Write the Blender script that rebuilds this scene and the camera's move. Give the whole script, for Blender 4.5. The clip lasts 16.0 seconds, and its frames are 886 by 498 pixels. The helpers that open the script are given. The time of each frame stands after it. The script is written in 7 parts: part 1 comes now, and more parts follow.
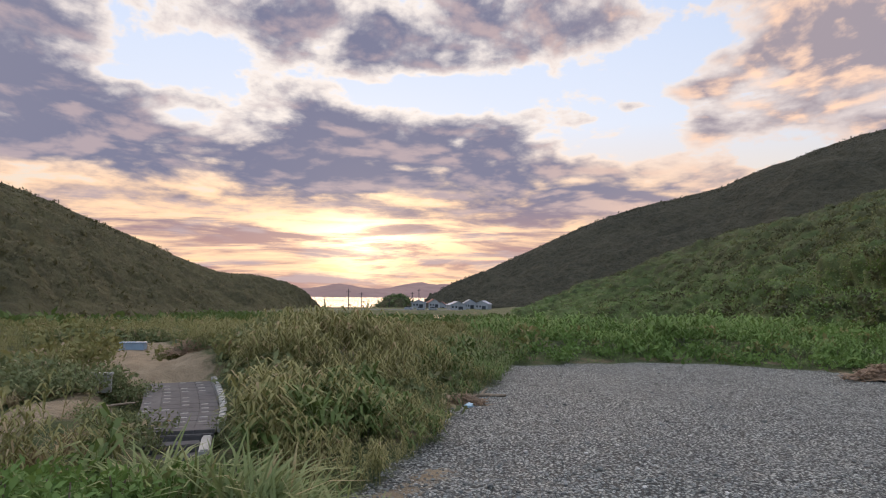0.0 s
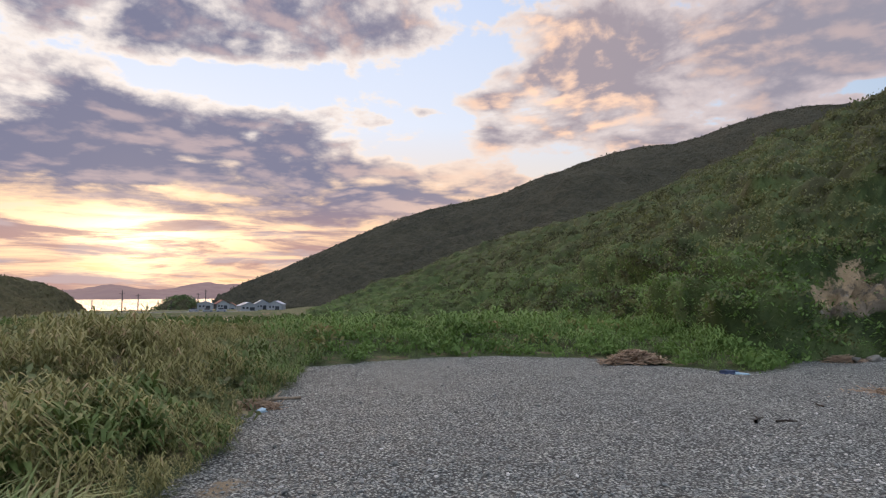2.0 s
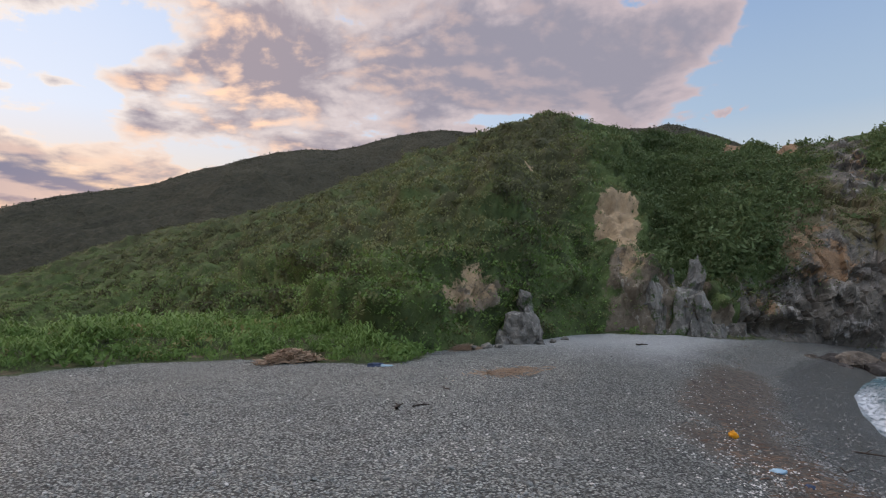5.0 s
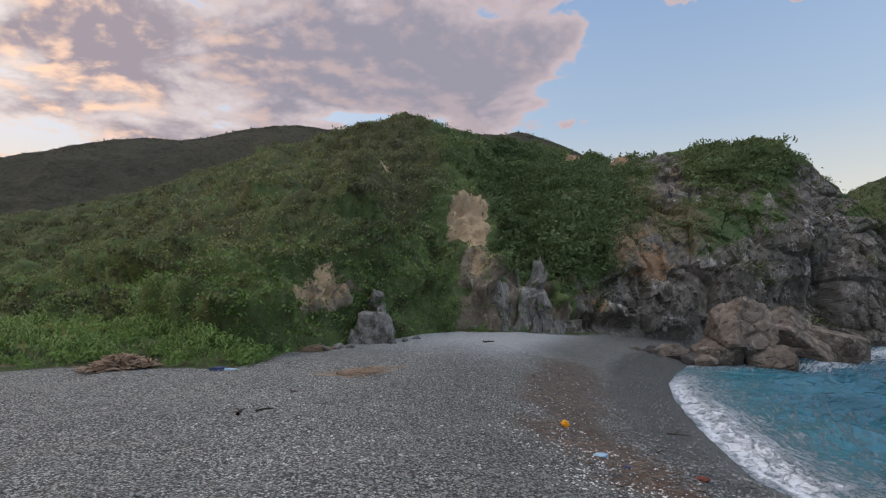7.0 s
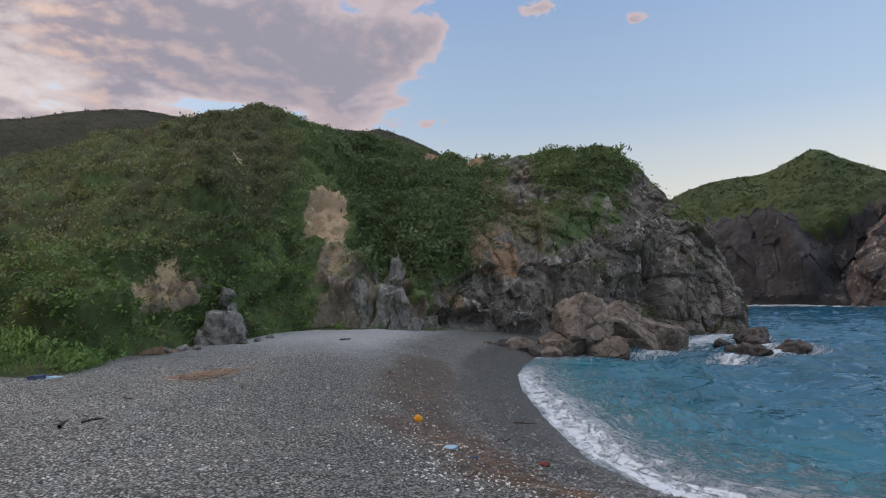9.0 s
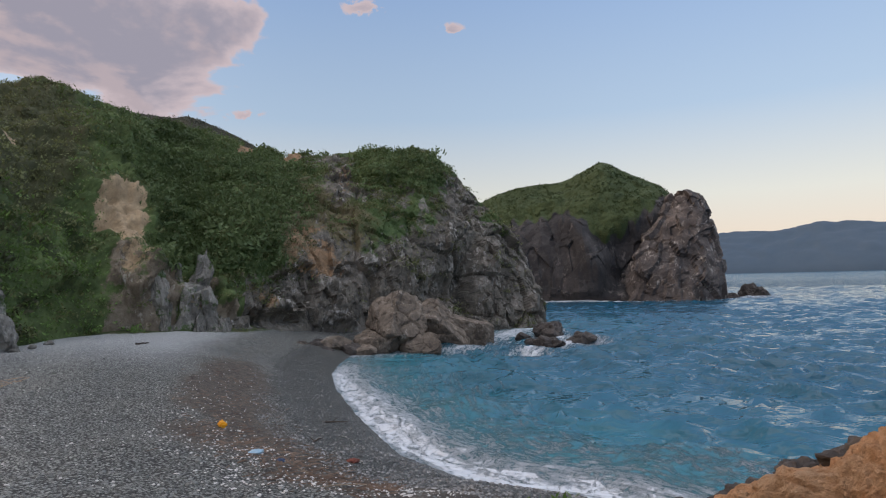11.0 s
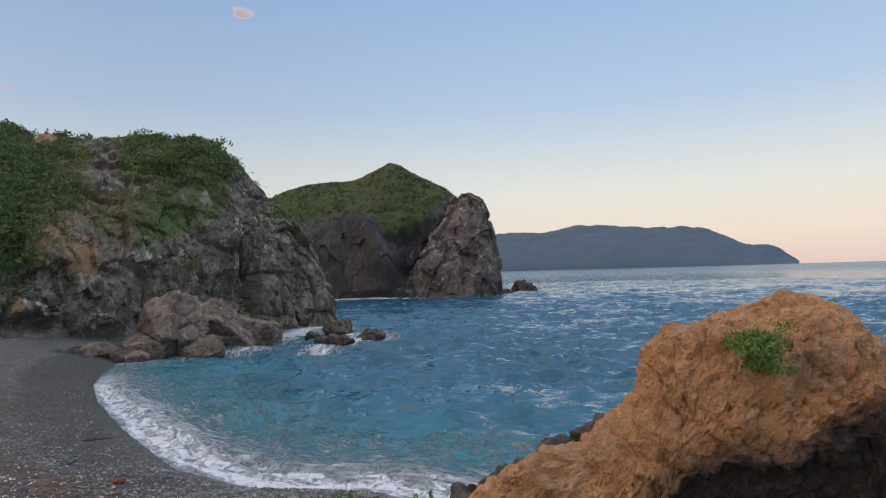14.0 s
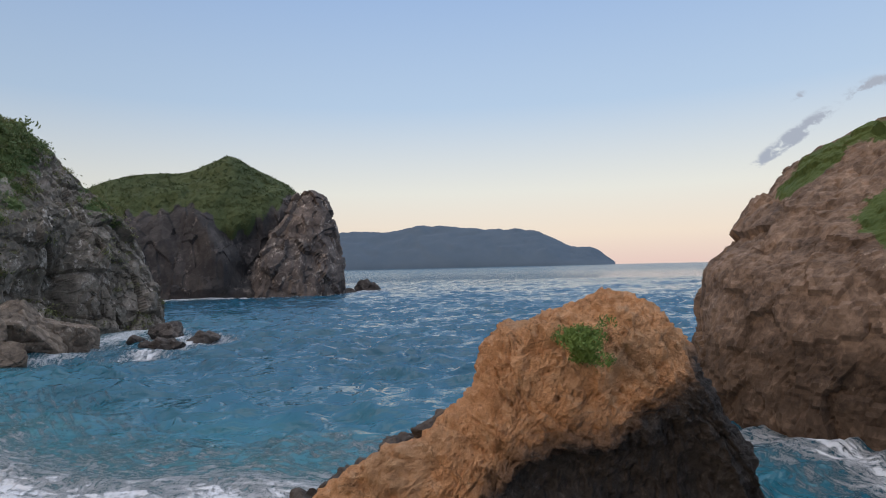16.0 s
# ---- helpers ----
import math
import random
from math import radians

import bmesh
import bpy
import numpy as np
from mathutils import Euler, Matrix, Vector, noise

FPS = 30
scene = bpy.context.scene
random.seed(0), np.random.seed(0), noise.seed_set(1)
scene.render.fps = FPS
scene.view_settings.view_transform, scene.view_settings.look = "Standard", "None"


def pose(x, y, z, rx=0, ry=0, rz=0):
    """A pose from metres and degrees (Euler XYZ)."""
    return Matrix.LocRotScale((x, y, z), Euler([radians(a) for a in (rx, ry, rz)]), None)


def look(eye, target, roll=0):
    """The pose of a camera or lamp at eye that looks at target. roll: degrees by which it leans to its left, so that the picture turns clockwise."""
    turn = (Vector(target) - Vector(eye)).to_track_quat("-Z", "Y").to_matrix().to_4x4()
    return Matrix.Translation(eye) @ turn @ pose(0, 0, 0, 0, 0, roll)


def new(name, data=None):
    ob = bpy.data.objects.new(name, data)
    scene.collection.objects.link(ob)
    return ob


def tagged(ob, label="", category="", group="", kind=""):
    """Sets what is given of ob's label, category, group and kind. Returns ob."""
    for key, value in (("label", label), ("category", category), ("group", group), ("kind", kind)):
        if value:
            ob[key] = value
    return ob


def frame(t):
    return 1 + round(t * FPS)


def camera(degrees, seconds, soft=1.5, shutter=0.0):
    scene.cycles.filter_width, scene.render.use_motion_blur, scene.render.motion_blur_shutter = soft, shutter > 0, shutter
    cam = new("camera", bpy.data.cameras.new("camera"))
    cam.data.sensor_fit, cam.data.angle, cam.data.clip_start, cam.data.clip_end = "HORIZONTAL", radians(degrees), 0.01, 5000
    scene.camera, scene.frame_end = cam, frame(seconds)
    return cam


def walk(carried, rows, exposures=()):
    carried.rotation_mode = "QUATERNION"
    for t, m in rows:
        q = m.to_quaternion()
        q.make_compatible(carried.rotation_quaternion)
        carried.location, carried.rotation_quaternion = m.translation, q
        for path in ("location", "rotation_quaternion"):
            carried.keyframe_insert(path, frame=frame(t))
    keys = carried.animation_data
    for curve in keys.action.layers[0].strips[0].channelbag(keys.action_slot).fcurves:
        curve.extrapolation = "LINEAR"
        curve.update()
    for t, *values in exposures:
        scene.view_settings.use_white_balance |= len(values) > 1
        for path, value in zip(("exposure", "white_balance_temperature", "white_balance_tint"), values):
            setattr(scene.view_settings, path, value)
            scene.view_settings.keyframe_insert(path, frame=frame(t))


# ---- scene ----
cam = camera(70.71, 16.0, soft=1.15)
EYE = 7.0
# seconds, place (metres from the first stand), turn (degrees)
ROWS = [
    (0.0, 0.157, -0.113, -0.021, 94.38, -0.50, 5.52),
    (0.5, 0.140, -0.108, -0.019, 94.34, -0.37, 1.09),
    (1.0, 0.121, -0.102, -0.012, 94.38, -0.06, -4.41),
    (1.5, 0.112, -0.097, -0.010, 94.39, 0.05, -8.79),
    (2.0, 0.101, -0.085, -0.005, 94.32, 0.33, -13.04),
    (2.5, 0.100, -0.066, -0.006, 94.26, 0.43, -17.65),
    (3.0, 0.100, -0.030, -0.010, 94.20, 0.47, -22.54),
    (3.5, 0.113, 0.016, -0.012, 94.17, 0.52, -28.62),
    (4.0, 0.142, 0.053, -0.008, 94.08, 0.50, -33.92),
    (4.5, 0.170, 0.054, -0.005, 94.03, 0.65, -39.17),
    (7.0, 0.346, -0.175, 0.007, 93.75, 0.90, -56.62),
    (7.5, 0.384, -0.222, 0.013, 93.62, 1.05, -60.47),
    (8.0, 0.416, -0.255, 0.017, 93.50, 1.12, -63.38),
    (8.5, 0.444, -0.283, 0.019, 93.38, 1.16, -66.00),
    (9.0, 0.468, -0.322, 0.017, 93.23, 1.21, -69.39),
    (9.5, 0.486, -0.379, 0.013, 93.11, 1.28, -73.83),
    (12.0, 0.459, -0.621, -0.021, 92.64, 1.44, -91.38),
    (12.5, 0.466, -0.626, -0.012, 92.62, 1.57, -93.47),
    (13.0, 0.468, -0.617, -0.001, 92.45, 1.63, -96.55),
    (13.5, 0.480, -0.609, 0.007, 92.22, 1.57, -100.65),
    (14.0, 0.500, -0.616, 0.012, 92.07, 1.52, -104.88),
    (14.5, 0.523, -0.619, 0.006, 91.99, 1.41, -108.06),
    (15.0, 0.541, -0.626, 0.010, 91.85, 1.35, -111.94),
    (15.5, 0.553, -0.625, 0.012, 91.76, 1.36, -115.89),
    (16.0, 0.567, -0.627, 0.010, 91.65, 1.28, -119.18),
]
walk(cam, [(t, pose(x, y, EYE + z, rx, ry, rz)) for t, x, y, z, rx, ry, rz in ROWS])

# ---- sky, sun ----
SUN_AZ, SUN_EL = -13.0, 5.0


class Nodes:
    """Short ways to add nodes to one tree."""

    def __init__(self, tree):
        self.tree, self.nodes, self.links = tree, tree.nodes, tree.links

    def add(self, kind):
        return self.nodes.new(kind)

    def put(self, socket, value):
        if isinstance(value, bpy.types.NodeSocket):
            self.links.new(value, socket)
        else:
            socket.default_value = value

    def math(self, op, a, b=0.0, c=0.0, clamp=False):
        node = self.add("ShaderNodeMath")
        node.operation, node.use_clamp = op, clamp
        for socket, value in zip(node.inputs, (a, b, c)):
            self.put(socket, value)
        return node.outputs[0]

    def vmath(self, op, a, b=(0, 0, 0)):
        node = self.add("ShaderNodeVectorMath")
        node.operation = op
        self.put(node.inputs[0], a)
        self.put(node.inputs[1], b)
        return node.outputs["Value" if op in ("LENGTH", "DOT_PRODUCT") else 0]

    def mix(self, factor, a, b, blend="MIX"):
        node = self.add("ShaderNodeMix")
        node.data_type, node.blend_type = "RGBA", blend
        self.put(node.inputs[0], factor)
        self.put(node.inputs[6], a if not isinstance(a, tuple) else (*a, 1)[:4])
        self.put(node.inputs[7], b if not isinstance(b, tuple) else (*b, 1)[:4])
        return node.outputs[2]

    def ramp(self, value, stops, smooth=False):
        node = self.add("ShaderNodeValToRGB")
        if smooth:
            node.color_ramp.interpolation = "EASE"
        elements = node.color_ramp.elements
        while len(elements) < len(stops):
            elements.new(0.5)
        for element, (place, colour) in zip(elements, stops):
            element.position = place
            element.color = (*colour, 1) if isinstance(colour, tuple) else (colour, colour, colour, 1)
        self.put(node.inputs[0], value)
        return node.outputs[0]

    def span(self, value, lo, hi, a=0.0, b=1.0, smooth=True):
        node = self.add("ShaderNodeMapRange")
        node.interpolation_type = "SMOOTHSTEP" if smooth else "LINEAR"
        for socket, v in zip(node.inputs, (value, lo, hi, a, b)):
            self.put(socket, v)
        return node.outputs[0]

    def noise(self, vector, scale, detail=4.0, rough=0.55, warp=0.0, out=0):
        node = self.add("ShaderNodeTexNoise")
        self.put(node.inputs["Vector"], vector)
        for key, v in (("Scale", scale), ("Detail", detail), ("Roughness", rough), ("Distortion", warp)):
            self.put(node.inputs[key], v)
        return node.outputs[out]

    def attr(self, name):
        node = self.add("ShaderNodeAttribute")
        node.attribute_name = name
        return node.outputs["Fac"]

    def xyz(self, x, y, z):
        node = self.add("ShaderNodeCombineXYZ")
        for socket, v in zip(node.inputs, (x, y, z)):
            self.put(socket, v)
        return node.outputs[0]


world = bpy.data.worlds.new("sunset_sky")
scene.world = world
world.use_nodes = True
n = Nodes(world.node_tree)
n.nodes.clear()
way = n.vmath("NORMALIZE", n.add("ShaderNodeTexCoord").outputs["Generated"])
parts = n.add("ShaderNodeSeparateXYZ")
n.put(parts.inputs[0], way)
dx, dy, dz = parts.outputs
az = n.math("MULTIPLY", n.math("ARCTAN2", dx, dy), 180 / math.pi)
el = n.math("MULTIPLY", n.math("ARCSINE", dz), 180 / math.pi)
off = n.math("ABSOLUTE", n.math("SUBTRACT", az, SUN_AZ))
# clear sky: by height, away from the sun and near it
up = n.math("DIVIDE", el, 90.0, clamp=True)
# The unseen upper stops are raised above the visible sky to light the land.
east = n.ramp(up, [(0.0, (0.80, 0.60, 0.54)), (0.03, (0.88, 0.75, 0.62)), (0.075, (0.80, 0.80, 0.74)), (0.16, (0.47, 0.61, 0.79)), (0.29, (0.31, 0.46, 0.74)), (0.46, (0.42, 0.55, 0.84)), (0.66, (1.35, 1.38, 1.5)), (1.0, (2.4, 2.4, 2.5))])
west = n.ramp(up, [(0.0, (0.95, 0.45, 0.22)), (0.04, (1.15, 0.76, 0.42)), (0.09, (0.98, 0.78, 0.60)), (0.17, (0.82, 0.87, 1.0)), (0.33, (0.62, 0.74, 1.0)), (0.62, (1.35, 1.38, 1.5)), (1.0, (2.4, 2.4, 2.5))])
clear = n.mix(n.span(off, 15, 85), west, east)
dusk = n.math("SUBTRACT", 1.0, n.math("MULTIPLY", n.math("EXPONENT", n.math("MULTIPLY", n.math("POWER", n.math("DIVIDE", n.math("SUBTRACT", az, 76.0), 26.0), 2.0), -1.0)), 0.13))
clear = n.mix(1.0, clear, n.xyz(dusk, dusk, dusk), "MULTIPLY")
# clouds: long bars low down, rounder heaps higher up
rise = n.math("MAXIMUM", el, 0.0)


def cloud_plane(az_, el_, width=10.5, height=4.6, seed=0.0):
    return n.xyz(n.math("DIVIDE", az_, width), n.math("MULTIPLY", n.math("LOGARITHM", n.math("ADD", el_, 4.0), math.e), height), seed)


def heaps(az_, el_):
    """Thickness of the cloud by its own shape: big heaps, billows on their edges, fine tatters."""
    base = n.noise(cloud_plane(az_, el_), 1.0, 9, 0.54, 0.35)
    billow = n.math("ABSOLUTE", n.math("SUBTRACT", n.noise(cloud_plane(az_, el_, 4.6, 8.5, 4.0), 1.0, 5, 0.48), 0.5))
    return n.math("ADD", n.math("MULTIPLY", n.math("SUBTRACT", base, 0.5), 3.6), n.math("MULTIPLY", n.math("SUBTRACT", 0.10, billow), 1.9))


def swelling(density, rows):
    for a0, e0, aw, ew, amount in rows:
        r2 = n.math("ADD", n.math("POWER", n.math("DIVIDE", n.math("SUBTRACT", az, a0), aw), 2.0), n.math("POWER", n.math("DIVIDE", n.math("SUBTRACT", el, e0), ew), 2.0))
        density = n.math("ADD", density, n.math("MULTIPLY", n.math("EXPONENT", n.math("MULTIPLY", r2, -1.0)), amount))
    return density


own = heaps(az, rise)
sunward = n.span(az, -33, 7, -1.0, 1.0)
shaded = heaps(n.math("SUBTRACT", az, n.math("MULTIPLY", sunward, 1.3)), n.math("SUBTRACT", rise, 0.75))
fine = n.noise(cloud_plane(az, rise, 2.6, 13.0, 9.0), 1.0, 6, 0.6)
density = n.math("ADD", n.math("ADD", own, n.math("MULTIPLY", n.math("SUBTRACT", fine, 0.5), 0.95)), 0.02)
# thin bars low in the west
bars = n.noise(n.xyz(n.math("DIVIDE", az, 13.0), n.math("DIVIDE", el, 1.5), 0.0), 1.0, 7, 0.62, 0.5)
low_west = n.math("MULTIPLY", n.span(el, 5.5, 9.5, 1.0, 0.0), n.span(off, 30, 60, 1.0, 0.0))
density = n.math("ADD", n.math("MULTIPLY", density, n.math("SUBTRACT", 1.0, n.math("MULTIPLY", low_west, 0.6))), n.math("MULTIPLY", n.math("MULTIPLY", n.math("SUBTRACT", bars, 0.40), 5.0), low_west))
# banks: azimuth, elevation, half widths (degrees), amount
density = swelling(density, (
    (-15, 11.8, 19, 3.2, 1.05), (-34, 12.3, 8, 2.4, 0.76), (-17.5, 15.8, 4.5, 1.9, 0.66), (-0.5, 14.6, 4.5, 2, 0.71), (10, 10.5, 8, 1.7, 0.66), (-41, 17.5, 6.5, 6, 1.05),
    (-12, 24, 9, 2.4, 0.71), (-19, 21.5, 4, 2.2, 0.50), (-10, 21, 5, 1.5, 0.60), (0, 21.8, 4.2, 1.9, 0.71), (17.2, 17.5, 2.9, 1, 1.10), (11.6, 16.7, 1.8, 0.6, 0.94),
    (17.8, 14.8, 1.9, 1.1, 0.76), (28, 20.8, 7, 3.2, 0.76), (27, 14.1, 6, 2, 0.81), (9, 23.4, 4.5, 1.7, 0.60), (49, 20, 21, 4.6, 1.26)))
density = swelling(density, ((7, 8.4, 8, 1.7, 0.75), (-3, 8.2, 6, 1.0, 0.4), (-30, 5.6, 8, 0.6, 0.35)))
# gaps between them
density = swelling(density, (
    (-33.8, 20.5, 1.8, 3, -0.62), (-29, 19, 3, 1.6, -0.71), (-28, 14.9, 2.8, 1, -0.62), (-6.5, 18.3, 7.5, 1.4, -0.96), (10, 18.2, 7.5, 3.2, -0.62), (5.5, 15, 3, 1.5, -0.47),
    (10, 13.4, 7, 1.3, -0.47), (-34, 9.2, 8, 0.8, -0.48), (-25, 7.2, 9, 1.1, -0.38), (-12.5, 4.6, 9, 1.2, -0.38), (-18.5, 2.2, 4, 0.6, -0.20), (-1.6, 6, 3, 0.7, -0.35),
    (21.8, 12.4, 4, 1.5, -0.59), (49, 15.5, 8, 0.5, -0.67), (13, 21, 3, 1, -0.29), (23, 17.3, 2.2, 1.6, -0.42)))
# the deck ends to the east
edge = n.math("ADD", n.math("ADD", az, n.math("MULTIPLY", el, -0.7)), n.math("MULTIPLY", n.math("SUBTRACT", fine, 0.5), 6.0))
density = n.math("ADD", density, n.math("ADD", n.span(edge, 49, 73, 0.0, -3.2), n.span(az, -150, -80, -1.4, 0.0)))
# small torn shreds
tatter = n.noise(n.xyz(n.math("DIVIDE", az, 1.7), n.math("DIVIDE", el, 1.1), 3.0), 1.0, 6, 0.62, 0.4)
for a0, e0, aw, ew, slope, amount in ((148.7, 9.8, 3.3, 0.75, 0.66, 1.5), (149.2, 12.8, 0.8, 0.5, 0.5, 0.95), (154.0, 13.0, 2.0, 0.6, 0.3, 1.2), (87.2, 22.3, 1.5, 0.55, 0.0, 1.0), (79, 24.0, 2.6, 0.8, 0.0, 0.95), (68.4, 14.7, 2.2, 0.5, 0.12, 0.9)):
    da = n.math("SUBTRACT", az, a0)
    de = n.math("ADD", n.math("SUBTRACT", n.math("SUBTRACT", el, e0), n.math("MULTIPLY", da, slope)), n.math("MULTIPLY", n.math("SUBTRACT", tatter, 0.5), 1.8))
    r2 = n.math("ADD", n.math("POWER", n.math("DIVIDE", da, aw), 2.0), n.math("POWER", n.math("DIVIDE", de, ew), 2.0))
    density = n.math("MAXIMUM", density, n.math("SUBTRACT", n.math("MULTIPLY", n.math("EXPONENT", n.math("MULTIPLY", r2, -1.0)), n.math("MULTIPLY", n.span(tatter, 0.34, 0.60, 0.35, 1.0), amount)), 0.5))
veil = n.span(density, -0.16, n.span(az, 100, 125, 0.16, 0.42))
thick = n.span(density, -0.02, 0.92)
sunny = n.span(off, 8, 75, 1.0, 0.0)
high = n.span(el, 8, 15)
rim = n.mix(sunny, (0.60, 0.50, 0.53), n.mix(high, (1.20, 0.80, 0.50), (1.02, 0.92, 0.86)))
core = n.mix(sunny, (0.335, 0.32, 0.39), (0.215, 0.22, 0.325))
core = n.mix(n.math("MULTIPLY", n.span(el, 3, 10, 1.0, 0.0), sunny), core, (0.55, 0.33, 0.30))
lit = n.span(n.math("SUBTRACT", own, shaded), -0.10, 0.60)
core = n.mix(n.math("MULTIPLY", lit, 0.8), core, n.mix(sunny, (0.50, 0.415, 0.445), (0.56, 0.44, 0.46)))
# the clouds north of the sun stand in its light
peach = n.math("MULTIPLY", n.math("EXPONENT", n.math("MULTIPLY", n.math("POWER", n.math("DIVIDE", n.math("SUBTRACT", az, 24.0), 15.0), 2.0), -1.0)), n.math("ADD", n.math("MULTIPLY", lit, 0.85), 0.15))
core = n.mix(peach, core, (1.12, 0.76, 0.55))
cloud = n.mix(n.span(az, 100, 125), n.mix(thick, rim, core), (0.40, 0.44, 0.52))
sky = n.mix(veil, clear, cloud)
# the low sun behind its bank
sd = Vector((math.sin(radians(SUN_AZ)) * math.cos(radians(SUN_EL)), math.cos(radians(SUN_AZ)) * math.cos(radians(SUN_EL)), math.sin(radians(SUN_EL))))
near = n.math("MAXIMUM", n.vmath("DOT_PRODUCT", way, tuple(sd)), 0.0)
halo = n.math("ADD", n.math("MULTIPLY", n.math("POWER", near, 700.0), 0.55), n.math("MULTIPLY", n.math("POWER", near, 60.0), 0.10))
halo = n.math("MULTIPLY", halo, n.math("SUBTRACT", 1.0, n.math("MULTIPLY", thick, 0.72)))
sky = n.mix(halo, sky, n.mix(1.0, sky, (2.2, 1.5, 0.75), "ADD"))
gap_glow = n.math("EXPONENT", n.math("MULTIPLY", n.math("ADD", n.math("POWER", n.math("DIVIDE", n.math("SUBTRACT", az, SUN_AZ), 8.0), 2.0), n.math("POWER", n.math("DIVIDE", n.math("SUBTRACT", el, 5.4), 1.3), 2.0)), -1.0))
gap_glow = n.math("MULTIPLY", gap_glow, n.math("SUBTRACT", 1.0, n.math("MULTIPLY", thick, 0.85)))
sky = n.mix(gap_glow, sky, n.mix(1.0, sky, (1.1, 0.75, 0.40), "ADD"))
# air below the horizon
sky = n.mix(n.span(el, -3, -0.3, 1.0, 0.0), sky, (0.25, 0.27, 0.28))
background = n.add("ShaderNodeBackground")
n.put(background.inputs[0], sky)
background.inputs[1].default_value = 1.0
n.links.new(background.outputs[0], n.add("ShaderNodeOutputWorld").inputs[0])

sun_data = bpy.data.lights.new("low_sun", "SUN")
sun_data.energy, sun_data.angle, sun_data.color = 1.4, radians(46), (1.0, 0.66, 0.40)
sun = new("low_sun", sun_data)
sun.matrix_world = look(tuple(sd * 100 + Vector((0, 0, 12))), (0, 0, 7))
scene.view_settings.exposure = 0.0

# ---- arithmetic of forms ----
def hash3(i, j, k, seed):
    h = (i.astype(np.int64) * 374761393 + j.astype(np.int64) * 668265263 + k.astype(np.int64) * 2147483647 + seed * 974634777) & 0xFFFFFFFF
    h = ((h ^ (h >> 13)) * 1274126177) & 0xFFFFFFFF
    h = ((h ^ (h >> 16)) * 2246822519) & 0xFFFFFFFF
    return ((h ^ (h >> 15)) & 0xFFFFFF) / float(0xFFFFFF)


def value_noise(p, seed=0):
    """Smooth noise of points (n, 3), from -1 to 1."""
    base = np.floor(p)
    f = p - base
    f = f * f * f * (f * (f * 6 - 15) + 10)
    i = base.astype(np.int64)
    out = 0
    for a in (0, 1):
        for b in (0, 1):
            for c in (0, 1):
                w = (f[:, 0] if a else 1 - f[:, 0]) * (f[:, 1] if b else 1 - f[:, 1]) * (f[:, 2] if c else 1 - f[:, 2])
                out = out + w * hash3(i[:, 0] + a, i[:, 1] + b, i[:, 2] + c, seed)
    return out * 2 - 1


def fbm(p, octaves=4, gain=0.5, seed=0):
    out, size = 0, 1.0
    for o in range(octaves):
        out = out + size * value_noise(p * 2.03 ** o + 17.3 * o, seed + o)
        size *= gain
    return out


def ridged(p, octaves=4, gain=0.55, seed=0):
    out, size = 0, 1.0
    for o in range(octaves):
        out = out + size * (1 - 2 * np.abs(value_noise(p * 2.03 ** o + 11.1 * o, seed + o)))
        size *= gain
    return out


def blocks(p, seed=0):
    """Cells like broken rock: a level for each cell, sloped, and how near its joint is."""
    base = np.floor(p).astype(np.int64)
    best = np.full(len(p), 9.0)
    second = np.full(len(p), 9.0)
    level = np.zeros(len(p))
    for a in (-1, 0, 1):
        for b in (-1, 0, 1):
            for c in (-1, 0, 1):
                i, j, k = base[:, 0] + a, base[:, 1] + b, base[:, 2] + c
                q = np.stack([i + hash3(i, j, k, seed), j + hash3(i, j, k, seed + 1), k + hash3(i, j, k, seed + 2)], 1) - p
                d = np.sqrt((q * q).sum(1))
                tilt = np.stack([hash3(i, j, k, seed + 4), hash3(i, j, k, seed + 5), hash3(i, j, k, seed + 6)], 1) - 0.5
                h = hash3(i, j, k, seed + 3) - 0.5 + 1.2 * (q * tilt).sum(1)
                closer = d < best
                second = np.where(closer, best, np.minimum(second, d))
                level = np.where(closer, h, level)
                best = np.where(closer, d, best)
    return level, second - best


def domes(p, seed=0, reach=0.8):
    """Rounded crowns, one to a cell: height from 0 to 1, and a value of its own for each crown."""
    base = np.floor(p).astype(np.int64)
    best = np.full(len(p), 9.0)
    value = np.zeros(len(p))
    for a in (-1, 0, 1):
        for b in (-1, 0, 1):
            for c in (-1, 0, 1):
                i, j, k = base[:, 0] + a, base[:, 1] + b, base[:, 2] + c
                q = np.stack([i + hash3(i, j, k, seed), j + hash3(i, j, k, seed + 1), k + hash3(i, j, k, seed + 2)], 1) - p
                d = np.sqrt((q * q).sum(1)) / (0.7 + 0.6 * hash3(i, j, k, seed + 3))
                closer = d < best
                value = np.where(closer, hash3(i, j, k, seed + 4), value)
                best = np.where(closer, d, best)
    return np.sqrt(np.clip(1 - (best / reach) ** 2, 0, 1)), value


def smooth(x, a, b):
    t = np.clip((x - a) / (b - a), 0, 1)
    return t * t * (3 - 2 * t)


def spline(rows, count):
    """Catmull-Rom through rows (n, k), at count even steps."""
    rows = np.asarray(rows, float)
    m = len(rows)
    t = np.linspace(0, m - 1, count)
    i = np.clip(t.astype(int), 0, m - 2)
    f = (t - i)[:, None]
    at = lambda j: rows[np.clip(j, 0, m - 1)]
    a, b, c, d = at(i - 1), at(i), at(i + 1), at(i + 2)
    a = np.where((i == 0)[:, None], 2 * b - c, a)
    d = np.where((i == m - 2)[:, None], 2 * c - b, d)
    return 0.5 * (2 * b + (c - a) * f + (2 * a - 5 * b + 4 * c - d) * f ** 2 + (3 * b - a - 3 * c + d) * f ** 3)


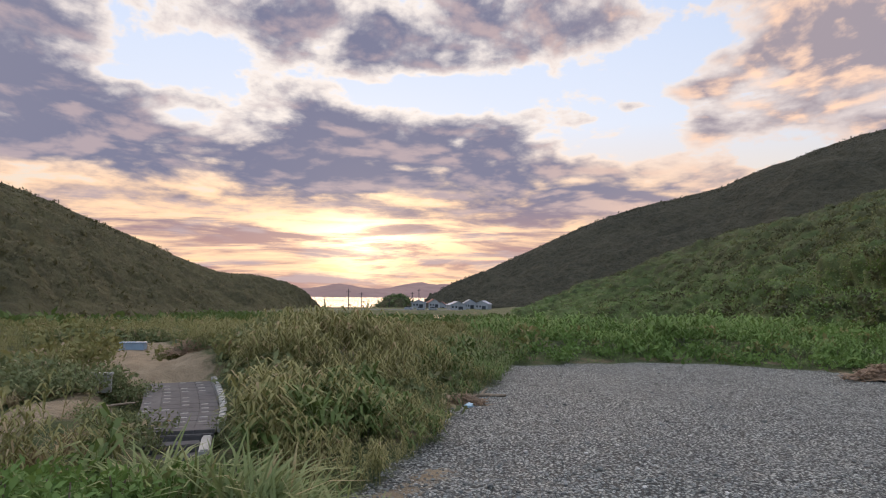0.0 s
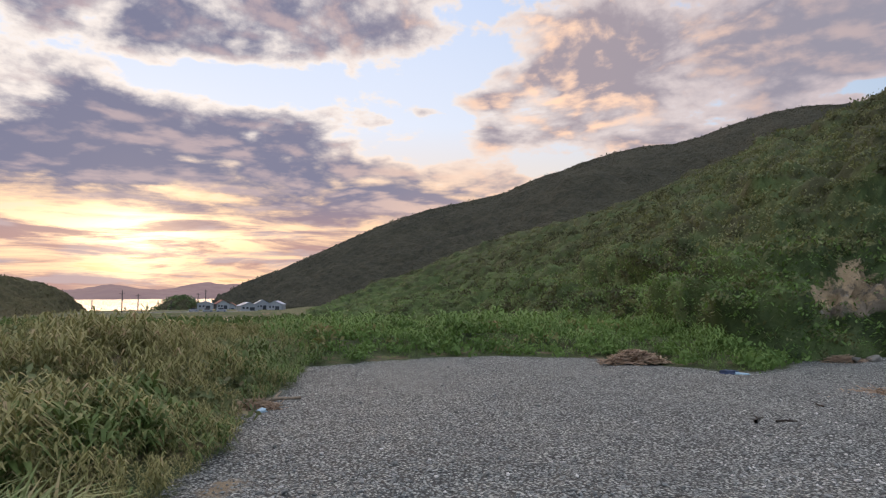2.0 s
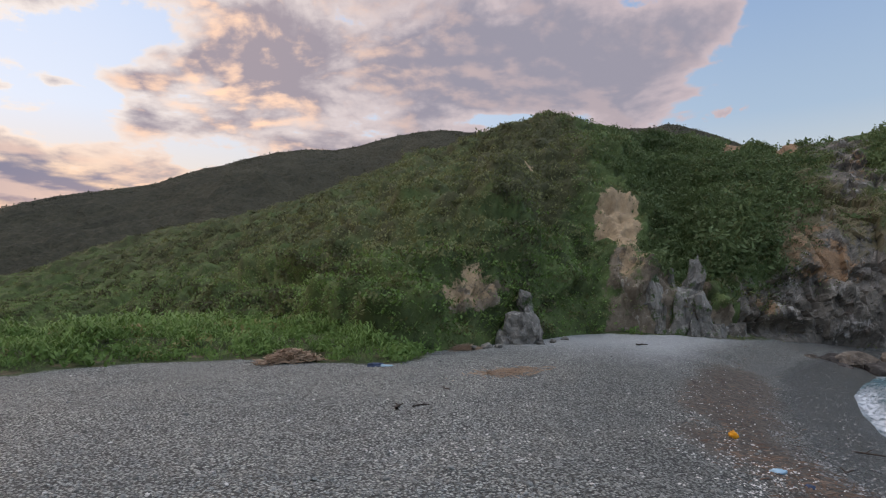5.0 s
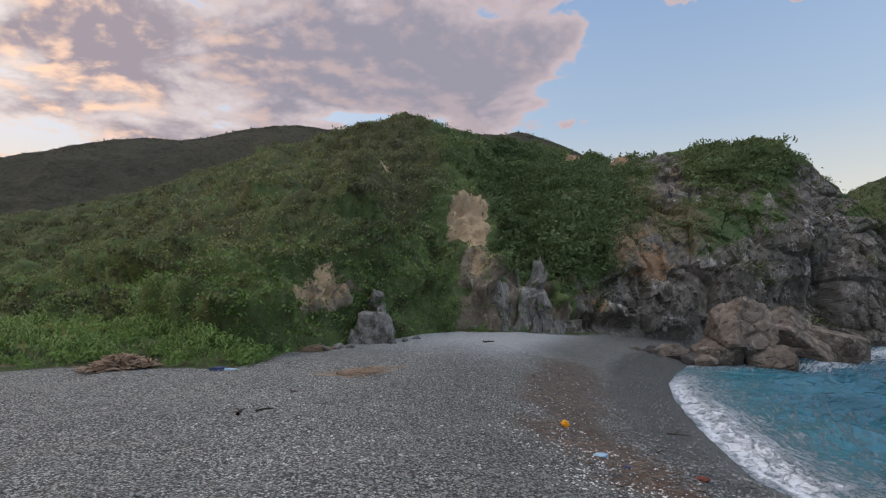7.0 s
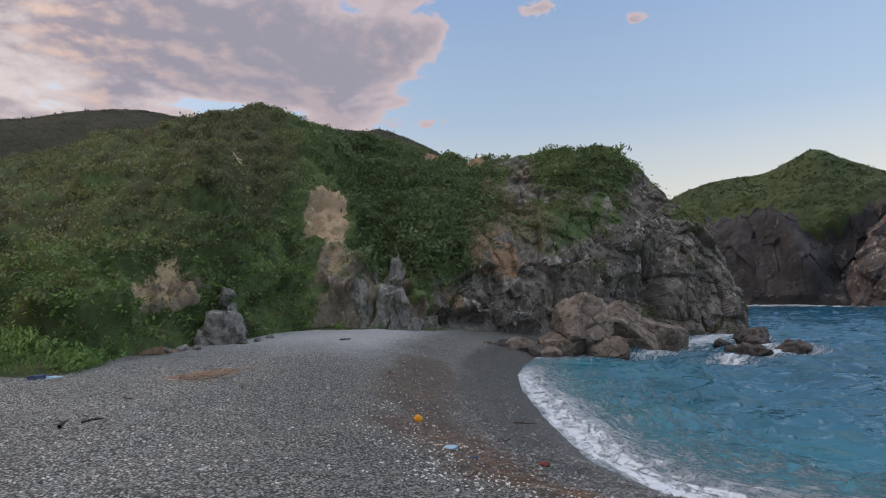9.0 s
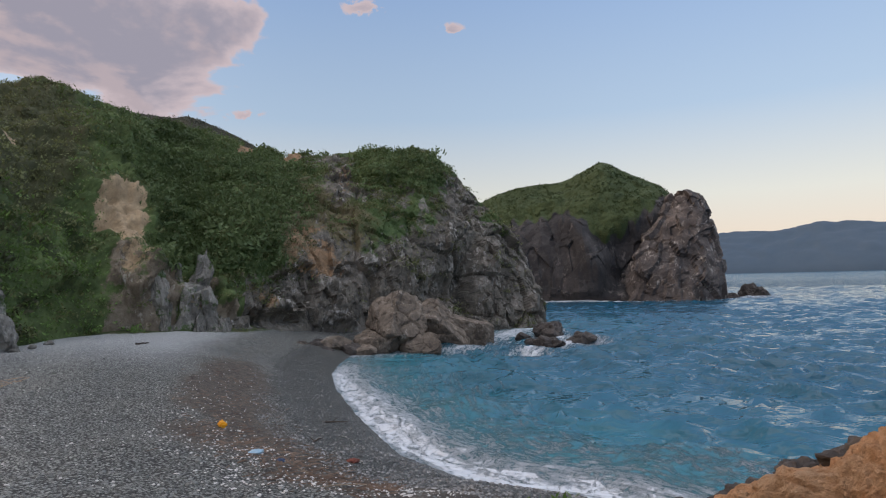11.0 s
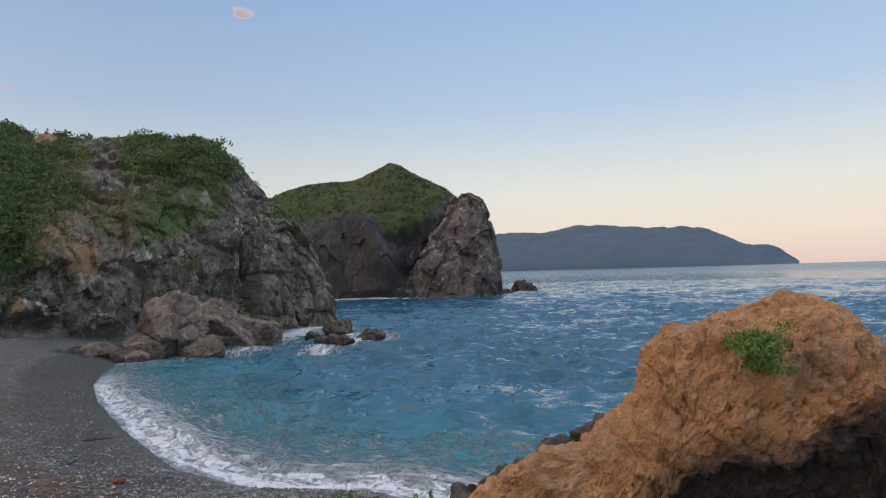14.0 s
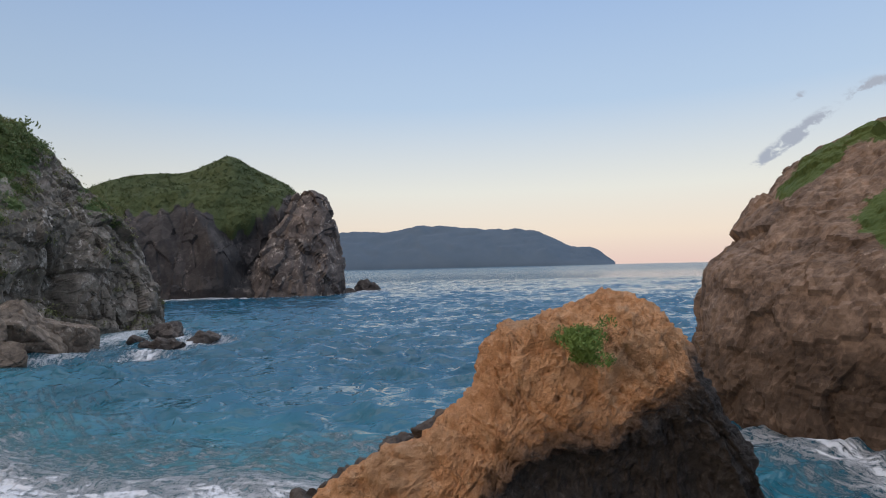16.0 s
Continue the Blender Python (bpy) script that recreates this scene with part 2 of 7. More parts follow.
def polar(azimuth, distance):
    return np.sin(np.radians(azimuth)) * distance, np.cos(np.radians(azimuth)) * distance


def line_distance(x, y, line):
    """Distance from points to an open line."""
    best = np.full(x.shape, 1e9)
    for (ax, ay), (bx, by) in zip(line[:-1], line[1:]):
        vx, vy = bx - ax, by - ay
        t = np.clip(((x - ax) * vx + (y - ay) * vy) / (vx * vx + vy * vy), 0, 1)
        best = np.minimum(best, np.hypot(x - ax - t * vx, y - ay - t * vy))
    return best


def inside(x, y, ring):
    result = np.zeros(x.shape, bool)
    for (ax, ay), (bx, by) in zip(ring, ring[1:] + ring[:1]):
        if ay == by:
            continue
        result ^= ((ay > y) != (by > y)) & (x < (bx - ax) * (y - ay) / (by - ay) + ax)
    return result


# ---- meshes ----
def mesh_of(name, verts, faces, material, attributes=None, flat=False):
    """A mesh from arrays; faces (m, 3) or (m, 4)."""
    verts, faces = np.asarray(verts, np.float32), np.asarray(faces, np.int32)
    mesh = bpy.data.meshes.new(name)
    m, k = faces.shape
    mesh.vertices.add(len(verts))
    mesh.vertices.foreach_set("co", verts.ravel())
    mesh.loops.add(m * k)
    mesh.loops.foreach_set("vertex_index", faces.ravel())
    mesh.polygons.add(m)
    mesh.polygons.foreach_set("loop_start", np.arange(0, m * k, k, dtype=np.int32))
    mesh.polygons.foreach_set("loop_total", np.full(m, k, np.int32))
    mesh.update(calc_edges=True)
    mesh.validate()
    mesh.polygons.foreach_set("use_smooth", np.full(len(mesh.polygons), not flat))
    for key, values in (attributes or {}).items():
        layer = mesh.attributes.new(key, "FLOAT", "POINT")
        layer.data.foreach_set("value", np.asarray(values, np.float32).ravel())
    if material:
        mesh.materials.append(material)
    return mesh


def grid_faces(nu, nv, wrap=False):
    i, j = np.meshgrid(np.arange(nu if wrap else nu - 1), np.arange(nv - 1), indexing="ij")
    a, b = i * nv + j, ((i + 1) % nu) * nv + j
    return np.stack([a, b, b + 1, a + 1], -1).reshape(-1, 4)


def grid_normals(p):
    du = np.gradient(p, axis=0)
    dv = np.gradient(p, axis=1)
    normal = np.cross(du, dv)
    return normal / np.maximum(np.linalg.norm(normal, axis=2, keepdims=True), 1e-9)


def part(name, mesh, parent, label="", kind=""):
    ob = new(name, mesh)
    ob.parent = parent
    return tagged(ob, label, "", "", kind)


def thing(name, mesh, label, category, group="", kind=""):
    return tagged(new(name, mesh), label, category, group, kind)


def box_mesh(name, size, material, bevel=0.01, at=(0, 0, 0)):
    bm = bmesh.new()
    bmesh.ops.create_cube(bm, size=1.0)
    bmesh.ops.scale(bm, vec=size, verts=bm.verts)
    if bevel:
        bmesh.ops.bevel(bm, geom=list(bm.edges), offset=bevel, segments=2, affect="EDGES")
    bmesh.ops.translate(bm, vec=at, verts=bm.verts)
    return finish(bm, name, material)


def finish(bm, name, material, soft=False):
    mesh = bpy.data.meshes.new(name)
    bm.to_mesh(mesh)
    bm.free()
    if material:
        mesh.materials.append(material)
    mesh.polygons.foreach_set("use_smooth", np.full(len(mesh.polygons), soft))
    return mesh


def tube(name, points, radii, material, sides=8):
    """A tapered round bar along points."""
    points = np.asarray(points, float)
    ring = np.linspace(0, 2 * np.pi, sides, endpoint=False)
    verts = []
    for i, p in enumerate(points):
        way = points[min(i + 1, len(points) - 1)] - points[max(i - 1, 0)]
        way = way / np.linalg.norm(way)
        side = np.cross(way, (0, 0, 1) if abs(way[2]) < 0.9 else (1, 0, 0))
        side /= np.linalg.norm(side)
        over = np.cross(side, way)
        verts.append(p + radii[i] * (np.cos(ring)[:, None] * side + np.sin(ring)[:, None] * over))
    verts = np.array(verts).transpose(1, 0, 2)
    faces = grid_faces(sides, len(points), True)
    return mesh_of(name, verts.reshape(-1, 3), faces, material)


_sphere = {}


def sphere_points(level):
    if level not in _sphere:
        bm = bmesh.new()
        bmesh.ops.create_icosphere(bm, subdivisions=level, radius=1.0)
        v_ = np.array([v.co[:] for v in bm.verts])
        bm.verts.ensure_lookup_table()
        f_ = np.array([[v.index for v in f.verts] for f in bm.faces])
        bm.free()
        _sphere[level] = (v_, f_)
    return _sphere[level]

# ---- materials ----
def material(name, rough=0.9):
    mat = bpy.data.materials.new(name)
    mat.use_nodes = True
    k = Nodes(mat.node_tree)
    shader = k.nodes["Principled BSDF"]
    shader.inputs["Roughness"].default_value = rough
    shader.inputs["Specular IOR Level"].default_value = 0.3
    place = k.add("ShaderNodeNewGeometry").outputs["Position"]
    return mat, k, shader, place


def relief(k, shader, height, strength, distance):
    bump = k.add("ShaderNodeBump")
    k.put(bump.inputs["Height"], height)
    bump.inputs["Strength"].default_value, bump.inputs["Distance"].default_value = strength, distance
    k.links.new(bump.outputs[0], shader.inputs["Normal"])


def speckled(name, dark, light, scale, rough=0.85, bump=0.3, size=0.02, random=0.0):
    """Two colours mixed by grain and by broad stains; random varies it from piece to piece."""
    mat, k, shader, place = material(name, rough)
    grain = k.noise(place, scale, 6, 0.65)
    stain = k.noise(place, scale * 0.13, 4, 0.6)
    f = k.math("ADD", k.math("MULTIPLY", grain, 0.6), k.math("MULTIPLY", stain, 0.5))
    colour = k.ramp(f, [(0.38, dark), (0.70, light)])
    if random:
        island = k.add("ShaderNodeNewGeometry").outputs["Random Per Island"]
        value = k.span(island, 0, 1, 1 - random, 1 + random, smooth=False)
        colour = k.mix(1.0, colour, k.xyz(value, value, value), "MULTIPLY")
    k.put(shader.inputs["Base Color"], colour)
    relief(k, shader, grain, bump, size)
    return mat


def foliage(name, colours, rough=0.6, dry=None, patch=0.25):
    """Leaves: hue from island to island, broad patches, some dry ones, light through them."""
    mat, k, shader, place = material(name, rough)
    island = k.add("ShaderNodeNewGeometry").outputs["Random Per Island"]
    stain = k.math("ADD", k.math("MULTIPLY", k.noise(place, patch, 4, 0.6), 0.55), k.math("MULTIPLY", k.noise(place, patch * 0.22, 3, 0.6), 0.45))
    f = k.math("ADD", k.math("MULTIPLY", island, 0.30), k.math("MULTIPLY", k.math("SUBTRACT", stain, 0.32), 1.9))
    steps = len(colours) - 1
    stops = [(0.08 + 0.84 * i / steps, c) for i, c in enumerate(colours)]
    colour = k.ramp(f, stops)
    if dry:
        brown = k.span(k.math("ADD", island, k.math("MULTIPLY", k.noise(place, 0.9, 3, 0.6), 0.6)), 1.18, 1.34)
        colour = k.mix(brown, colour, dry)
    k.put(shader.inputs["Base Color"], colour)
    shader.inputs["Specular IOR Level"].default_value = 0.25
    back = k.add("ShaderNodeBsdfTranslucent")
    k.put(back.inputs[0], colour)
    blend = k.add("ShaderNodeMixShader")
    blend.inputs[0].default_value = 0.3
    k.links.new(shader.outputs[0], blend.inputs[1])
    k.links.new(back.outputs[0], blend.inputs[2])
    k.links.new(blend.outputs[0], k.nodes["Material Output"].inputs[0])
    return mat


def rock_colour(k, place, dark, mid, light, lichen, scale=0.5, crust=1.05):
    """Broken, stained rock with pale lichen on its knobs."""
    broad = k.noise(place, scale * 0.35, 4, 0.6)
    crack = k.noise(place, scale * 2.2, 8, 0.72, 0.6)
    f = k.math("ADD", k.math("MULTIPLY", broad, 0.55), k.math("MULTIPLY", crack, 0.6))
    colour = k.ramp(f, [(0.40, dark), (0.58, mid), (0.76, light)])
    spots = k.noise(k.vmath("MULTIPLY", place, (1.0, 1.0, 0.55)), scale * 3.2, 7, 0.72, 0.6)
    chunk = k.add("ShaderNodeTexVoronoi")
    k.put(chunk.inputs["Vector"], k.vmath("ADD", k.vmath("MULTIPLY", place, (1.0, 1.0, 0.6)), k.vmath("MULTIPLY", k.noise(place, scale * 1.5, 3, 0.6, out=1), (0.9 / scale * 0.5, 0.9 / scale * 0.5, 0.9 / scale * 0.5))))
    chunk.inputs["Scale"].default_value = scale * 2.0
    shade = k.span(chunk.outputs["Color"], 0.1, 0.9, 0.72, 1.28, smooth=False)
    colour = k.mix(1.0, colour, k.xyz(shade, shade, shade), "MULTIPLY")
    crack = k.math("ADD", crack, k.math("MULTIPLY", chunk.outputs["Distance"], -0.7))
    pale = k.math("MULTIPLY", k.span(k.math("ADD", spots, k.math("MULTIPLY", k.noise(place, scale * 0.8, 4, 0.65), 0.9)), crust, crust + 0.15), 0.8)
    return k.mix(pale, colour, lichen), crack


def cliff_material(name, dark, mid, light, lichen, green, scale=0.5, scar=None, grass_low=(0.05, 0.09, 0.03), dry=None, crust=1.05, toned=False, sodden=False):
    """Rock that turns to turf by the mesh's 'turf', and to raw earth by its 'scar'."""
    mat, k, shader, place = material(name, 0.88)
    rock, crack = rock_colour(k, place, dark, mid, light, lichen, scale, crust)
    tone = k.noise(place, scale * 0.6, 5, 0.6)
    blade = k.noise(place, scale * 9, 4, 0.7)
    turf = k.ramp(k.math("ADD", k.math("MULTIPLY", tone, 0.6), k.math("MULTIPLY", blade, 0.5)), [(0.38, grass_low), (0.72, green)])
    if toned:
        vary = k.span(k.attr("tone"), 0.1, 0.9, 0.62, 1.7, smooth=False)
        turf = k.mix(1.0, turf, k.xyz(vary, vary, vary), "MULTIPLY")
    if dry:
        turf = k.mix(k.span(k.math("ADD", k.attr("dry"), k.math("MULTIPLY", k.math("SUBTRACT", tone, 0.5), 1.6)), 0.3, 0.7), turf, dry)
    patchy = k.noise(place, scale * 1.3, 6, 0.7)
    mask = k.span(k.math("ADD", k.attr("turf"), k.math("MULTIPLY", k.math("SUBTRACT", patchy, 0.5), 1.7)), 0.40, 0.60)
    colour = k.mix(mask, rock, turf)
    if scar:
        raw = k.ramp(k.noise(place, 1.1, 7, 0.7, 0.5), [(0.35, tuple(c * 0.55 for c in scar)), (0.62, scar)])
        where = k.span(k.math("ADD", k.attr("scar"), k.math("MULTIPLY", k.math("SUBTRACT", k.noise(place, 0.8, 7, 0.75), 0.5), 1.7)), 0.44, 0.58)
        colour = k.mix(where, colour, raw)
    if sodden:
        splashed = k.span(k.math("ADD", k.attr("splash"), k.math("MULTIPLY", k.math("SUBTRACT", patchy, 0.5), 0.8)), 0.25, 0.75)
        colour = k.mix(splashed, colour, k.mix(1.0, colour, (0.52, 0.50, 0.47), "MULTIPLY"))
    k.put(shader.inputs["Base Color"], colour)
    relief(k, shader, k.math("ADD", crack, k.math("MULTIPLY", blade, 0.4)), 0.7, 0.17 / scale * 0.5)
    return mat


M_GRAVEL, k, shader, place = material("beach_gravel", 0.75)
cell = k.add("ShaderNodeTexVoronoi")
k.put(cell.inputs["Vector"], k.vmath("ADD", place, k.vmath("MULTIPLY", k.noise(place, 1.6, 2, 0.5, out=1), (0.25, 0.25, 0.25))))
cell.inputs["Scale"].default_value = 14.0
pebble = k.ramp(cell.outputs["Color"], [(0.10, (0.205, 0.215, 0.20)), (0.45, (0.485, 0.505, 0.475)), (0.8, (0.675, 0.695, 0.655)), (0.98, (0.76, 0.77, 0.72))])
pebble = k.mix(k.span(cell.outputs["Distance"], 0.28, 0.62, 0.0, 0.85), pebble, (0.03, 0.03, 0.031))
finer = k.noise(k.vmath("MULTIPLY", place, (1.0, 1.0, 0.3)), 5.5, 5, 0.75)
pebble = k.mix(0.75, pebble, k.ramp(finer, [(0.34, (0.58, 0.58, 0.58)), (0.55, (1.0, 1.0, 1.0))]), "MULTIPLY")
broad = k.noise(place, 0.35, 5, 0.6)
pebble = k.mix(0.6, pebble, k.ramp(broad, [(0.35, (0.72, 0.72, 0.72)), (0.65, (1.0, 0.98, 0.94))]), "MULTIPLY")
soil = k.ramp(k.noise(place, 2.5, 7, 0.7), [(0.35, (0.10, 0.075, 0.045)), (0.65, (0.26, 0.20, 0.125))])
turf = k.ramp(k.noise(place, 1.2, 6, 0.7), [(0.35, (0.035, 0.055, 0.018)), (0.65, (0.10, 0.125, 0.045))])
sand = k.ramp(k.noise(place, 1.5, 6, 0.65), [(0.35, (0.24, 0.185, 0.12)), (0.65, (0.36, 0.285, 0.19))])
shingle = k.ramp(k.noise(place, 9, 6, 0.75), [(0.35, (0.05, 0.052, 0.054)), (0.65, (0.125, 0.125, 0.125))])
wrack = k.ramp(k.noise(place, 3.0, 8, 0.75), [(0.38, (0.050, 0.041, 0.033)), (0.64, (0.185, 0.150, 0.120))])
ragged = k.math("MULTIPLY", k.math("SUBTRACT", k.noise(place, 0.9, 5, 0.7), 0.5), 0.9)
pebble = k.mix(k.attr("bleached"), pebble, k.mix(0.45, pebble, (0.72, 0.74, 0.76)))
# Shade of the lower beach, sloping away from the sunset, mixed into pebbles.
pebble = k.mix(k.math("MULTIPLY", k.span(k.math("ADD", k.attr("slope_shade"), ragged), 0.0, 1.0), 0.5), pebble, k.mix(1.0, pebble, (0.50, 0.50, 0.48), "MULTIPLY"))
colour = k.mix(k.span(k.math("ADD", k.attr("wrack"), ragged), 0.15, 0.70, 0.0, 0.84), pebble, wrack)
damp = k.mix(0.2, k.mix(1.0, pebble, (0.62, 0.63, 0.62), "MULTIPLY"), shingle)
colour = k.mix(k.span(k.math("ADD", k.attr("wet"), k.math("MULTIPLY", ragged, 0.8)), 0.20, 0.80), colour, damp)
colour = k.mix(k.span(k.math("ADD", k.attr("veg"), ragged), 0.40, 0.60), colour, k.mix(k.span(k.noise(place, 0.5, 4, 0.6), 0.52, 0.70), turf, soil))
colour = k.mix(k.span(k.math("ADD", k.attr("sand"), ragged), 0.40, 0.60), colour, sand)
k.put(shader.inputs["Base Color"], colour)
k.put(shader.inputs["Roughness"], k.span(k.attr("wet"), 0.5, 1.0, 0.8, 0.35))
relief(k, shader, k.math("ADD", k.math("MULTIPLY", cell.outputs["Distance"], -1.0), k.math("ADD", k.noise(place, 30, 3, 0.6), k.math("MULTIPLY", finer, 3.0))), 1.0, 0.04)

M_NEAR_HILL = cliff_material("hill_turf_and_rock", (0.065, 0.052, 0.038), (0.18, 0.145, 0.105), (0.31, 0.26, 0.20), (0.44, 0.41, 0.35), (0.094, 0.126, 0.042), 0.45, (0.50, 0.37, 0.23), (0.042, 0.064, 0.023), (0.060, 0.064, 0.028), toned=True)
M_HEADLAND = cliff_material("headland_rock", (0.046, 0.043, 0.038), (0.142, 0.128, 0.106), (0.28, 0.245, 0.212), (0.46, 0.43, 0.39), (0.095, 0.132, 0.046), 0.55, (0.36, 0.235, 0.14), dry=(0.155, 0.132, 0.075), crust=1.03)
M_HORN = cliff_material("pale_horn_rock", (0.040, 0.037, 0.037), (0.105, 0.092, 0.086), (0.20, 0.174, 0.158), (0.42, 0.385, 0.35), (0.105, 0.135, 0.04), 0.36, crust=1.02)
M_FAR_HEAD = cliff_material("far_headland_rock", (0.024, 0.025, 0.029), (0.050, 0.048, 0.049), (0.09, 0.083, 0.080), (0.17, 0.155, 0.145), (0.072, 0.098, 0.038), 0.22, grass_low=(0.040, 0.060, 0.024))
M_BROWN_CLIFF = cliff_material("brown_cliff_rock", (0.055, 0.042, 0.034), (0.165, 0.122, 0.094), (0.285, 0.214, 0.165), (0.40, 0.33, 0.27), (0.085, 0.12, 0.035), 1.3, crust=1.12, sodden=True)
M_BOULDER = cliff_material("brown_boulder_rock", (0.052, 0.043, 0.036), (0.165, 0.133, 0.104), (0.27, 0.22, 0.175), (0.39, 0.34, 0.285), (0.07, 0.09, 0.03), 0.9)
M_WET_ROCK = cliff_material("dark_wet_rock", (0.028, 0.025, 0.023), (0.078, 0.067, 0.060), (0.14, 0.122, 0.108), (0.20, 0.18, 0.165), (0.05, 0.06, 0.02), 0.9)
M_PALE_ROCK = cliff_material("pale_grey_rock", (0.08, 0.078, 0.07), (0.19, 0.18, 0.16), (0.31, 0.295, 0.265), (0.48, 0.46, 0.43), (0.07, 0.10, 0.03), 0.9)

M_SLOPE = speckled("wooded_slope_ground", (0.058, 0.056, 0.029), (0.125, 0.116, 0.058), 0.7, 0.95, 1.0, 1.6)
M_FAR_SLOPE = speckled("far_wooded_slope", (0.040, 0.041, 0.028), (0.088, 0.084, 0.056), 0.3, 0.95, 1.0, 4.0)
# Haze is mixed into the island's and far mountains' own colours.
M_ISLAND = speckled("haze_tinted_island_forest", (0.066, 0.105, 0.150), (0.086, 0.126, 0.172), 0.006, 0.95, 0.3, 10.0)
M_MOUNT = speckled("haze_tinted_mountains", (0.30, 0.20, 0.19), (0.36, 0.24, 0.22), 0.004, 0.95, 0.2, 10.0)
M_BUSH = foliage("hill_scrub_leaves", [(0.060, 0.070, 0.032), (0.130, 0.142, 0.060), (0.200, 0.222, 0.094), (0.29, 0.285, 0.15)], dry=None, patch=0.30)
M_LEFTWOOD = foliage("dusky_wood_leaves", [(0.090, 0.086, 0.044), (0.130, 0.122, 0.060), (0.175, 0.160, 0.080)], patch=0.12)
# Greyed and evened out, so the haze of distance is in the leaf colour.
M_FARWOOD = foliage("distant_wood_leaves", [(0.096, 0.098, 0.070), (0.113, 0.114, 0.080), (0.128, 0.126, 0.087)], patch=0.02)
M_DARKSCRUB = foliage("dark_olive_scrub_leaves", [(0.048, 0.052, 0.028), (0.080, 0.086, 0.043), (0.118, 0.122, 0.062)], patch=0.3)
M_FARHEAD = foliage("far_headland_turf_leaves", [(0.052, 0.076, 0.032), (0.078, 0.108, 0.044), (0.108, 0.140, 0.060)], patch=0.08)
M_TREE = foliage("dark_tree_leaves", [(0.070, 0.102, 0.042), (0.125, 0.175, 0.070), (0.20, 0.26, 0.11)], patch=0.14)
M_REED = foliage("dune_cane_leaves", [(0.122, 0.130, 0.046), (0.198, 0.200, 0.074), (0.275, 0.265, 0.108), (0.37, 0.335, 0.16)], dry=(0.38, 0.29, 0.17), patch=0.3)
M_LUSH = foliage("lush_green_leaves", [(0.092, 0.155, 0.042), (0.148, 0.240, 0.064), (0.21, 0.315, 0.092)], patch=0.3)
M_SHRUB = foliage("grey_green_shrub_leaves", [(0.12, 0.15, 0.064), (0.18, 0.21, 0.095), (0.25, 0.27, 0.13)], dry=(0.36, 0.28, 0.17), patch=0.6)
M_EDGE = foliage("mid_green_cane_leaves", [(0.075, 0.115, 0.034), (0.115, 0.170, 0.050), (0.165, 0.225, 0.072)], patch=0.5)
M_DRYGRASS = foliage("dry_tan_grass_blades", [(0.20, 0.155, 0.085), (0.32, 0.25, 0.145), (0.40, 0.34, 0.20)], patch=0.8)
M_TIDE = foliage("brown_tide_litter", [(0.07, 0.050, 0.036), (0.18, 0.120, 0.085), (0.40, 0.29, 0.21)], patch=1.5)
M_GRASS = foliage("silver_grass_blades", [(0.14, 0.19, 0.070), (0.24, 0.29, 0.12), (0.37, 0.39, 0.19)], dry=(0.432, 0.348, 0.192), patch=0.8)
M_TWIG = speckled("grey_brown_twigs", (0.10, 0.075, 0.055), (0.24, 0.19, 0.145), 14, 0.85, 0.3, 0.005)
M_LITTER = foliage("dry_brown_straw", [(0.28, 0.19, 0.125), (0.46, 0.335, 0.235), (0.64, 0.51, 0.38)], patch=0.8)

# ---- ground, sea and hills ----
SHORE = [(-60, -14), (-8, -15.5), (4, -13.5), (10.5, -11), (16.5, -7), (20.7, -3.8), (22.3, 0), (25.6, 3), (33, 6.3), (41, 9.4), (47, 11.2), (53, 12.0), (60, 12.3), (66, 11.5), (80, 2), (92, -4), (110, 14), (150, 26)]
LAND = SHORE + [(400, 60), (400, 900), (-700, 900), (-700, -14)]
EDGE = [(-6.5, 3.0), (-3.6, 7.5), (-2.4, 11.7), (-1.7, 16), (-1.5, 21.7), (-0.2, 26), (0.4, 34.4), (6.9, 37), (12, 37.2), (16.6, 34.2), (18.9, 31.8), (18.8, 28.8), (20.0, 27.2), (22.0, 26.0), (24.6, 27.4), (27, 29.6), (30, 31), (33, 30.5), (38, 32.5), (46, 32), (50, 27), (54, 22.5), (66, 19)]
GREEN = EDGE + [(140, 30), (400, 200), (400, 900), (-700, 900), (-700, -40), (-30, -40), (-14, -9), (-9, -2)]
PATH = [(-7.4, 13.75), (-8.2, 15.6), (-9.2, 17.5), (-10.3, 19.4)]
STEPS = [(-6.9, 12.3), (-7.3, 13.4)]
CLEAR = [(-10.2, 18.2), (-9.8, 21.2), (-12.6, 24.5), (-14.8, 29.5), (-19, 34), (-23.5, 33), (-23.5, 28.5), (-18.5, 23), (-13.5, 19)]
TRACK = [(-9.2, 7.4), (-9.5, 11.5), (-10.2, 14.2), (-10.7, 15.4)]


def shore_distance(x, y):
    d = line_distance(x, y, SHORE)
    return np.where(inside(x, y, LAND), d, -d)


def green_distance(x, y):
    d = line_distance(x, y, EDGE)
    return np.where(inside(x, y, GREEN), d, -d)


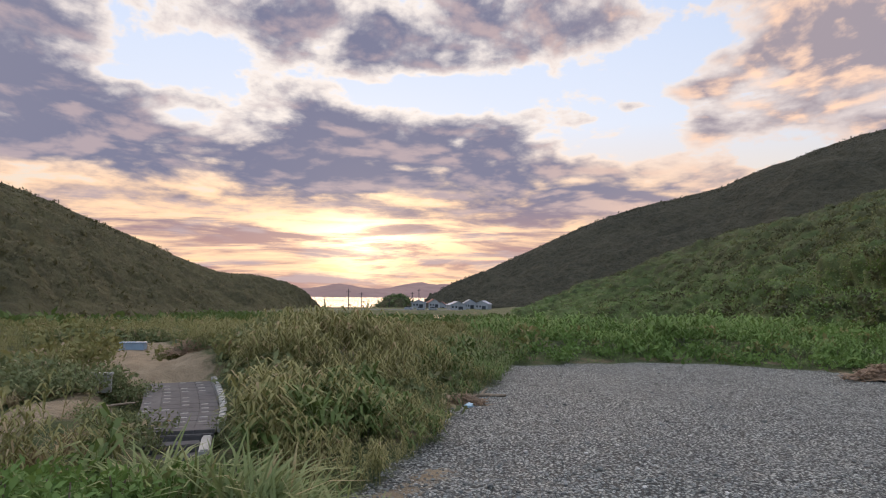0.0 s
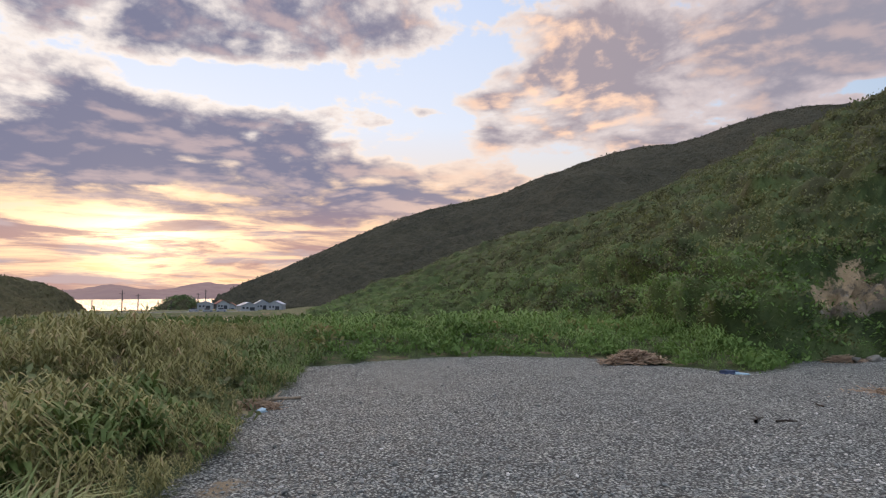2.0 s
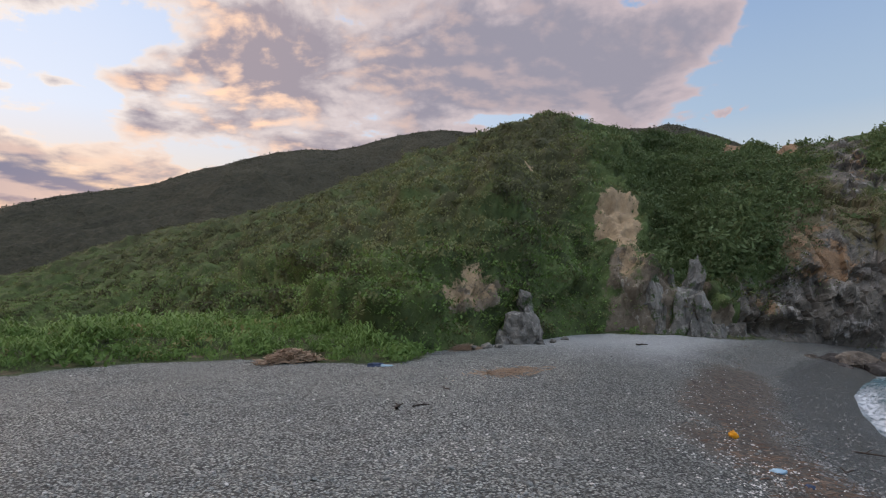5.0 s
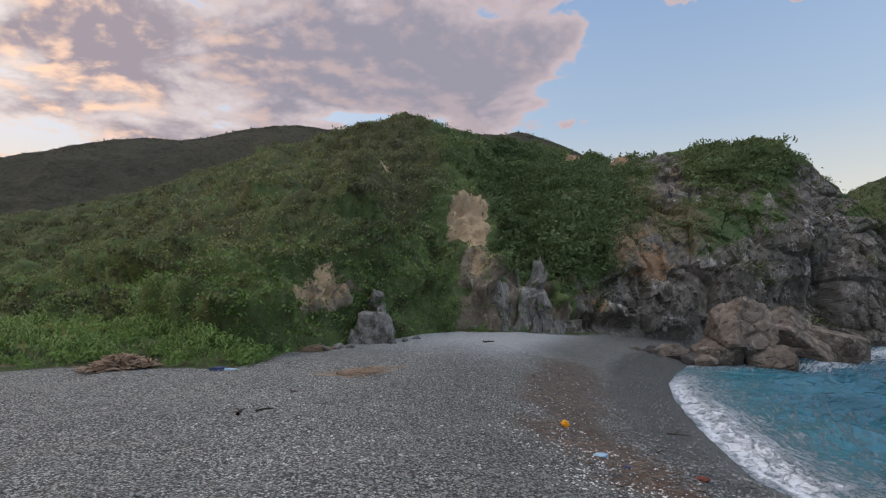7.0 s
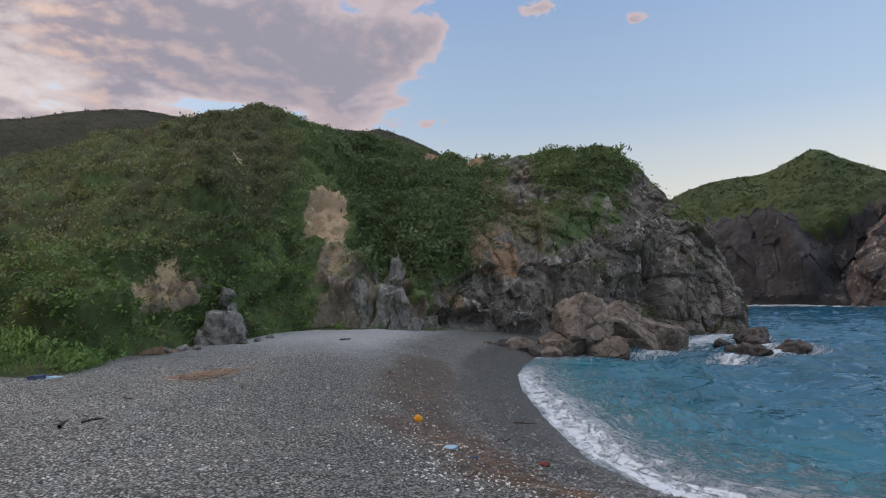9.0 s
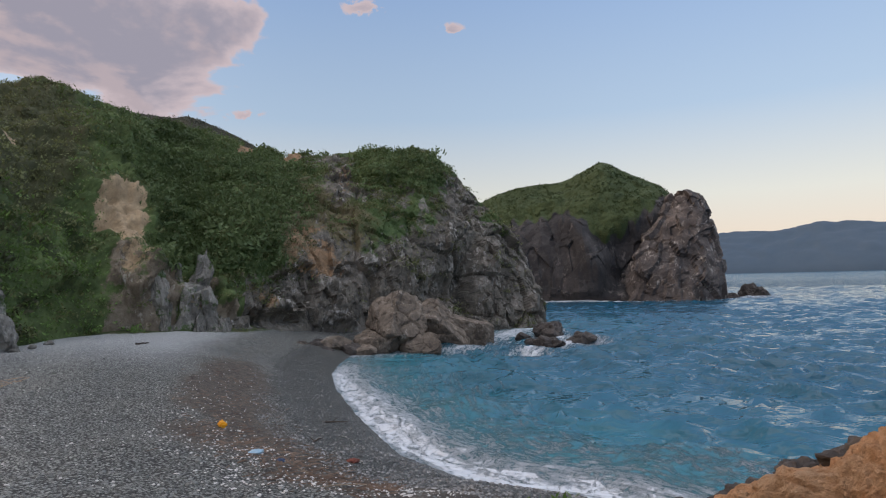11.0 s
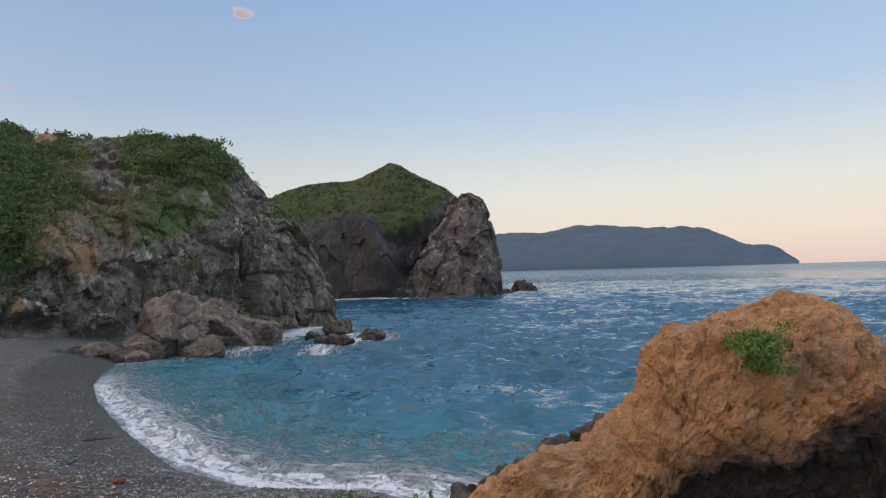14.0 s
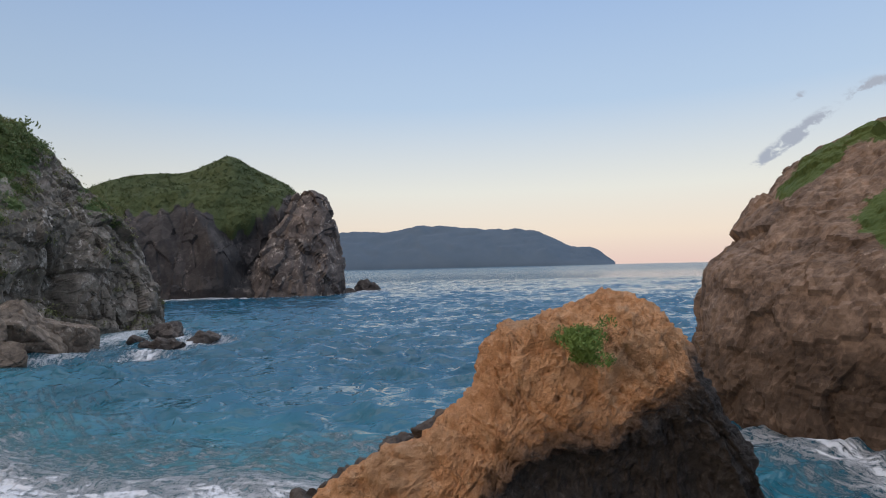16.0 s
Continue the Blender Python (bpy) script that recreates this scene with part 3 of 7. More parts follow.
def ground_height(x, y):
    s = shore_distance(x, y)
    z = np.interp(s, [-40, -6, 0, 1.5, 4, 8, 13, 20], [-5, -1.1, -0.05, 0.5, 1.15, 2.25, 3.1, 3.25])
    g = green_distance(x, y)
    z = z + 0.9 * smooth(g, 0, 6)
    z = z + 2.15 * np.exp(-(x * x + y * y) / 4.4 ** 2) + 0.7 * np.exp(-((x + 9) ** 2 + (y - 6) ** 2) / 30)
    z = z + 1.15 * np.exp(-((x + 9.3) / 3.4) ** 2 - ((y - 28) / 7) ** 2)
    on_path = 1 - smooth(line_distance(x, y, PATH), 1.15, 2.3)
    z = z * (1 - on_path) + on_path * (3.44 + 0.055 * (y - 11))
    on_steps = 1 - smooth(line_distance(x, y, STEPS), 0.7, 1.5)
    z = z * (1 - on_steps) + on_steps * np.minimum(z, 3.35)
    z = z + 1.15 * np.exp(-((x + 3.2) ** 2 + (y - 5.2) ** 2) / 2.9 ** 2)
    far = smooth(y, 42, 110)
    z = z * (1 - far) + np.minimum(z, 1.4) * far
    d = np.hypot(x, y)
    a = np.degrees(np.arctan2(x, y))
    pond = smooth(y, 165, 172) * (1 - smooth(y, 228, 236)) * smooth(x, -62, -52) * (1 - smooth(x, -12, -5))
    bay = smooth(d, 325, 345) * smooth(a, -32, -28) * (1 - smooth(a, -3, 1))
    z = z - 2.4 * pond - 4.0 * bay
    p = np.stack([x, y, 0 * x], -1).reshape(-1, 3)
    rough = fbm(p * 0.35, 4, 0.5, 5).reshape(x.shape) * 0.10 + fbm(p * 1.7, 3, 0.5, 9).reshape(x.shape) * 0.025
    return z + rough * smooth(s, -0.5, 4) + 0.18 * smooth(g, 0, 4) * fbm(p * 0.6, 3, 0.5, 4).reshape(x.shape) * (1 - far)


def height_at(x, y):
    return float(ground_height(np.array([float(x)]), np.array([float(y)]))[0])


rings = np.concatenate([[0.001, 0.3], np.geomspace(0.8, 60, 142), np.geomspace(62, 620, 45)])
turns = np.radians(np.linspace(-180, 180, 421)[:-1])
T, R = np.meshgrid(turns, rings, indexing="ij")
GX, GY = np.sin(T) * R, np.cos(T) * R
GZ = ground_height(GX, GY)
s, g = shore_distance(GX, GY), green_distance(GX, GY)
wrack_line = 1.05 * np.exp(-((s - 6.4) / 2.1) ** 2) * smooth(GX, 8, 14) * (0.75 + 0.5 * fbm(np.stack([GX, GY, 0 * GX], -1).reshape(-1, 3) * 0.35, 3, 0.5, 23).reshape(GX.shape))
red_patch = np.exp(-((GX - 25.5) / 3.0) ** 2 - ((GY - 20.5) / 1.3) ** 2)
wrack_line = wrack_line * (1 - 0.75 * smooth(np.hypot(GX, GY), 36, 50))
bleached = 0.85 * smooth(GX, 28, 44) * smooth(s, 7, 12)
wet = 1 - smooth(s, 3.0, 5.4)
ring_d = line_distance(GX, GY, CLEAR + CLEAR[:1])
sandy = np.maximum(np.where(inside(GX, GY, CLEAR), 0.5 + ring_d * 0.4, 0.5 - ring_d * 0.4), 1 - line_distance(GX, GY, TRACK) * 0.55)
sandy = np.maximum(sandy, 0.62 - line_distance(GX, GY, [(-2.6, 9.5), (-1.2, 13.5)]) * 0.5)
veg = 0.5 + g * 0.35
ground_mesh = mesh_of("ground", np.stack([GX, GY, GZ], -1).reshape(-1, 3), grid_faces(len(turns), len(rings), True), M_GRAVEL,
                      {"wrack": np.clip(wrack_line * 1.25 + 0.15 * red_patch, 0, 1), "wet": wet, "bleached": bleached, "slope_shade": (1 - smooth(s, 9, 18)) * (1 - bleached), "veg": np.clip(veg, 0, 1), "sand": np.clip(sandy, 0, 1)})
ground = thing("ground", ground_mesh, "grey shingle beach rising to sandy overgrown dunes", "ground", kind="structure")

# sea
M_SEA, k, shader, place = material("sea_water", 0.12)
shader.inputs["IOR"].default_value = 1.33
shallow = k.attr("shallow")
tint = k.ramp(shallow, [(0.0, (0.009, 0.080, 0.142)), (0.45, (0.012, 0.114, 0.170)), (0.80, (0.032, 0.185, 0.230)), (1.0, (0.13, 0.25, 0.285))])
lace = k.noise(k.vmath("ADD", place, k.vmath("MULTIPLY", k.noise(place, 0.5, 3, 0.6, out=1), (1.4, 1.4, 0))), 2.3, 8, 0.74, 0.9)
thread = k.math("SUBTRACT", 1.0, k.math("MULTIPLY", k.math("ABSOLUTE", k.math("SUBTRACT", lace, 0.5)), 6.0))
across = k.add("ShaderNodeSeparateXYZ")
k.put(across.inputs[0], place)
swash = k.noise(k.xyz(k.math("MULTIPLY", k.attr("offing"), 2.6), k.math("MULTIPLY", across.outputs[0], 0.7), k.math("MULTIPLY", across.outputs[1], 0.7)), 1.0, 9, 0.72, 1.0)
film = k.math("ADD", k.math("MULTIPLY", k.span(swash, 0.30, 0.70, smooth=False), 0.62), k.math("MULTIPLY", thread, 0.38))
foam = k.attr("foam")
white = k.span(k.math("SUBTRACT", foam, k.math("SUBTRACT", 1.0, film)), -0.02, 0.50)
white = k.math("MULTIPLY", white, k.span(foam, 0.03, 0.16))
k.put(shader.inputs["Base Color"], k.mix(white, tint, (0.68, 0.72, 0.76)))
ruffled = k.span(k.vmath("LENGTH", place), 120, 900, 0.04, 0.22)
k.put(shader.inputs["Roughness"], k.math("ADD", ruffled, k.math("MULTIPLY", white, 0.6)))
k.put(shader.inputs["Specular IOR Level"], k.span(k.vmath("LENGTH", place), 60, 420, 0.70, 0.22))
turned_ = k.add("ShaderNodeMapping")
k.put(turned_.inputs["Vector"], place)
turned_.inputs["Rotation"].default_value = (0, 0, radians(22))
turned_.inputs["Scale"].default_value = (1.0, 0.62, 1.0)
long_chop = k.noise(turned_.outputs[0], 0.32, 3, 0.45, 0.5)
short_chop = k.noise(turned_.outputs[0], 1.0, 3, 0.48, 0.4)
ripple = k.math("ADD", k.math("MULTIPLY", long_chop, 0.50), k.math("MULTIPLY", short_chop, 0.42))
relief(k, shader, k.math("ADD", ripple, k.math("MULTIPLY", white, 0.10)), 1.0, 1.0)

sea_turns = np.radians(np.concatenate([np.linspace(-180, 60, 50, endpoint=False), np.linspace(60, 160, 345, endpoint=False), np.linspace(160, 180, 10, endpoint=False)]))
sea_rings = np.concatenate([np.geomspace(11, 40, 80), np.geomspace(40.3, 150, 250), np.geomspace(151, 320, 80), np.geomspace(325, 4900, 50)])
T, R = np.meshgrid(sea_turns, sea_rings, indexing="ij")
SX, SY = np.sin(T) * R, np.cos(T) * R
s = -shore_distance(SX, SY)
p = np.stack([SX, SY, 0 * SX], -1).reshape(-1, 3)
warp = fbm(p * 0.05, 3, 0.5, 41).reshape(SX.shape)
ROCK_FEET = [[(60, 12.3), (62.5, 4), (66, 0), (74, -0.5), (82, -4), (90, -8), (93, -6)], [(60, -3.5), (65.6, -7), (67.7, -10.3), (72, -8.5), (77, -8), (86, -7)], [(19.5, -22.5), (17.2, -22.9), (15.3, -24.1), (9, -23)], [(174, -16), (170, -38), (173, -63)], [(178, -72), (190, -79)]]
feet = np.min([line_distance(SX, SY, f) * w for f, w in zip(ROCK_FEET, (0.8, 0.95, 1.1, 0.38, 0.33))], axis=0)
swell = 0.08 * np.sin(SX * 0.42 - SY * 0.28 + 5 * warp) + 0.05 * np.sin(SX * 0.75 + SY * 0.35 + 7 * warp)
wx = np.stack([0.86 * SX - 0.5 * SY, 0.5 * SX + 0.86 * SY, 0 * SX], -1).reshape(-1, 3)
chop = 0.09 * ridged(wx * np.array([0.32, 0.12, 1]), 4, 0.6, 43).reshape(SX.shape) + 0.05 * ridged(wx * np.array([0.9, 0.35, 1]), 2, 0.5, 47).reshape(SX.shape)
for length, heading, high, seed in ((9.0, 110, 0.20, 6), (6.5, 104, 0.20, 5), (4.4, 116, 0.18, 1), (2.9, 96, 0.14, 2), (2.0, 126, 0.10, 3), (1.4, 105, 0.06, 4)):
    phase = (SX * math.sin(radians(heading)) + SY * math.cos(radians(heading))) * 2 * math.pi / length + 3.2 * fbm(p * 0.7 / length, 2, 0.5, 140 + seed).reshape(SX.shape)
    strength = smooth(fbm(p * 0.6 / length, 2, 0.5, 150 + seed).reshape(SX.shape), -0.3, 0.5)
    chop = chop + (1.8 if length < 4 else 1.3) * high * strength * (1 - 2 * np.abs(np.sin(phase / 2)) ** 0.8) * (1 - smooth(R, 36 * length, 85 * length))
calm = smooth(s, 0.5, 9) * (1 - 0.6 * smooth(R, 200, 900))
patch = fbm(p * 0.16, 3, 0.5, 51).reshape(SX.shape)
bay = smooth(SX, 14, 20) * (1 - smooth(SX, 46, 58))
crest = s - 1.1 - 0.5 * warp - 0.35 * patch
foam_value = np.interp(s + 0.9 * patch * smooth(s, 0.5, 3), [0.0, 0.2, 1.2, 2.4, 4.5, 8.0, 13.0], [0.76, 0.93, 0.75, 0.56, 0.47, 0.40, 0.0])
foam_value = foam_value * (0.45 + 0.55 * np.maximum(bay, SX < 14)) * (s < 14)
foam_value = np.maximum(foam_value, 0.22 * np.exp(-(feet / 1.5) ** 2) + 0.62 * np.exp(-(feet / 5.0) ** 2) * (0.7 + 0.3 * smooth(patch, -0.6, 0.2)))
SZ = (swell + chop) * calm + 0.30 * np.exp(-((crest - 0.5) / 0.9) ** 2) * bay * smooth(s, 0.0, 1.5) + 0.02
SZ = np.where((SY > 60) & (SX < 40), 0.0, SZ)
foam_value = foam_value + 0.30 * smooth(chop, 0.72, 1.0) * calm * (R < 220)
open_sea = ~((SY > 60) & (SX < 40))
shallow_value = np.exp(-np.maximum(s, 0) / 6.5) * open_sea + 0.24 * np.exp(-np.maximum(s - 6, 0) / 30) * open_sea + 0.12 * np.maximum(patch, 0) * (R < 120) * open_sea
sea_mesh = mesh_of("sea", np.stack([SX, SY, SZ], -1).reshape(-1, 3), grid_faces(len(sea_turns), len(sea_rings), True), M_SEA,
                   {"foam": np.clip(foam_value * open_sea, 0, 1.2), "shallow": np.clip(shallow_value, 0, 1), "offing": np.clip(s, 0, 40)})
sea = thing("sea", sea_mesh, "choppy teal sea with white surf along the shingle", "water", kind="structure")


def slope_grid(rows, nu, nv, back=0.5, under=0.0, dense=1.0):
    """A hillside from its foot to its crest and down behind. Rows: azimuth, foot distance, foot height, crest distance, crest elevation, shape."""
    r = spline(rows, nu)
    v = np.linspace(0, 1 + back, nv)
    v = np.where(v < 1, v ** dense, v)
    a, fd, fz, cd, ce, shape = [c[:, None] for c in r.T]
    cz = EYE + cd * np.tan(np.radians(ce)) - under
    d = fd + (cd - fd) * v
    front = np.clip(v, 0, 1)[None, :] ** np.clip(shape, 0.2, 3)
    z = fz + (cz - fz) * front - (cz - fz) * 0.9 * np.maximum(v - 1, 0)[None, :] ** 1.3
    x, y = polar(a, d)
    return np.stack([x, y, z], -1), r, v


def seen_angles(p):
    d = np.hypot(p[..., 0], p[..., 1])
    return np.degrees(np.arctan2(p[..., 0], p[..., 1])), np.degrees(np.arctan2(p[..., 2] - EYE, d))


def spot(a, e, a0, e0, aw, ew, tilt=0.0):
    return np.exp(-(((a - a0 - tilt * (e - e0)) / aw) ** 2 + ((e - e0) / ew) ** 2) ** 2)


def sink(p, z=-1.0):
    """Closes a hillside's front below the ground."""
    first = p[:, :1].copy()
    first[..., 2] = z
    return np.concatenate([first, p], 1)


HILL_ROWS = [(1, 150, 1.5, 200, -1.5, 1.0), (5, 135, 1.5, 195, 0.5, 0.95), (12, 110, 2, 185, 3.1, 0.9), (19.5, 82, 2.5, 172, 5.8, 0.9), (26, 64, 3, 160, 7.4, 0.85), (31, 52, 3.2, 150, 9.0, 0.8), (35, 43, 3.4, 142, 10.4, 0.75),
             (40, 40, 3.4, 134, 12.1, 0.7), (45, 42, 3.4, 126, 13.6, 0.66), (49, 46, 3.4, 118, 15.0, 0.62), (52.5, 50, 3.3, 112, 15.8, 0.6), (56, 55, 3.2, 106, 15.3, 0.55), (59, 58, 3.0, 104, 14.4, 0.5), (62, 58, 2.8, 106, 13.9, 0.55), (65, 59, 2.5, 110, 13.5, 0.6), (68.5, 62, 2.0, 108, 12.5, 0.55)]
hp, _, hv = slope_grid(HILL_ROWS, 370, 190, 0.3, 1.1, 1.5)
a, e = seen_angles(hp)
flat = hp.reshape(-1, 3)
normal = grid_normals(hp)
lift = 1.6 * fbm(flat * 0.055, 4, 0.5, 61) + 0.6 * fbm(flat * 0.22, 3, 0.5, 62)
bent = flat + np.stack([fbm(flat * 0.5, 3, 0.6, 130), fbm(flat * 0.5, 3, 0.6, 131), 0.6 * fbm(flat * 0.5, 3, 0.6, 132)], -1) * 0.9
dome, tone = domes(bent * 0.42, 66, 0.85)
dome2, tone2 = domes(bent * 1.1, 67, 0.85)
wild = smooth(fbm(flat * 0.09, 3, 0.5, 69), -0.5, 0.5)
lift = lift + (0.35 + 0.8 * wild) * (dome - 0.6) + 0.45 * (dome2 - 0.5) + 0.7 * fbm(flat * 0.45, 4, 0.6, 68)
dome, tone = (0.7 * dome + 0.3 * dome2).reshape(a.shape), (0.65 * tone + 0.35 * tone2).reshape(a.shape)
crag = ridged(flat * np.array([0.12, 0.12, 0.07]), 4, 0.55, 63)
level, joint = blocks(flat * np.array([0.35, 0.35, 0.22]), 64)
bare = smooth(a, 57, 59.5) * (1 - smooth(e + 0.6 * np.sin(a * 2.1), 0.0, 3.2)) * (1 - 0.8 * spot(a, e, 65.5, 3.5, 2.0, 3)) + 0.5 * spot(a, e, 60.2, 3.0, 2.0, 2.6)
bare = np.clip(bare + spot(a, e, 46.5, -0.4, 3.4, 1.5), 0, 1)
ease = smooth(np.broadcast_to(hv, a.shape), 0.0, 0.02) * (1 - 0.7 * smooth(np.broadcast_to(hv, a.shape), 0.85, 1.0))
gully = -2.6 * np.exp(-((a - 64.5 + 0.25 * (e - 4)) / 2.2) ** 2) * smooth(e, -3, 4) + 1.0 * np.exp(-((a - 58.2 + 0.5 * (e - 6)) / 1.6) ** 2) * smooth(e, 1, 6) * (1 - smooth(e, 11, 14))
gully = gully + 1.3 * spot(a, e, 38.5, -0.6, 6.5, 2.4) - 2.4 * spot(a, e, 31.0, 0.9, 8.0, 1.0, -3.0) + 1.6 * spot(a, e, 49.5, 6.5, 3.0, 5.0)
move = (lift.reshape(a.shape) * (1 - 0.4 * bare) + bare * (0.6 * crag.reshape(a.shape) + 1.0 * level.reshape(a.shape) + 0.8 * blocks(flat * np.array([0.9, 0.9, 0.6]), 65)[0].reshape(a.shape))) * ease + gully * ease
facing = np.sign((normal * np.stack([-hp[..., 0], -hp[..., 1], 12 + 0 * a], -1)).sum(-1))[..., None]
hp = hp + normal * facing * move[..., None]
scar = spot(a, e, 59.5, 6.4, 2.0, 2.2, -0.25) + spot(a, e, 44.2, -0.4, 0.9, 0.7) + 0.55 * spot(a, e, 46.2, 0.2, 2.2, 1.7) + 0.9 * spot(a, e, 67.9, 11.7, 1.0, 0.8) + 0.55 * spot(a, e, 60.4, 2.6, 1.8, 2.6) + 0.7 * spot(a, e, 51.7, 11.3, 0.8, 0.22)
hill_turf = 1 - bare * (0.66 + 0.5 * fbm(flat * 0.3, 3, 0.6, 70).reshape(a.shape))
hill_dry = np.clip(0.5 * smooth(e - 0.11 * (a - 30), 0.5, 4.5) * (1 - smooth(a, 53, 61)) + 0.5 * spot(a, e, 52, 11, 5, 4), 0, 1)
hill_grid = sink(hp)
pad = lambda q: np.concatenate([q[:, :1], q], 1)
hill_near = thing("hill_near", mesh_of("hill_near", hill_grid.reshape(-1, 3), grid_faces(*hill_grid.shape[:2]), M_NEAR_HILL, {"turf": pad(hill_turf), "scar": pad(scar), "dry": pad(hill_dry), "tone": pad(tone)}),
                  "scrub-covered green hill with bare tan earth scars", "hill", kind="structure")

HEAD_ROWS = [(66.5, 60, 1.6, 112, 12.9, 0.5), (70, 63, 1.3, 108, 12.0, 0.45), (73, 66, 0.8, 106, 11.5, 0.42), (75.5, 69, 0.3, 104, 11.7, 0.40), (79, 72, 0.0, 102, 12.1, 0.38), (82, 75, -0.3, 100, 12.1, 0.36), (85.4, 79, -0.5, 98, 11.7, 0.36), (87.5, 81, -0.5, 97, 9.8, 0.40), (89.5, 83, -0.5, 96, 7.6, 0.45),
             (91.3, 85, -0.5, 95, 6.2, 0.45), (92.8, 87, -0.5, 95, 4.0, 0.5), (94.1, 88.5, -0.5, 95, 1.0, 0.5), (95.1, 90, -0.6, 95, -3.6, 0.6)]
dp, _, dv = slope_grid(HEAD_ROWS, 320, 210, 0.35, 0.9, 2.3)
a, e = seen_angles(dp)
flat = dp.reshape(-1, 3)
normal = grid_normals(dp)
facing = np.sign((normal * np.stack([-dp[..., 0], -dp[..., 1], 20 + 0 * a], -1)).sum(-1))[..., None]
crag = ridged(flat * np.array([0.10, 0.10, 0.055]), 5, 0.55, 73).reshape(a.shape)
level, joint = blocks(flat * np.array([0.22, 0.22, 0.14]), 74)
level2, joint2 = blocks(flat * np.array([0.62, 0.62, 0.45]), 75)
level3, joint3 = blocks(flat * np.array([1.5, 1.5, 1.0]), 76)
wild = level.reshape(a.shape) * 1.7 + level2.reshape(a.shape) * 0.8 + level3.reshape(a.shape) * 0.28 + crag * 0.25 - 0.35 * np.exp(-(joint / 0.10) ** 2).reshape(a.shape)
ease = smooth(np.broadcast_to(dv, a.shape), 0.0, 0.003) * (1 - 0.55 * smooth(np.broadcast_to(dv, a.shape), 0.85, 1.0))
cave = -2.2 * spot(a, e, 86.5, -1.0, 1.5, 1.6) - 2.0 * spot(a, e, 71.5, -3.4, 2.0, 0.9) - 2.6 * np.exp(-((a - 88.6) / 0.7) ** 2) * (1 - smooth(e, 0, 5))
upper_limit = np.interp(a, [66, 70, 73, 75, 77, 80, 83, 86, 88, 92], [-0.5, 1.2, 3.0, 6.5, 4.0, 3.4, 3.2, 4.2, 5.5, 4.5])
head_turf = (0.30 * smooth(e, -3, 0) * (1 - smooth(a, 78, 83)) + 0.42 * smooth(e - upper_limit, -2.0, 2.0) - 0.45 * spot(a, e, 77.2, 9.0, 1.5, 2.4) - 0.25 * spot(a, e, 75.6, 11.2, 1.6, 0.8)
             + 0.35 * spot(a, e, 83, 10.2, 4.2, 2.2) + 0.40 * (1 - smooth(a, 70, 75)) * smooth(e, -1.5, 2) + 0.40 * spot(a, e, 82, 5.8, 3.2, 1.7) - 0.25 * spot(a, e, 88, 6.0, 1.4, 2.5) + 0.3 * spot(a, e, 91, 5.0, 2.0, 1.5))
head_turf = np.clip(head_turf - 0.5 * smooth(a, 73, 75) * (1 - smooth(e, 0.5, 2.5)), 0, 1)
head_turf = np.clip(head_turf + 0.22 * fbm(flat * np.array([0.16, 0.16, 0.12]), 4, 0.6, 77).reshape(a.shape) * smooth(e, -2, 1) * (1 - smooth(a, 84, 88)), 0, 1)
head_dry = np.clip(0.75 * spot(a, e, 74.5, 4.0, 3.8, 5.5) + 0.5 * spot(a, e, 78.5, 4.5, 3.0, 3.0), 0, 1)
dp = dp + normal * facing * ((wild * (1 - 0.55 * head_turf) + cave) * ease)[..., None]
head_scar = spot(a, e, 68.9, 11.6, 1.1, 0.8) + 0.9 * spot(a, e, 72.8, 10.9, 1.0, 0.7) + 0.42 * spot(a, e, 77.6, 9.0, 1.0, 2.4) + 0.50 * spot(a, e, 74.0, 3.0, 2.6, 2.8) + 0.44 * spot(a, e, 76.5, 1.2, 2.0, 1.8) + 0.42 * spot(a, e, 70.5, -1.0, 2.5, 2.0)
head_grid = sink(dp, -3)
headland = thing("headland", mesh_of("headland", head_grid.reshape(-1, 3), grid_faces(*head_grid.shape[:2]), M_HEADLAND, {"turf": pad(head_turf), "scar": pad(head_scar), "dry": pad(head_dry)}, flat=True),
                 "dark craggy sea cliff with green turf and trees on top", "cliff", kind="structure")

FAR_ROWS = [(88, 185, -1, 215, 6.0, 0.5), (91, 182, -1, 213, 7.7, 0.5), (94, 180, -1, 211, 8.4, 0.45), (97, 178, -1, 209, 8.7, 0.42), (99, 177, -1, 207, 9.5, 0.42), (100.6, 177, -1, 206, 10.1, 0.42), (102.2, 177, -1, 205, 9.3, 0.40), (104, 177, -1, 204, 8.5, 0.36), (105.8, 178, -1, 203, 7.5, 0.34), (107.0, 180, -1, 202, 5.5, 0.4), (108.5, 186, -1, 205, 2.0, 0.5)]
fp, _, fv = slope_grid(FAR_ROWS, 300, 140, 0.35, 0.9, 2.2)
a, e = seen_angles(fp)
flat = fp.reshape(-1, 3)
normal = grid_normals(fp)
facing = np.sign((normal * np.stack([-fp[..., 0], -fp[..., 1], 40 + 0 * a], -1)).sum(-1))[..., None]
turf_foot = np.interp(a, [88, 91, 93, 95.5, 97.2, 98.6, 99.6, 100.4, 101.6, 103, 104.5, 106, 109], [5.2, 5.0, 4.7, 5.0, 5.5, 4.9, 4.0, 3.1, 3.6, 4.6, 5.6, 6.6, 7.5])
far_turf = smooth(e - turf_foot + 0.25 * np.sin(a * 5.0), -0.7, 0.7)
level, joint = blocks(flat * np.array([0.07, 0.07, 0.035]), 84)
level2, joint2 = blocks(flat * np.array([0.25, 0.25, 0.13]), 86)
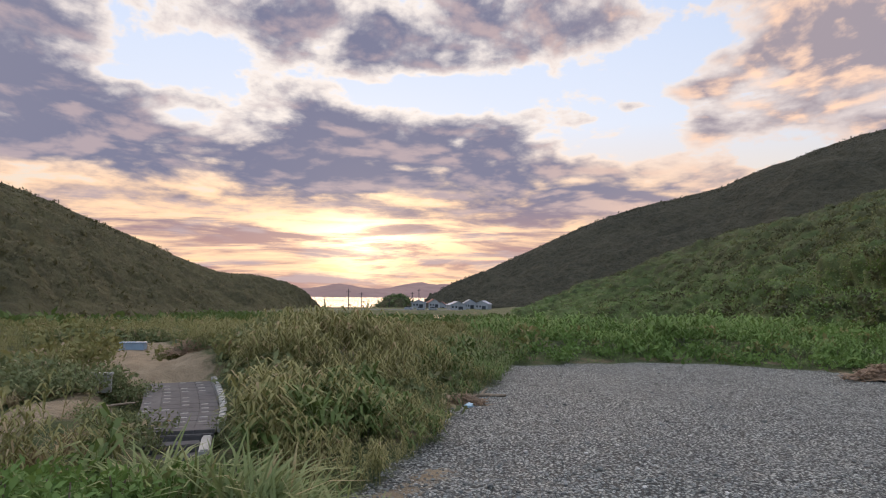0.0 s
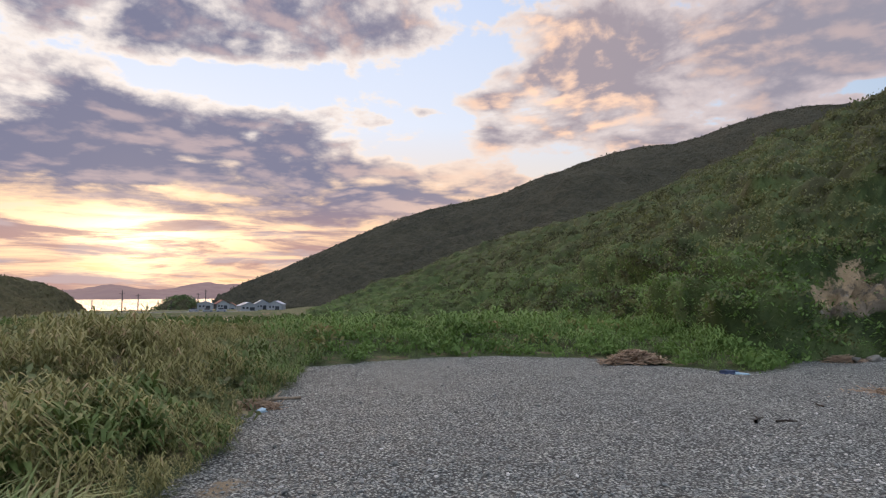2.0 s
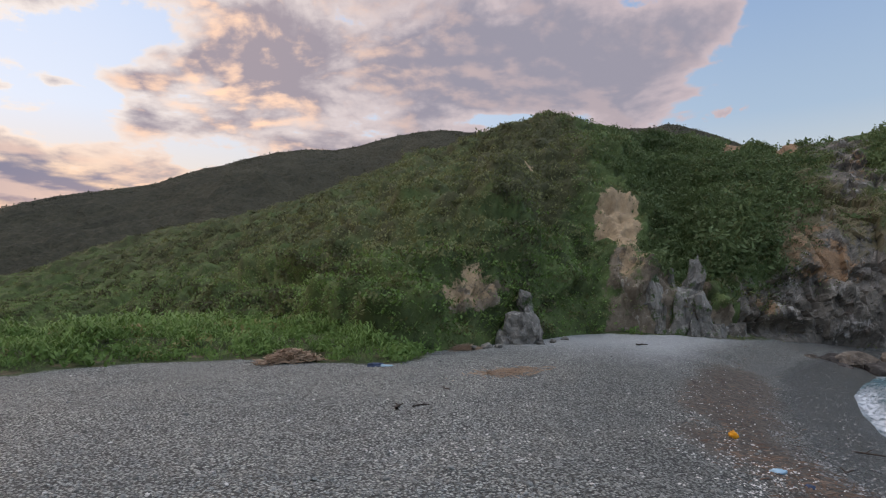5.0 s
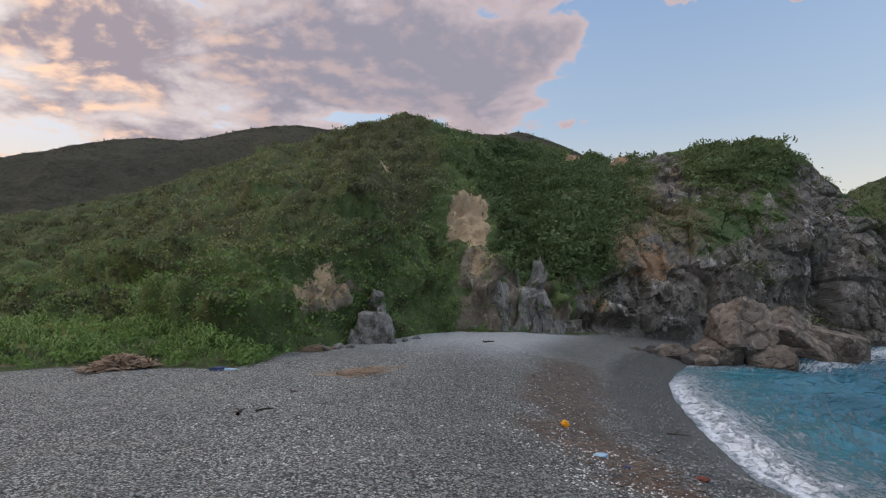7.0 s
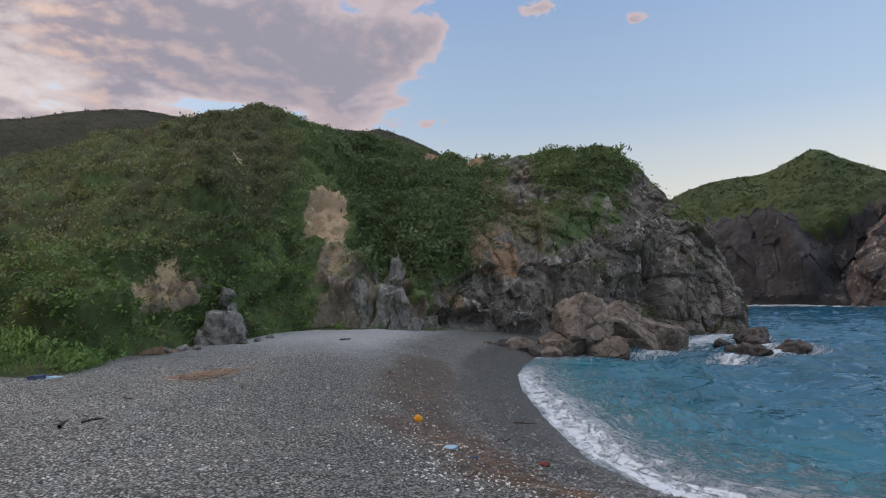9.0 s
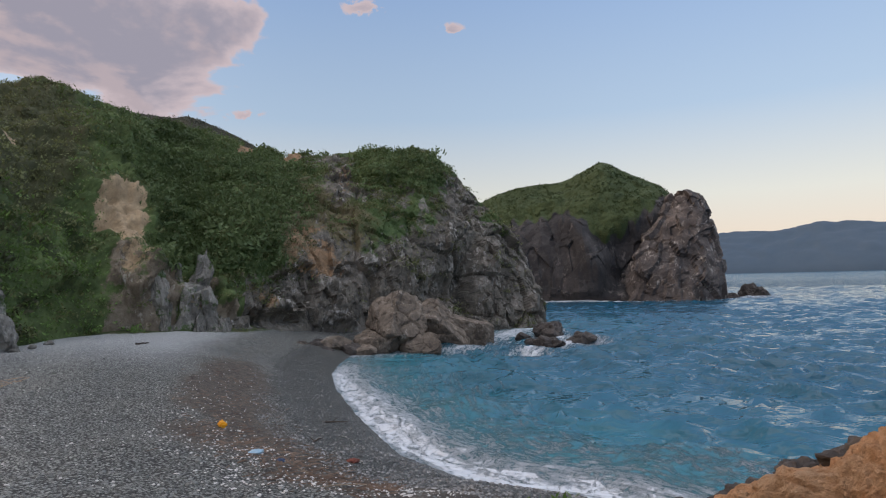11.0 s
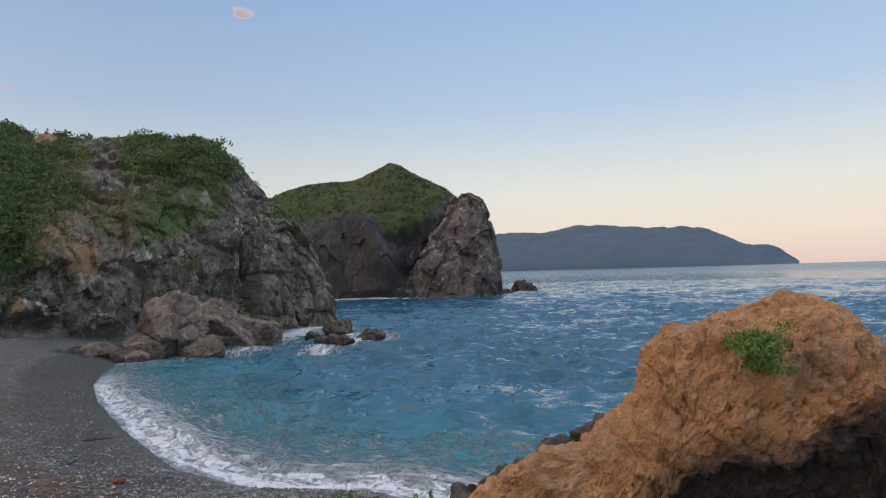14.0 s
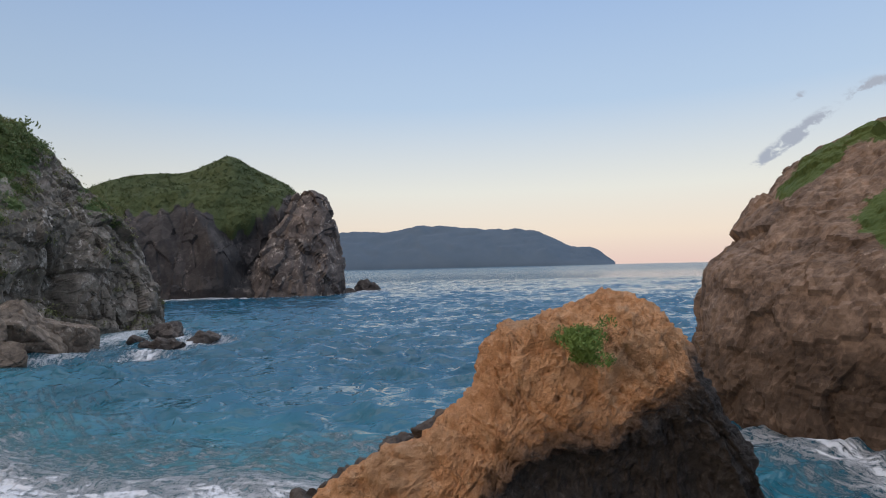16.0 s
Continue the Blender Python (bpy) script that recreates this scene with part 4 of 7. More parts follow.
wild = 0.9 * ridged(flat * np.array([0.05, 0.05, 0.02]), 5, 0.5, 83).reshape(a.shape) + 1.5 * level.reshape(a.shape) + 0.75 * level2.reshape(a.shape)
crease = a - (97.4 + 0.52 * (5.5 - e))
wild = wild - 4.5 * smooth(crease, 0.0, 2.2) * (1 - smooth(e, 3.0, 5.5)) + 1.6 * np.exp(-(crease / 1.1) ** 2) * (1 - smooth(e, 4, 6))
ease = smooth(np.broadcast_to(fv, a.shape), 0.0, 0.003) * (1 - 0.75 * smooth(np.broadcast_to(fv, a.shape), 0.8, 1.0))
fp = fp + normal * facing * ((wild * (1 - 0.75 * far_turf) + far_turf * 1.4 * fbm(flat * 0.08, 4, 0.55, 85).reshape(a.shape) - 4 * spot(a, e, 101.2, -0.8, 0.9, 2.0)) * ease)[..., None]
far_grid = sink(fp, -4)
headland_far = thing("headland_far", mesh_of("headland_far", far_grid.reshape(-1, 3), grid_faces(*far_grid.shape[:2]), M_FAR_HEAD, {"turf": pad(far_turf)}, flat=True),
                     "dark rock headland with a grassy pointed top", "cliff", kind="structure")


def stack_grid(levels, turn, nu, nv, power=2.4, turns_=None):
    """A rock mass as a pile of rounded outlines. Levels: height, centre across and along, half width and half depth; turn: degrees of the across axis."""
    r = spline(levels, nv)
    t = (np.linspace(0, 2 * np.pi, nu, endpoint=False) if turns_ is None else turns_)[:, None]
    c, s_ = np.cos(t), np.sin(t)
    ox = np.sign(c) * np.abs(c) ** (2 / power) * r[None, :, 3] + r[None, :, 1]
    oy = np.sign(s_) * np.abs(s_) ** (2 / power) * r[None, :, 4] + r[None, :, 2]
    ca, sa = math.cos(radians(turn)), math.sin(radians(turn))
    return np.stack([ox * ca - oy * sa, ox * sa + oy * ca, np.broadcast_to(r[None, :, 0], ox.shape)], -1)


def outward(p):
    q = np.concatenate([p[-1:], p, p[:1]], 0)
    normal = grid_normals(q)[1:-1]
    centre = p.mean(axis=0, keepdims=True)
    return normal * np.sign((normal * (p - centre + np.array([0, 0, 0.01]))).sum(-1).mean())


def closed_stack(name, p, mat, attributes, flat_=False):
    """Caps the top of a wrapped grid with one point."""
    nu, nv = p.shape[:2]
    top = p[:, -1].mean(axis=0)
    verts = np.concatenate([p.reshape(-1, 3), top[None]])
    quads = grid_faces(nu, nv, True)
    i = np.arange(nu)
    cap = np.stack([i * nv + nv - 1, ((i + 1) % nu) * nv + nv - 1, np.full(nu, nu * nv), np.full(nu, nu * nv)], -1)
    tris = np.concatenate([quads[:, [0, 1, 2]], quads[:, [0, 2, 3]], cap[:, :3]])
    at = {key: np.append(values.ravel(), values[:, -1].mean()) for key, values in attributes.items()}
    return mesh_of(name, verts, tris, mat, at, flat=flat_)


# pale horn at the far headland's tip
sp = stack_grid([(-4, -6.0, 0, 14.6, 15), (0, -5.4, 0, 13.9, 14), (6, -4.9, 0.5, 12.8, 12.5), (13, -3.8, 1.5, 11.0, 10), (18, -2.2, 2.5, 8.6, 8), (22, -1.3, 3, 6.6, 6.5), (25, -1.2, 3.5, 5.2, 4.8), (27.8, -1.3, 3.5, 3.9, 3.6), (29.0, -1.4, 3.5, 2.4, 2.4), (29.6, -1.4, 3.5, 1.0, 1.1)], 0, 170, 120, 2.6)
flat = sp.reshape(-1, 3)
level, joint = blocks(flat * np.array([0.16, 0.16, 0.09]), 91)
sp = sp + outward(sp) * (1.5 * level + 1.0 * blocks(flat * np.array([0.42, 0.42, 0.26]), 93)[0] + 0.5 * ridged(flat * np.array([0.12, 0.12, 0.05]), 4, 0.55, 92)).reshape(sp.shape[:2])[..., None]
horn = thing("sea_stack_horn", closed_stack("sea_stack_horn", sp, M_HORN, {"turf": np.zeros(sp.shape[:2])}, True), "tall pale-streaked rock horn at a headland's tip", "rock", kind="structure")
hx, hy = polar(107.6, 186)
horn.matrix_world = pose(hx, hy, 0, 0, 0, -107.6)

# brown cliff beside the viewpoint
CLIFF_AZ = 158.0
EDGE_ROWS = [(-2, 9.0, 0), (-0.3, 10.3, 0), (2.0, 10.7, 0), (4.2, 10.4, -0.3), (6.4, 10.2, -0.8), (7.4, 9.5, -1.4), (8.7, 8.7, -2.1), (10.0, 7.9, -2.9), (11.3, 7.1, -3.7), (12.2, 6.0, -4.2), (13.0, 4.5, -4.7), (13.9, 2.4, -5.2), (15.9, -1.6, -6.2), (17.7, -6.0, -7.0), (18.6, -11.0, -7.5)]
cp = stack_grid([(z_, (w_ - 15) / 2, y_, (w_ + 15) / 2, 8.0 + 0.55 * y_) for z_, w_, y_ in EDGE_ROWS], 0, 0, 185, 2.5, np.concatenate([np.linspace(-0.5, 2.0, 250, endpoint=False), np.linspace(2.0, 2 * np.pi - 0.5, 50, endpoint=False)]))
flat = cp.reshape(-1, 3)
level, joint = blocks(flat * np.array([0.42, 0.42, 0.55]), 95)
level2, joint2 = blocks(flat * np.array([1.3, 1.3, 1.7]), 96)
tilted = np.stack([flat[:, 0] * 0.82 + flat[:, 2] * 0.57, flat[:, 1], flat[:, 2] * 0.82 - flat[:, 0] * 0.57], -1)
level3, joint3 = blocks(tilted * np.array([0.7, 0.7, 1.25]), 98)
level4, joint4 = blocks(flat * np.array([2.8, 2.8, 3.6]), 99)
knob, _ = domes((flat + 0.25 * fbm(flat * 1.2, 3, 0.6, 94)[:, None]) * np.array([1.3, 1.3, 1.7]), 97, 0.9)
knob2, _ = domes(flat * np.array([3.0, 3.0, 3.8]), 89, 0.9)
middle_band = 0.25 + 0.75 * smooth(flat[:, 2], 2.5, 5.0)
wild = 0.50 * level + 0.10 * level2 + 0.14 * level3 * (1.3 - middle_band) + (0.22 * knob + 0.09 * knob2) * middle_band + 0.03 * level4 - 0.10 * np.exp(-(joint3 / 0.05) ** 2) * (1.2 - middle_band)
cliff_turf = np.clip(spot(flat[:, 0], flat[:, 2], 5.2, 11.3, 1.1, 1.4, -0.9) + spot(flat[:, 0], flat[:, 2], 1.4, 13.0, 2.0, 1.0, -0.9) + spot(flat[:, 0], flat[:, 2], 1.2, 8.6, 2.0, 1.5), 0, 1).reshape(cp.shape[:2]) * (cp[..., 1] > -4)
cp = cp + outward(cp) * (wild - 0.25).reshape(cp.shape[:2])[..., None]
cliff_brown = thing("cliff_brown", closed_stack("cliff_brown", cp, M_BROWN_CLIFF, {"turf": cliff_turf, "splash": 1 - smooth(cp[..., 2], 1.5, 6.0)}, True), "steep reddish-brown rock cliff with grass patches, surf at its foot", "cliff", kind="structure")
hx, hy = polar(CLIFF_AZ, 35.5)
cliff_brown.matrix_world = pose(hx, hy, 0, 0, 0, 180 - CLIFF_AZ)

# far forms
LEFT_ROWS = [(-75, 90, 3, 190, 15, 1.0), (-60, 95, 3, 200, 12.5, 0.95), (-48, 105, 3, 215, 10.0, 0.9), (-41.5, 115, 3, 225, 8.6, 0.9), (-37.6, 125, 2.5, 235, 7.3, 0.9), (-33.5, 140, 2, 250, 5.6, 0.9), (-29.3, 165, 2, 270, 3.7, 0.9), (-25.5, 195, 1.5, 290, 2.2, 0.9), (-22, 230, 1, 310, 1.85, 0.8), (-19.2, 270, 0.5, 330, 1.2, 0.7), (-17.4, 300, 0, 335, -0.1, 0.6), (-16.4, 320, -1, 338, -1.3, 0.6)]
lp, _, lv = slope_grid(LEFT_ROWS, 300, 130, 0.35, 1.2)
flat = lp.reshape(-1, 3)
lp[..., 2] += (2.2 * fbm(flat * 0.03, 4, 0.5, 101) + 0.9 * fbm(flat * 0.15, 3, 0.5, 102) + 0.9 * fbm(flat * 0.42, 3, 0.6, 103) + 1.6 * (domes((flat + 1.5 * fbm(flat * 0.2, 3, 0.5, 104)[:, None]) * 0.27, 109)[0] - 0.6)).reshape(lp.shape[:2]) * smooth(np.broadcast_to(lv, lp.shape[:2]), 0, 0.15) * (1 - 0.7 * smooth(np.broadcast_to(lv, lp.shape[:2]), 0.8, 1))
lg = sink(lp, -2)
hill_left = thing("hill_left", mesh_of("hill_left", lg.reshape(-1, 3), grid_faces(*lg.shape[:2]), M_SLOPE), "dusky wooded hillside falling to the bay", "hill", kind="structure")
BACK_ROWS = [(-7.2, 430, -1, 470, -0.6, 0.8), (-6, 425, 0, 470, 0.6, 0.8), (-4.5, 415, 0.5, 470, 1.6, 0.8), (-1, 390, 1, 475, 3.1, 0.9), (3.5, 360, 1, 480, 5.05, 0.9), (9.5, 330, 1, 490, 7.4, 0.95), (13.5, 320, 1, 500, 8.5, 0.95), (18.5, 310, 1, 510, 9.5, 0.95), (21, 305, 2, 515, 10.5, 0.95), (26, 300, 3, 520, 12.0, 0.95), (30, 300, 4, 520, 12.9, 0.95), (35, 300, 5, 520, 13.2, 0.95), (39, 300, 5, 520, 14.4, 0.95), (43, 300, 5, 515, 15.0, 0.95), (47, 300, 5, 510, 14.7, 0.95), (55, 300, 5, 500, 14.3, 0.95)]
bp, _, bv = slope_grid(BACK_ROWS + [(62, 300, 5, 490, 14.2, 0.95), (66, 300, 5, 490, 13.7, 0.95), (80, 300, 5, 480, 7, 0.95)], 280, 110, 0.35, 2.2)
flat = bp.reshape(-1, 3)
bp[..., 2] += (5.5 * fbm(flat * 0.014, 4, 0.5, 105) + 1.6 * fbm(flat * 0.09, 3, 0.55, 106) + 1.7 * fbm(flat * 0.22, 3, 0.6, 107)).reshape(bp.shape[:2]) * smooth(np.broadcast_to(bv, bp.shape[:2]), 0, 0.15) * (1 - 0.75 * smooth(np.broadcast_to(bv, bp.shape[:2]), 0.75, 1))
bg = sink(bp, -3)
ridge_back = thing("ridge_back", mesh_of("ridge_back", bg.reshape(-1, 3), grid_faces(*bg.shape[:2]), M_FAR_SLOPE), "long dark wooded ridge behind the bay", "hill", kind="structure")


def skyline(name, rows, depth, mat, rough, label, seed):
    p_, r_, v_ = slope_grid([(az_, d_, -4, d_ + depth, el_, 0.7) for az_, d_, el_ in rows], 220, 40, 0.3)
    f_ = p_.reshape(-1, 3)
    p_[..., 2] += rough * fbm(f_ * 0.012, 4, 0.55, seed).reshape(p_.shape[:2]) * smooth(np.broadcast_to(v_, p_.shape[:2]), 0, 0.3)
    return thing(name, mesh_of(name, p_.reshape(-1, 3), grid_faces(*p_.shape[:2]), mat), label, "hill", kind="structure")


skyline("island_far", [(106, 3600, 2.6), (110, 3600, 3.25), (114.4, 3600, 3.35), (117.8, 3600, 3.75), (122.7, 3600, 3.4), (126, 3600, 3.2), (128.3, 3600, 2.85), (130.8, 3600, 1.7), (132.6, 3600, 1.5), (133.8, 3600, 0.7), (134.6, 3600, 0.05)], 500, M_ISLAND, 9, "long forested island on the horizon, coloured blue-grey with haze", 111)
skyline("mountains_far", [(-40, 4000, 1.5), (-22, 4000, 0.9), (-18, 4000, 0.7), (-15, 4000, 1.1), (-12.4, 4000, 0.75), (-10.4, 4000, 0.8), (-7.8, 4000, 1.25), (-5.2, 4000, 1.1), (4, 4000, 0.8)], 500, M_MOUNT, 5, "far mountains across the bay, coloured pink with haze", 113)

# ---- plants ----
rng = np.random.default_rng(7)


def turned(points, angle, tilt_x=0.0, tilt_y=0.0):
    """Copies of template points (k, 3) turned about z and leaned: (m, k, 3)."""
    x = points[None, :, 0] + tilt_x[:, None] * points[None, :, 2]
    y = points[None, :, 1] + tilt_y[:, None] * points[None, :, 2]
    c, s_ = np.cos(angle)[:, None], np.sin(angle)[:, None]
    return np.stack([x * c - y * s_, x * s_ + y * c, np.broadcast_to(points[None, :, 2], x.shape)], -1)


def spread(templates, places, sizes, up=None):
    """Many plants as one soup of faces: picks a template for each place, turns and scales it."""
    all_v, all_f, start = [], [], 0
    pick = rng.integers(0, len(templates), len(places))
    for i, (tv, tf) in enumerate(templates):
        at = np.nonzero(pick == i)[0]
        if not len(at):
            continue
        lean = rng.normal(0, 0.10, (len(at), 2))
        v = turned(tv, rng.uniform(0, 2 * np.pi, len(at)), lean[:, 0], lean[:, 1]) * sizes[at][:, None, None] + places[at][:, None, :]
        f = tf[None] + (np.arange(len(at)) * len(tv))[:, None, None] + start
        start += len(at) * len(tv)
        all_v.append(v.reshape(-1, 3))
        all_f.append(f.reshape(-1, tf.shape[1]))
    return np.concatenate(all_v), np.concatenate(all_f)


def bush_template(leaves, leaf, seed, squash=0.75, core=2):
    """A rounded bush of radius 1: kite-shaped leaf sprays over uneven lobes."""
    r = np.random.default_rng(seed)
    lobes = r.normal(0, 0.42, (5, 3)) * (1, 1, 0.5) + (0, 0, 0.45)
    way = r.normal(0, 1, (leaves, 3))
    way[:, 2] = np.abs(way[:, 2]) * 0.9 - 0.25
    way /= np.linalg.norm(way, axis=1, keepdims=True)
    centre = lobes[r.integers(0, 5, leaves)] + way * r.uniform(0.38, 0.62, leaves)[:, None]
    centre[:, 2] *= squash
    side = np.cross(way, r.normal(0, 1, (leaves, 3)))
    side /= np.linalg.norm(side, axis=1, keepdims=True)
    along = np.cross(side, way) + 0.5 * way + (0, 0, 0.25)
    size = leaf * r.uniform(0.6, 1.3, leaves)[:, None]
    a, b = centre - along * size, centre + along * size
    c, d = centre + side * size * 0.55 + way * size * 0.2, centre - side * size * 0.55 + way * size * 0.2
    v = np.stack([a, c, b, d], 1).reshape(-1, 3)
    quad = np.arange(leaves * 4).reshape(-1, 4)
    f = np.concatenate([quad[:, [0, 1, 2]], quad[:, [0, 2, 3]]])
    if core:
        way, cf = sphere_points(core)
        reach = 0.30 + np.max([0.42 * np.clip(way @ (l / max(np.linalg.norm(l), 1e-6)), 0, 1) ** 2 + 0.5 * np.clip(way @ l, 0, 2) for l in lobes], axis=0)
        body = way * (np.minimum(reach, 0.95) * (1 + 0.18 * value_noise(way * 3.1 + seed, seed)))[:, None] + (0, 0, 0.32)
        body[:, 2] *= squash
        f = np.concatenate([f, cf + len(v)])
        v = np.concatenate([v, body])
    return v, f


def spray_template(leaves, leaf, seed):
    """A loose tuft of leaf sprays, standing off a canopy."""
    r = np.random.default_rng(seed)
    centre = r.normal(0, 0.42, (leaves, 3)) * (1, 1, 0.25) + (0, 0, 0.12)
    turn = r.uniform(0, 2 * np.pi, leaves)
    along = np.stack([np.cos(turn) * 0.8, np.sin(turn) * 0.8, r.uniform(0.1, 1.0, leaves)], -1)
    side = np.stack([-np.sin(turn), np.cos(turn), r.normal(0, 0.3, leaves)], -1)
    size = leaf * r.uniform(0.6, 1.3, leaves)[:, None]
    v = np.stack([centre - along * size, centre + side * size * 0.5, centre + along * size, centre - side * size * 0.5], 1).reshape(-1, 3)
    quad = np.arange(leaves * 4).reshape(-1, 4)
    return v, np.concatenate([quad[:, [0, 1, 2]], quad[:, [0, 2, 3]]])


def cane_template(seed, leaves=12, height=1.0, broad=0.021, reach=0.85):
    """A leaning cane with long lance leaves that rise and droop, folded once each."""
    r = np.random.default_rng(seed)
    verts, faces = [], []
    lean = r.normal(0, 0.16, 2)
    for i in range(leaves):
        t = (i + 0.8) / leaves
        base = np.array([lean[0] * t, lean[1] * t, height * (0.22 + 0.66 * t)])
        turn = i * 2.4 + r.uniform(-0.6, 0.6)
        out = np.array([math.cos(turn), math.sin(turn), 0])
        side = np.array([-out[1], out[0], 0])
        length = r.uniform(0.40, 0.68) * (1.1 - 0.25 * t) * reach
        rise = r.uniform(0.5, 1.3)
        mid = base + out * length * 0.42 + np.array([0, 0, length * 0.48 * rise])
        tip = base + out * length * 0.95 + np.array([0, 0, length * (0.62 * rise - r.uniform(0.25, 0.65))])
        w = broad * r.uniform(0.7, 1.2)
        j = len(verts)
        verts += [base - side * w * 0.4, base + side * w * 0.4, mid + side * w, mid - side * w, tip + side * 0.003, tip - side * 0.003]
        faces += [(j, j + 1, j + 2, j + 3), (j + 3, j + 2, j + 4, j + 5)]
    j = len(verts)
    top = np.array([lean[0], lean[1], height])
    verts += [np.array([-0.008, 0, -0.1]), np.array([0.008, 0, -0.1]), top + (0.004, 0, 0), top - (0.004, 0, 0)]
    faces += [(j, j + 1, j + 2, j + 3)]
    return np.array(verts), np.array(faces)


def tuft_template(seed, blades=18, length=1.0, broad=0.024, droop=1.35):
    """Long arching grass blades from one root."""
    r = np.random.default_rng(seed)
    verts, faces = [], []
    for i in range(blades):
        turn = r.uniform(0, 2 * math.pi)
        out = np.array([math.cos(turn), math.sin(turn), 0])
        side = np.array([-out[1], out[0], 0])
        reach, size = r.uniform(0.15, 0.75) * droop, length * r.uniform(0.6, 1.1)
        root = out * r.uniform(0, 0.10)
        j = len(verts)
        for q in range(5):
            t = q / 4
            p_ = root + out * reach * size * t ** 1.7 + np.array([0, 0, size * (t - 0.55 * reach * t ** 2.6)])
            w = broad * (1 - t) ** 0.6 * r.uniform(0.9, 1.1) + 0.0015
            verts += [p_ - side * w, p_ + side * w]
            if q:
                faces.append((j + 2 * q - 2, j + 2 * q - 1, j + 2 * q + 1, j + 2 * q))
    return np.array(verts), np.array(faces)


OPEN_BUSHES = [bush_template(46, 0.17, 180 + i, 0.75, 0) for i in range(5)]
SMALL_BUSHES = [bush_template(15, 0.30, 20 + i, 0.75, 0) for i in range(4)]
TREES = [bush_template(56, 0.17, 40 + i, 0.95, 0) for i in range(4)]
CANES = [cane_template(60 + i, 17, 1.0, 0.019, 0.58) for i in range(7)]
LOW_CANES = [cane_template(80 + i, 7, 0.8, 0.040, 0.85) for i in range(5)]
TUFTS = [tuft_template(100 + i) for i in range(4)]


def cover_hill(name, grid, wanted, sizes, templates, mat, label, mask=None, category="shrubs", sunk=0.38, near=1.0):
    """Scatters plants over a hillside grid, more of them where it is near."""
    q = grid.reshape(-1, 3)
    nu, nv = grid.shape[:2]
    area = np.linalg.norm(np.cross(np.gradient(grid, axis=0), np.gradient(grid, axis=1)), axis=2)
    weight = area / np.maximum(np.hypot(grid[..., 0], grid[..., 1]), 1) ** near
    if mask is not None:
        weight = weight * np.clip(mask, 0, 1)
    weight = weight.ravel() / weight.sum()
    pick = rng.choice(len(q), wanted, p=weight)
    iu, iv = np.clip(pick // nv, 0, nu - 2), np.clip(pick % nv, 0, nv - 2)
    fu, fv = rng.uniform(0, 1, (2, wanted, 1))
    at = grid[iu, iv] * (1 - fu) * (1 - fv) + grid[iu + 1, iv] * fu * (1 - fv) + grid[iu, iv + 1] * (1 - fu) * fv + grid[iu + 1, iv + 1] * fu * fv
    size = rng.uniform(sizes[0], sizes[1], wanted) * rng.uniform(0.8, 1.2, wanted)
    at[:, 2] -= sunk * size
    v, f = spread(templates, at, size)
    return thing(name, mesh_of(name, v, f, mat), label, category, kind="stuff")


ha, he = seen_angles(hp)
hv2 = np.broadcast_to(hv, ha.shape)
front = (hv2 < 1.06)
crown = 0.15 + 0.85 * smooth(dome, 0.35, 0.85)
open_hill = front * (1 - np.clip(1.3 * scar, 0, 1)) * (1 - 0.35 * np.clip(bare, 0, 1))
gully_wood = np.exp(-((ha - 65.5 + 0.25 * (he - 4)) / 3.2) ** 2) * smooth(he, 0.5, 2.5)
cover_hill("hill_scrub", hp, 1500, (0.4, 1.0), OPEN_BUSHES, M_BUSH, "dense mixed green scrub covering the hillside", open_hill * crown * (1 - 0.7 * gully_wood))
SPRAYS = [spray_template(7, 0.16, 160 + i) for i in range(6)]
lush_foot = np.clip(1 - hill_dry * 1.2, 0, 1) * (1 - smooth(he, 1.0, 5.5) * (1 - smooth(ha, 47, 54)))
stands = smooth(fbm(hp.reshape(-1, 3) * 0.075, 3, 0.55, 133).reshape(ha.shape), -0.05, 0.35) * (1 - smooth(ha, 50, 56))
cover_hill("hill_dark_scrub", hp, 750, (0.6, 1.3), OPEN_BUSHES, M_DARKSCRUB, "dark olive bushes standing among the scrub", open_hill * crown * stands)
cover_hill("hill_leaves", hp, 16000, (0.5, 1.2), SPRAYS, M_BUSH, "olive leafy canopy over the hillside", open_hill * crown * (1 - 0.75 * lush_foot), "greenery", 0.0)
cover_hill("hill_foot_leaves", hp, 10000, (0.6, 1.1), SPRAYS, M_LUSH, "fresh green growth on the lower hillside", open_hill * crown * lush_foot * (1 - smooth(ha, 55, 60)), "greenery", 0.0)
cover_hill("gully_wood", hp, 800, (0.7, 1.4), TREES, M_TREE, "dark green bushy trees filling the gully", open_hill * gully_wood, "trees")
cover_hill("gully_leaves", hp, 5500, (0.6, 1.2), SPRAYS, M_TREE, "dark green leafy canopy in the gully", open_hill * gully_wood, "greenery", -0.25)
da, de = seen_angles(dp)
ledge = 1.5 * fbm(dp.reshape(-1, 3) * 0.35, 4, 0.75, 121).reshape(da.shape)
dfront = (np.broadcast_to(dv, da.shape) < 1.08) * (1 - np.clip(1.4 * head_scar, 0, 1))
shoulder = (1 - smooth(da + 1.2 * ledge, 70, 77)) * smooth(de, -1.5, 2.5)
crest_line = smooth(np.broadcast_to(dv, da.shape), 0.94, 0.985) * (1 - smooth(da, 83.5, 85.5))
cover_hill("headland_trees", dp, 820, (0.7, 1.6), TREES, M_TREE, "dark wind-clipped trees on the cliff top", dfront * (spot(da, de, 82.3, 10.0, 4.0, 2.0) + 0.7 * shoulder + 0.5 * crest_line) * smooth(head_turf + 0.4 * ledge, 0.25, 0.6), "trees")
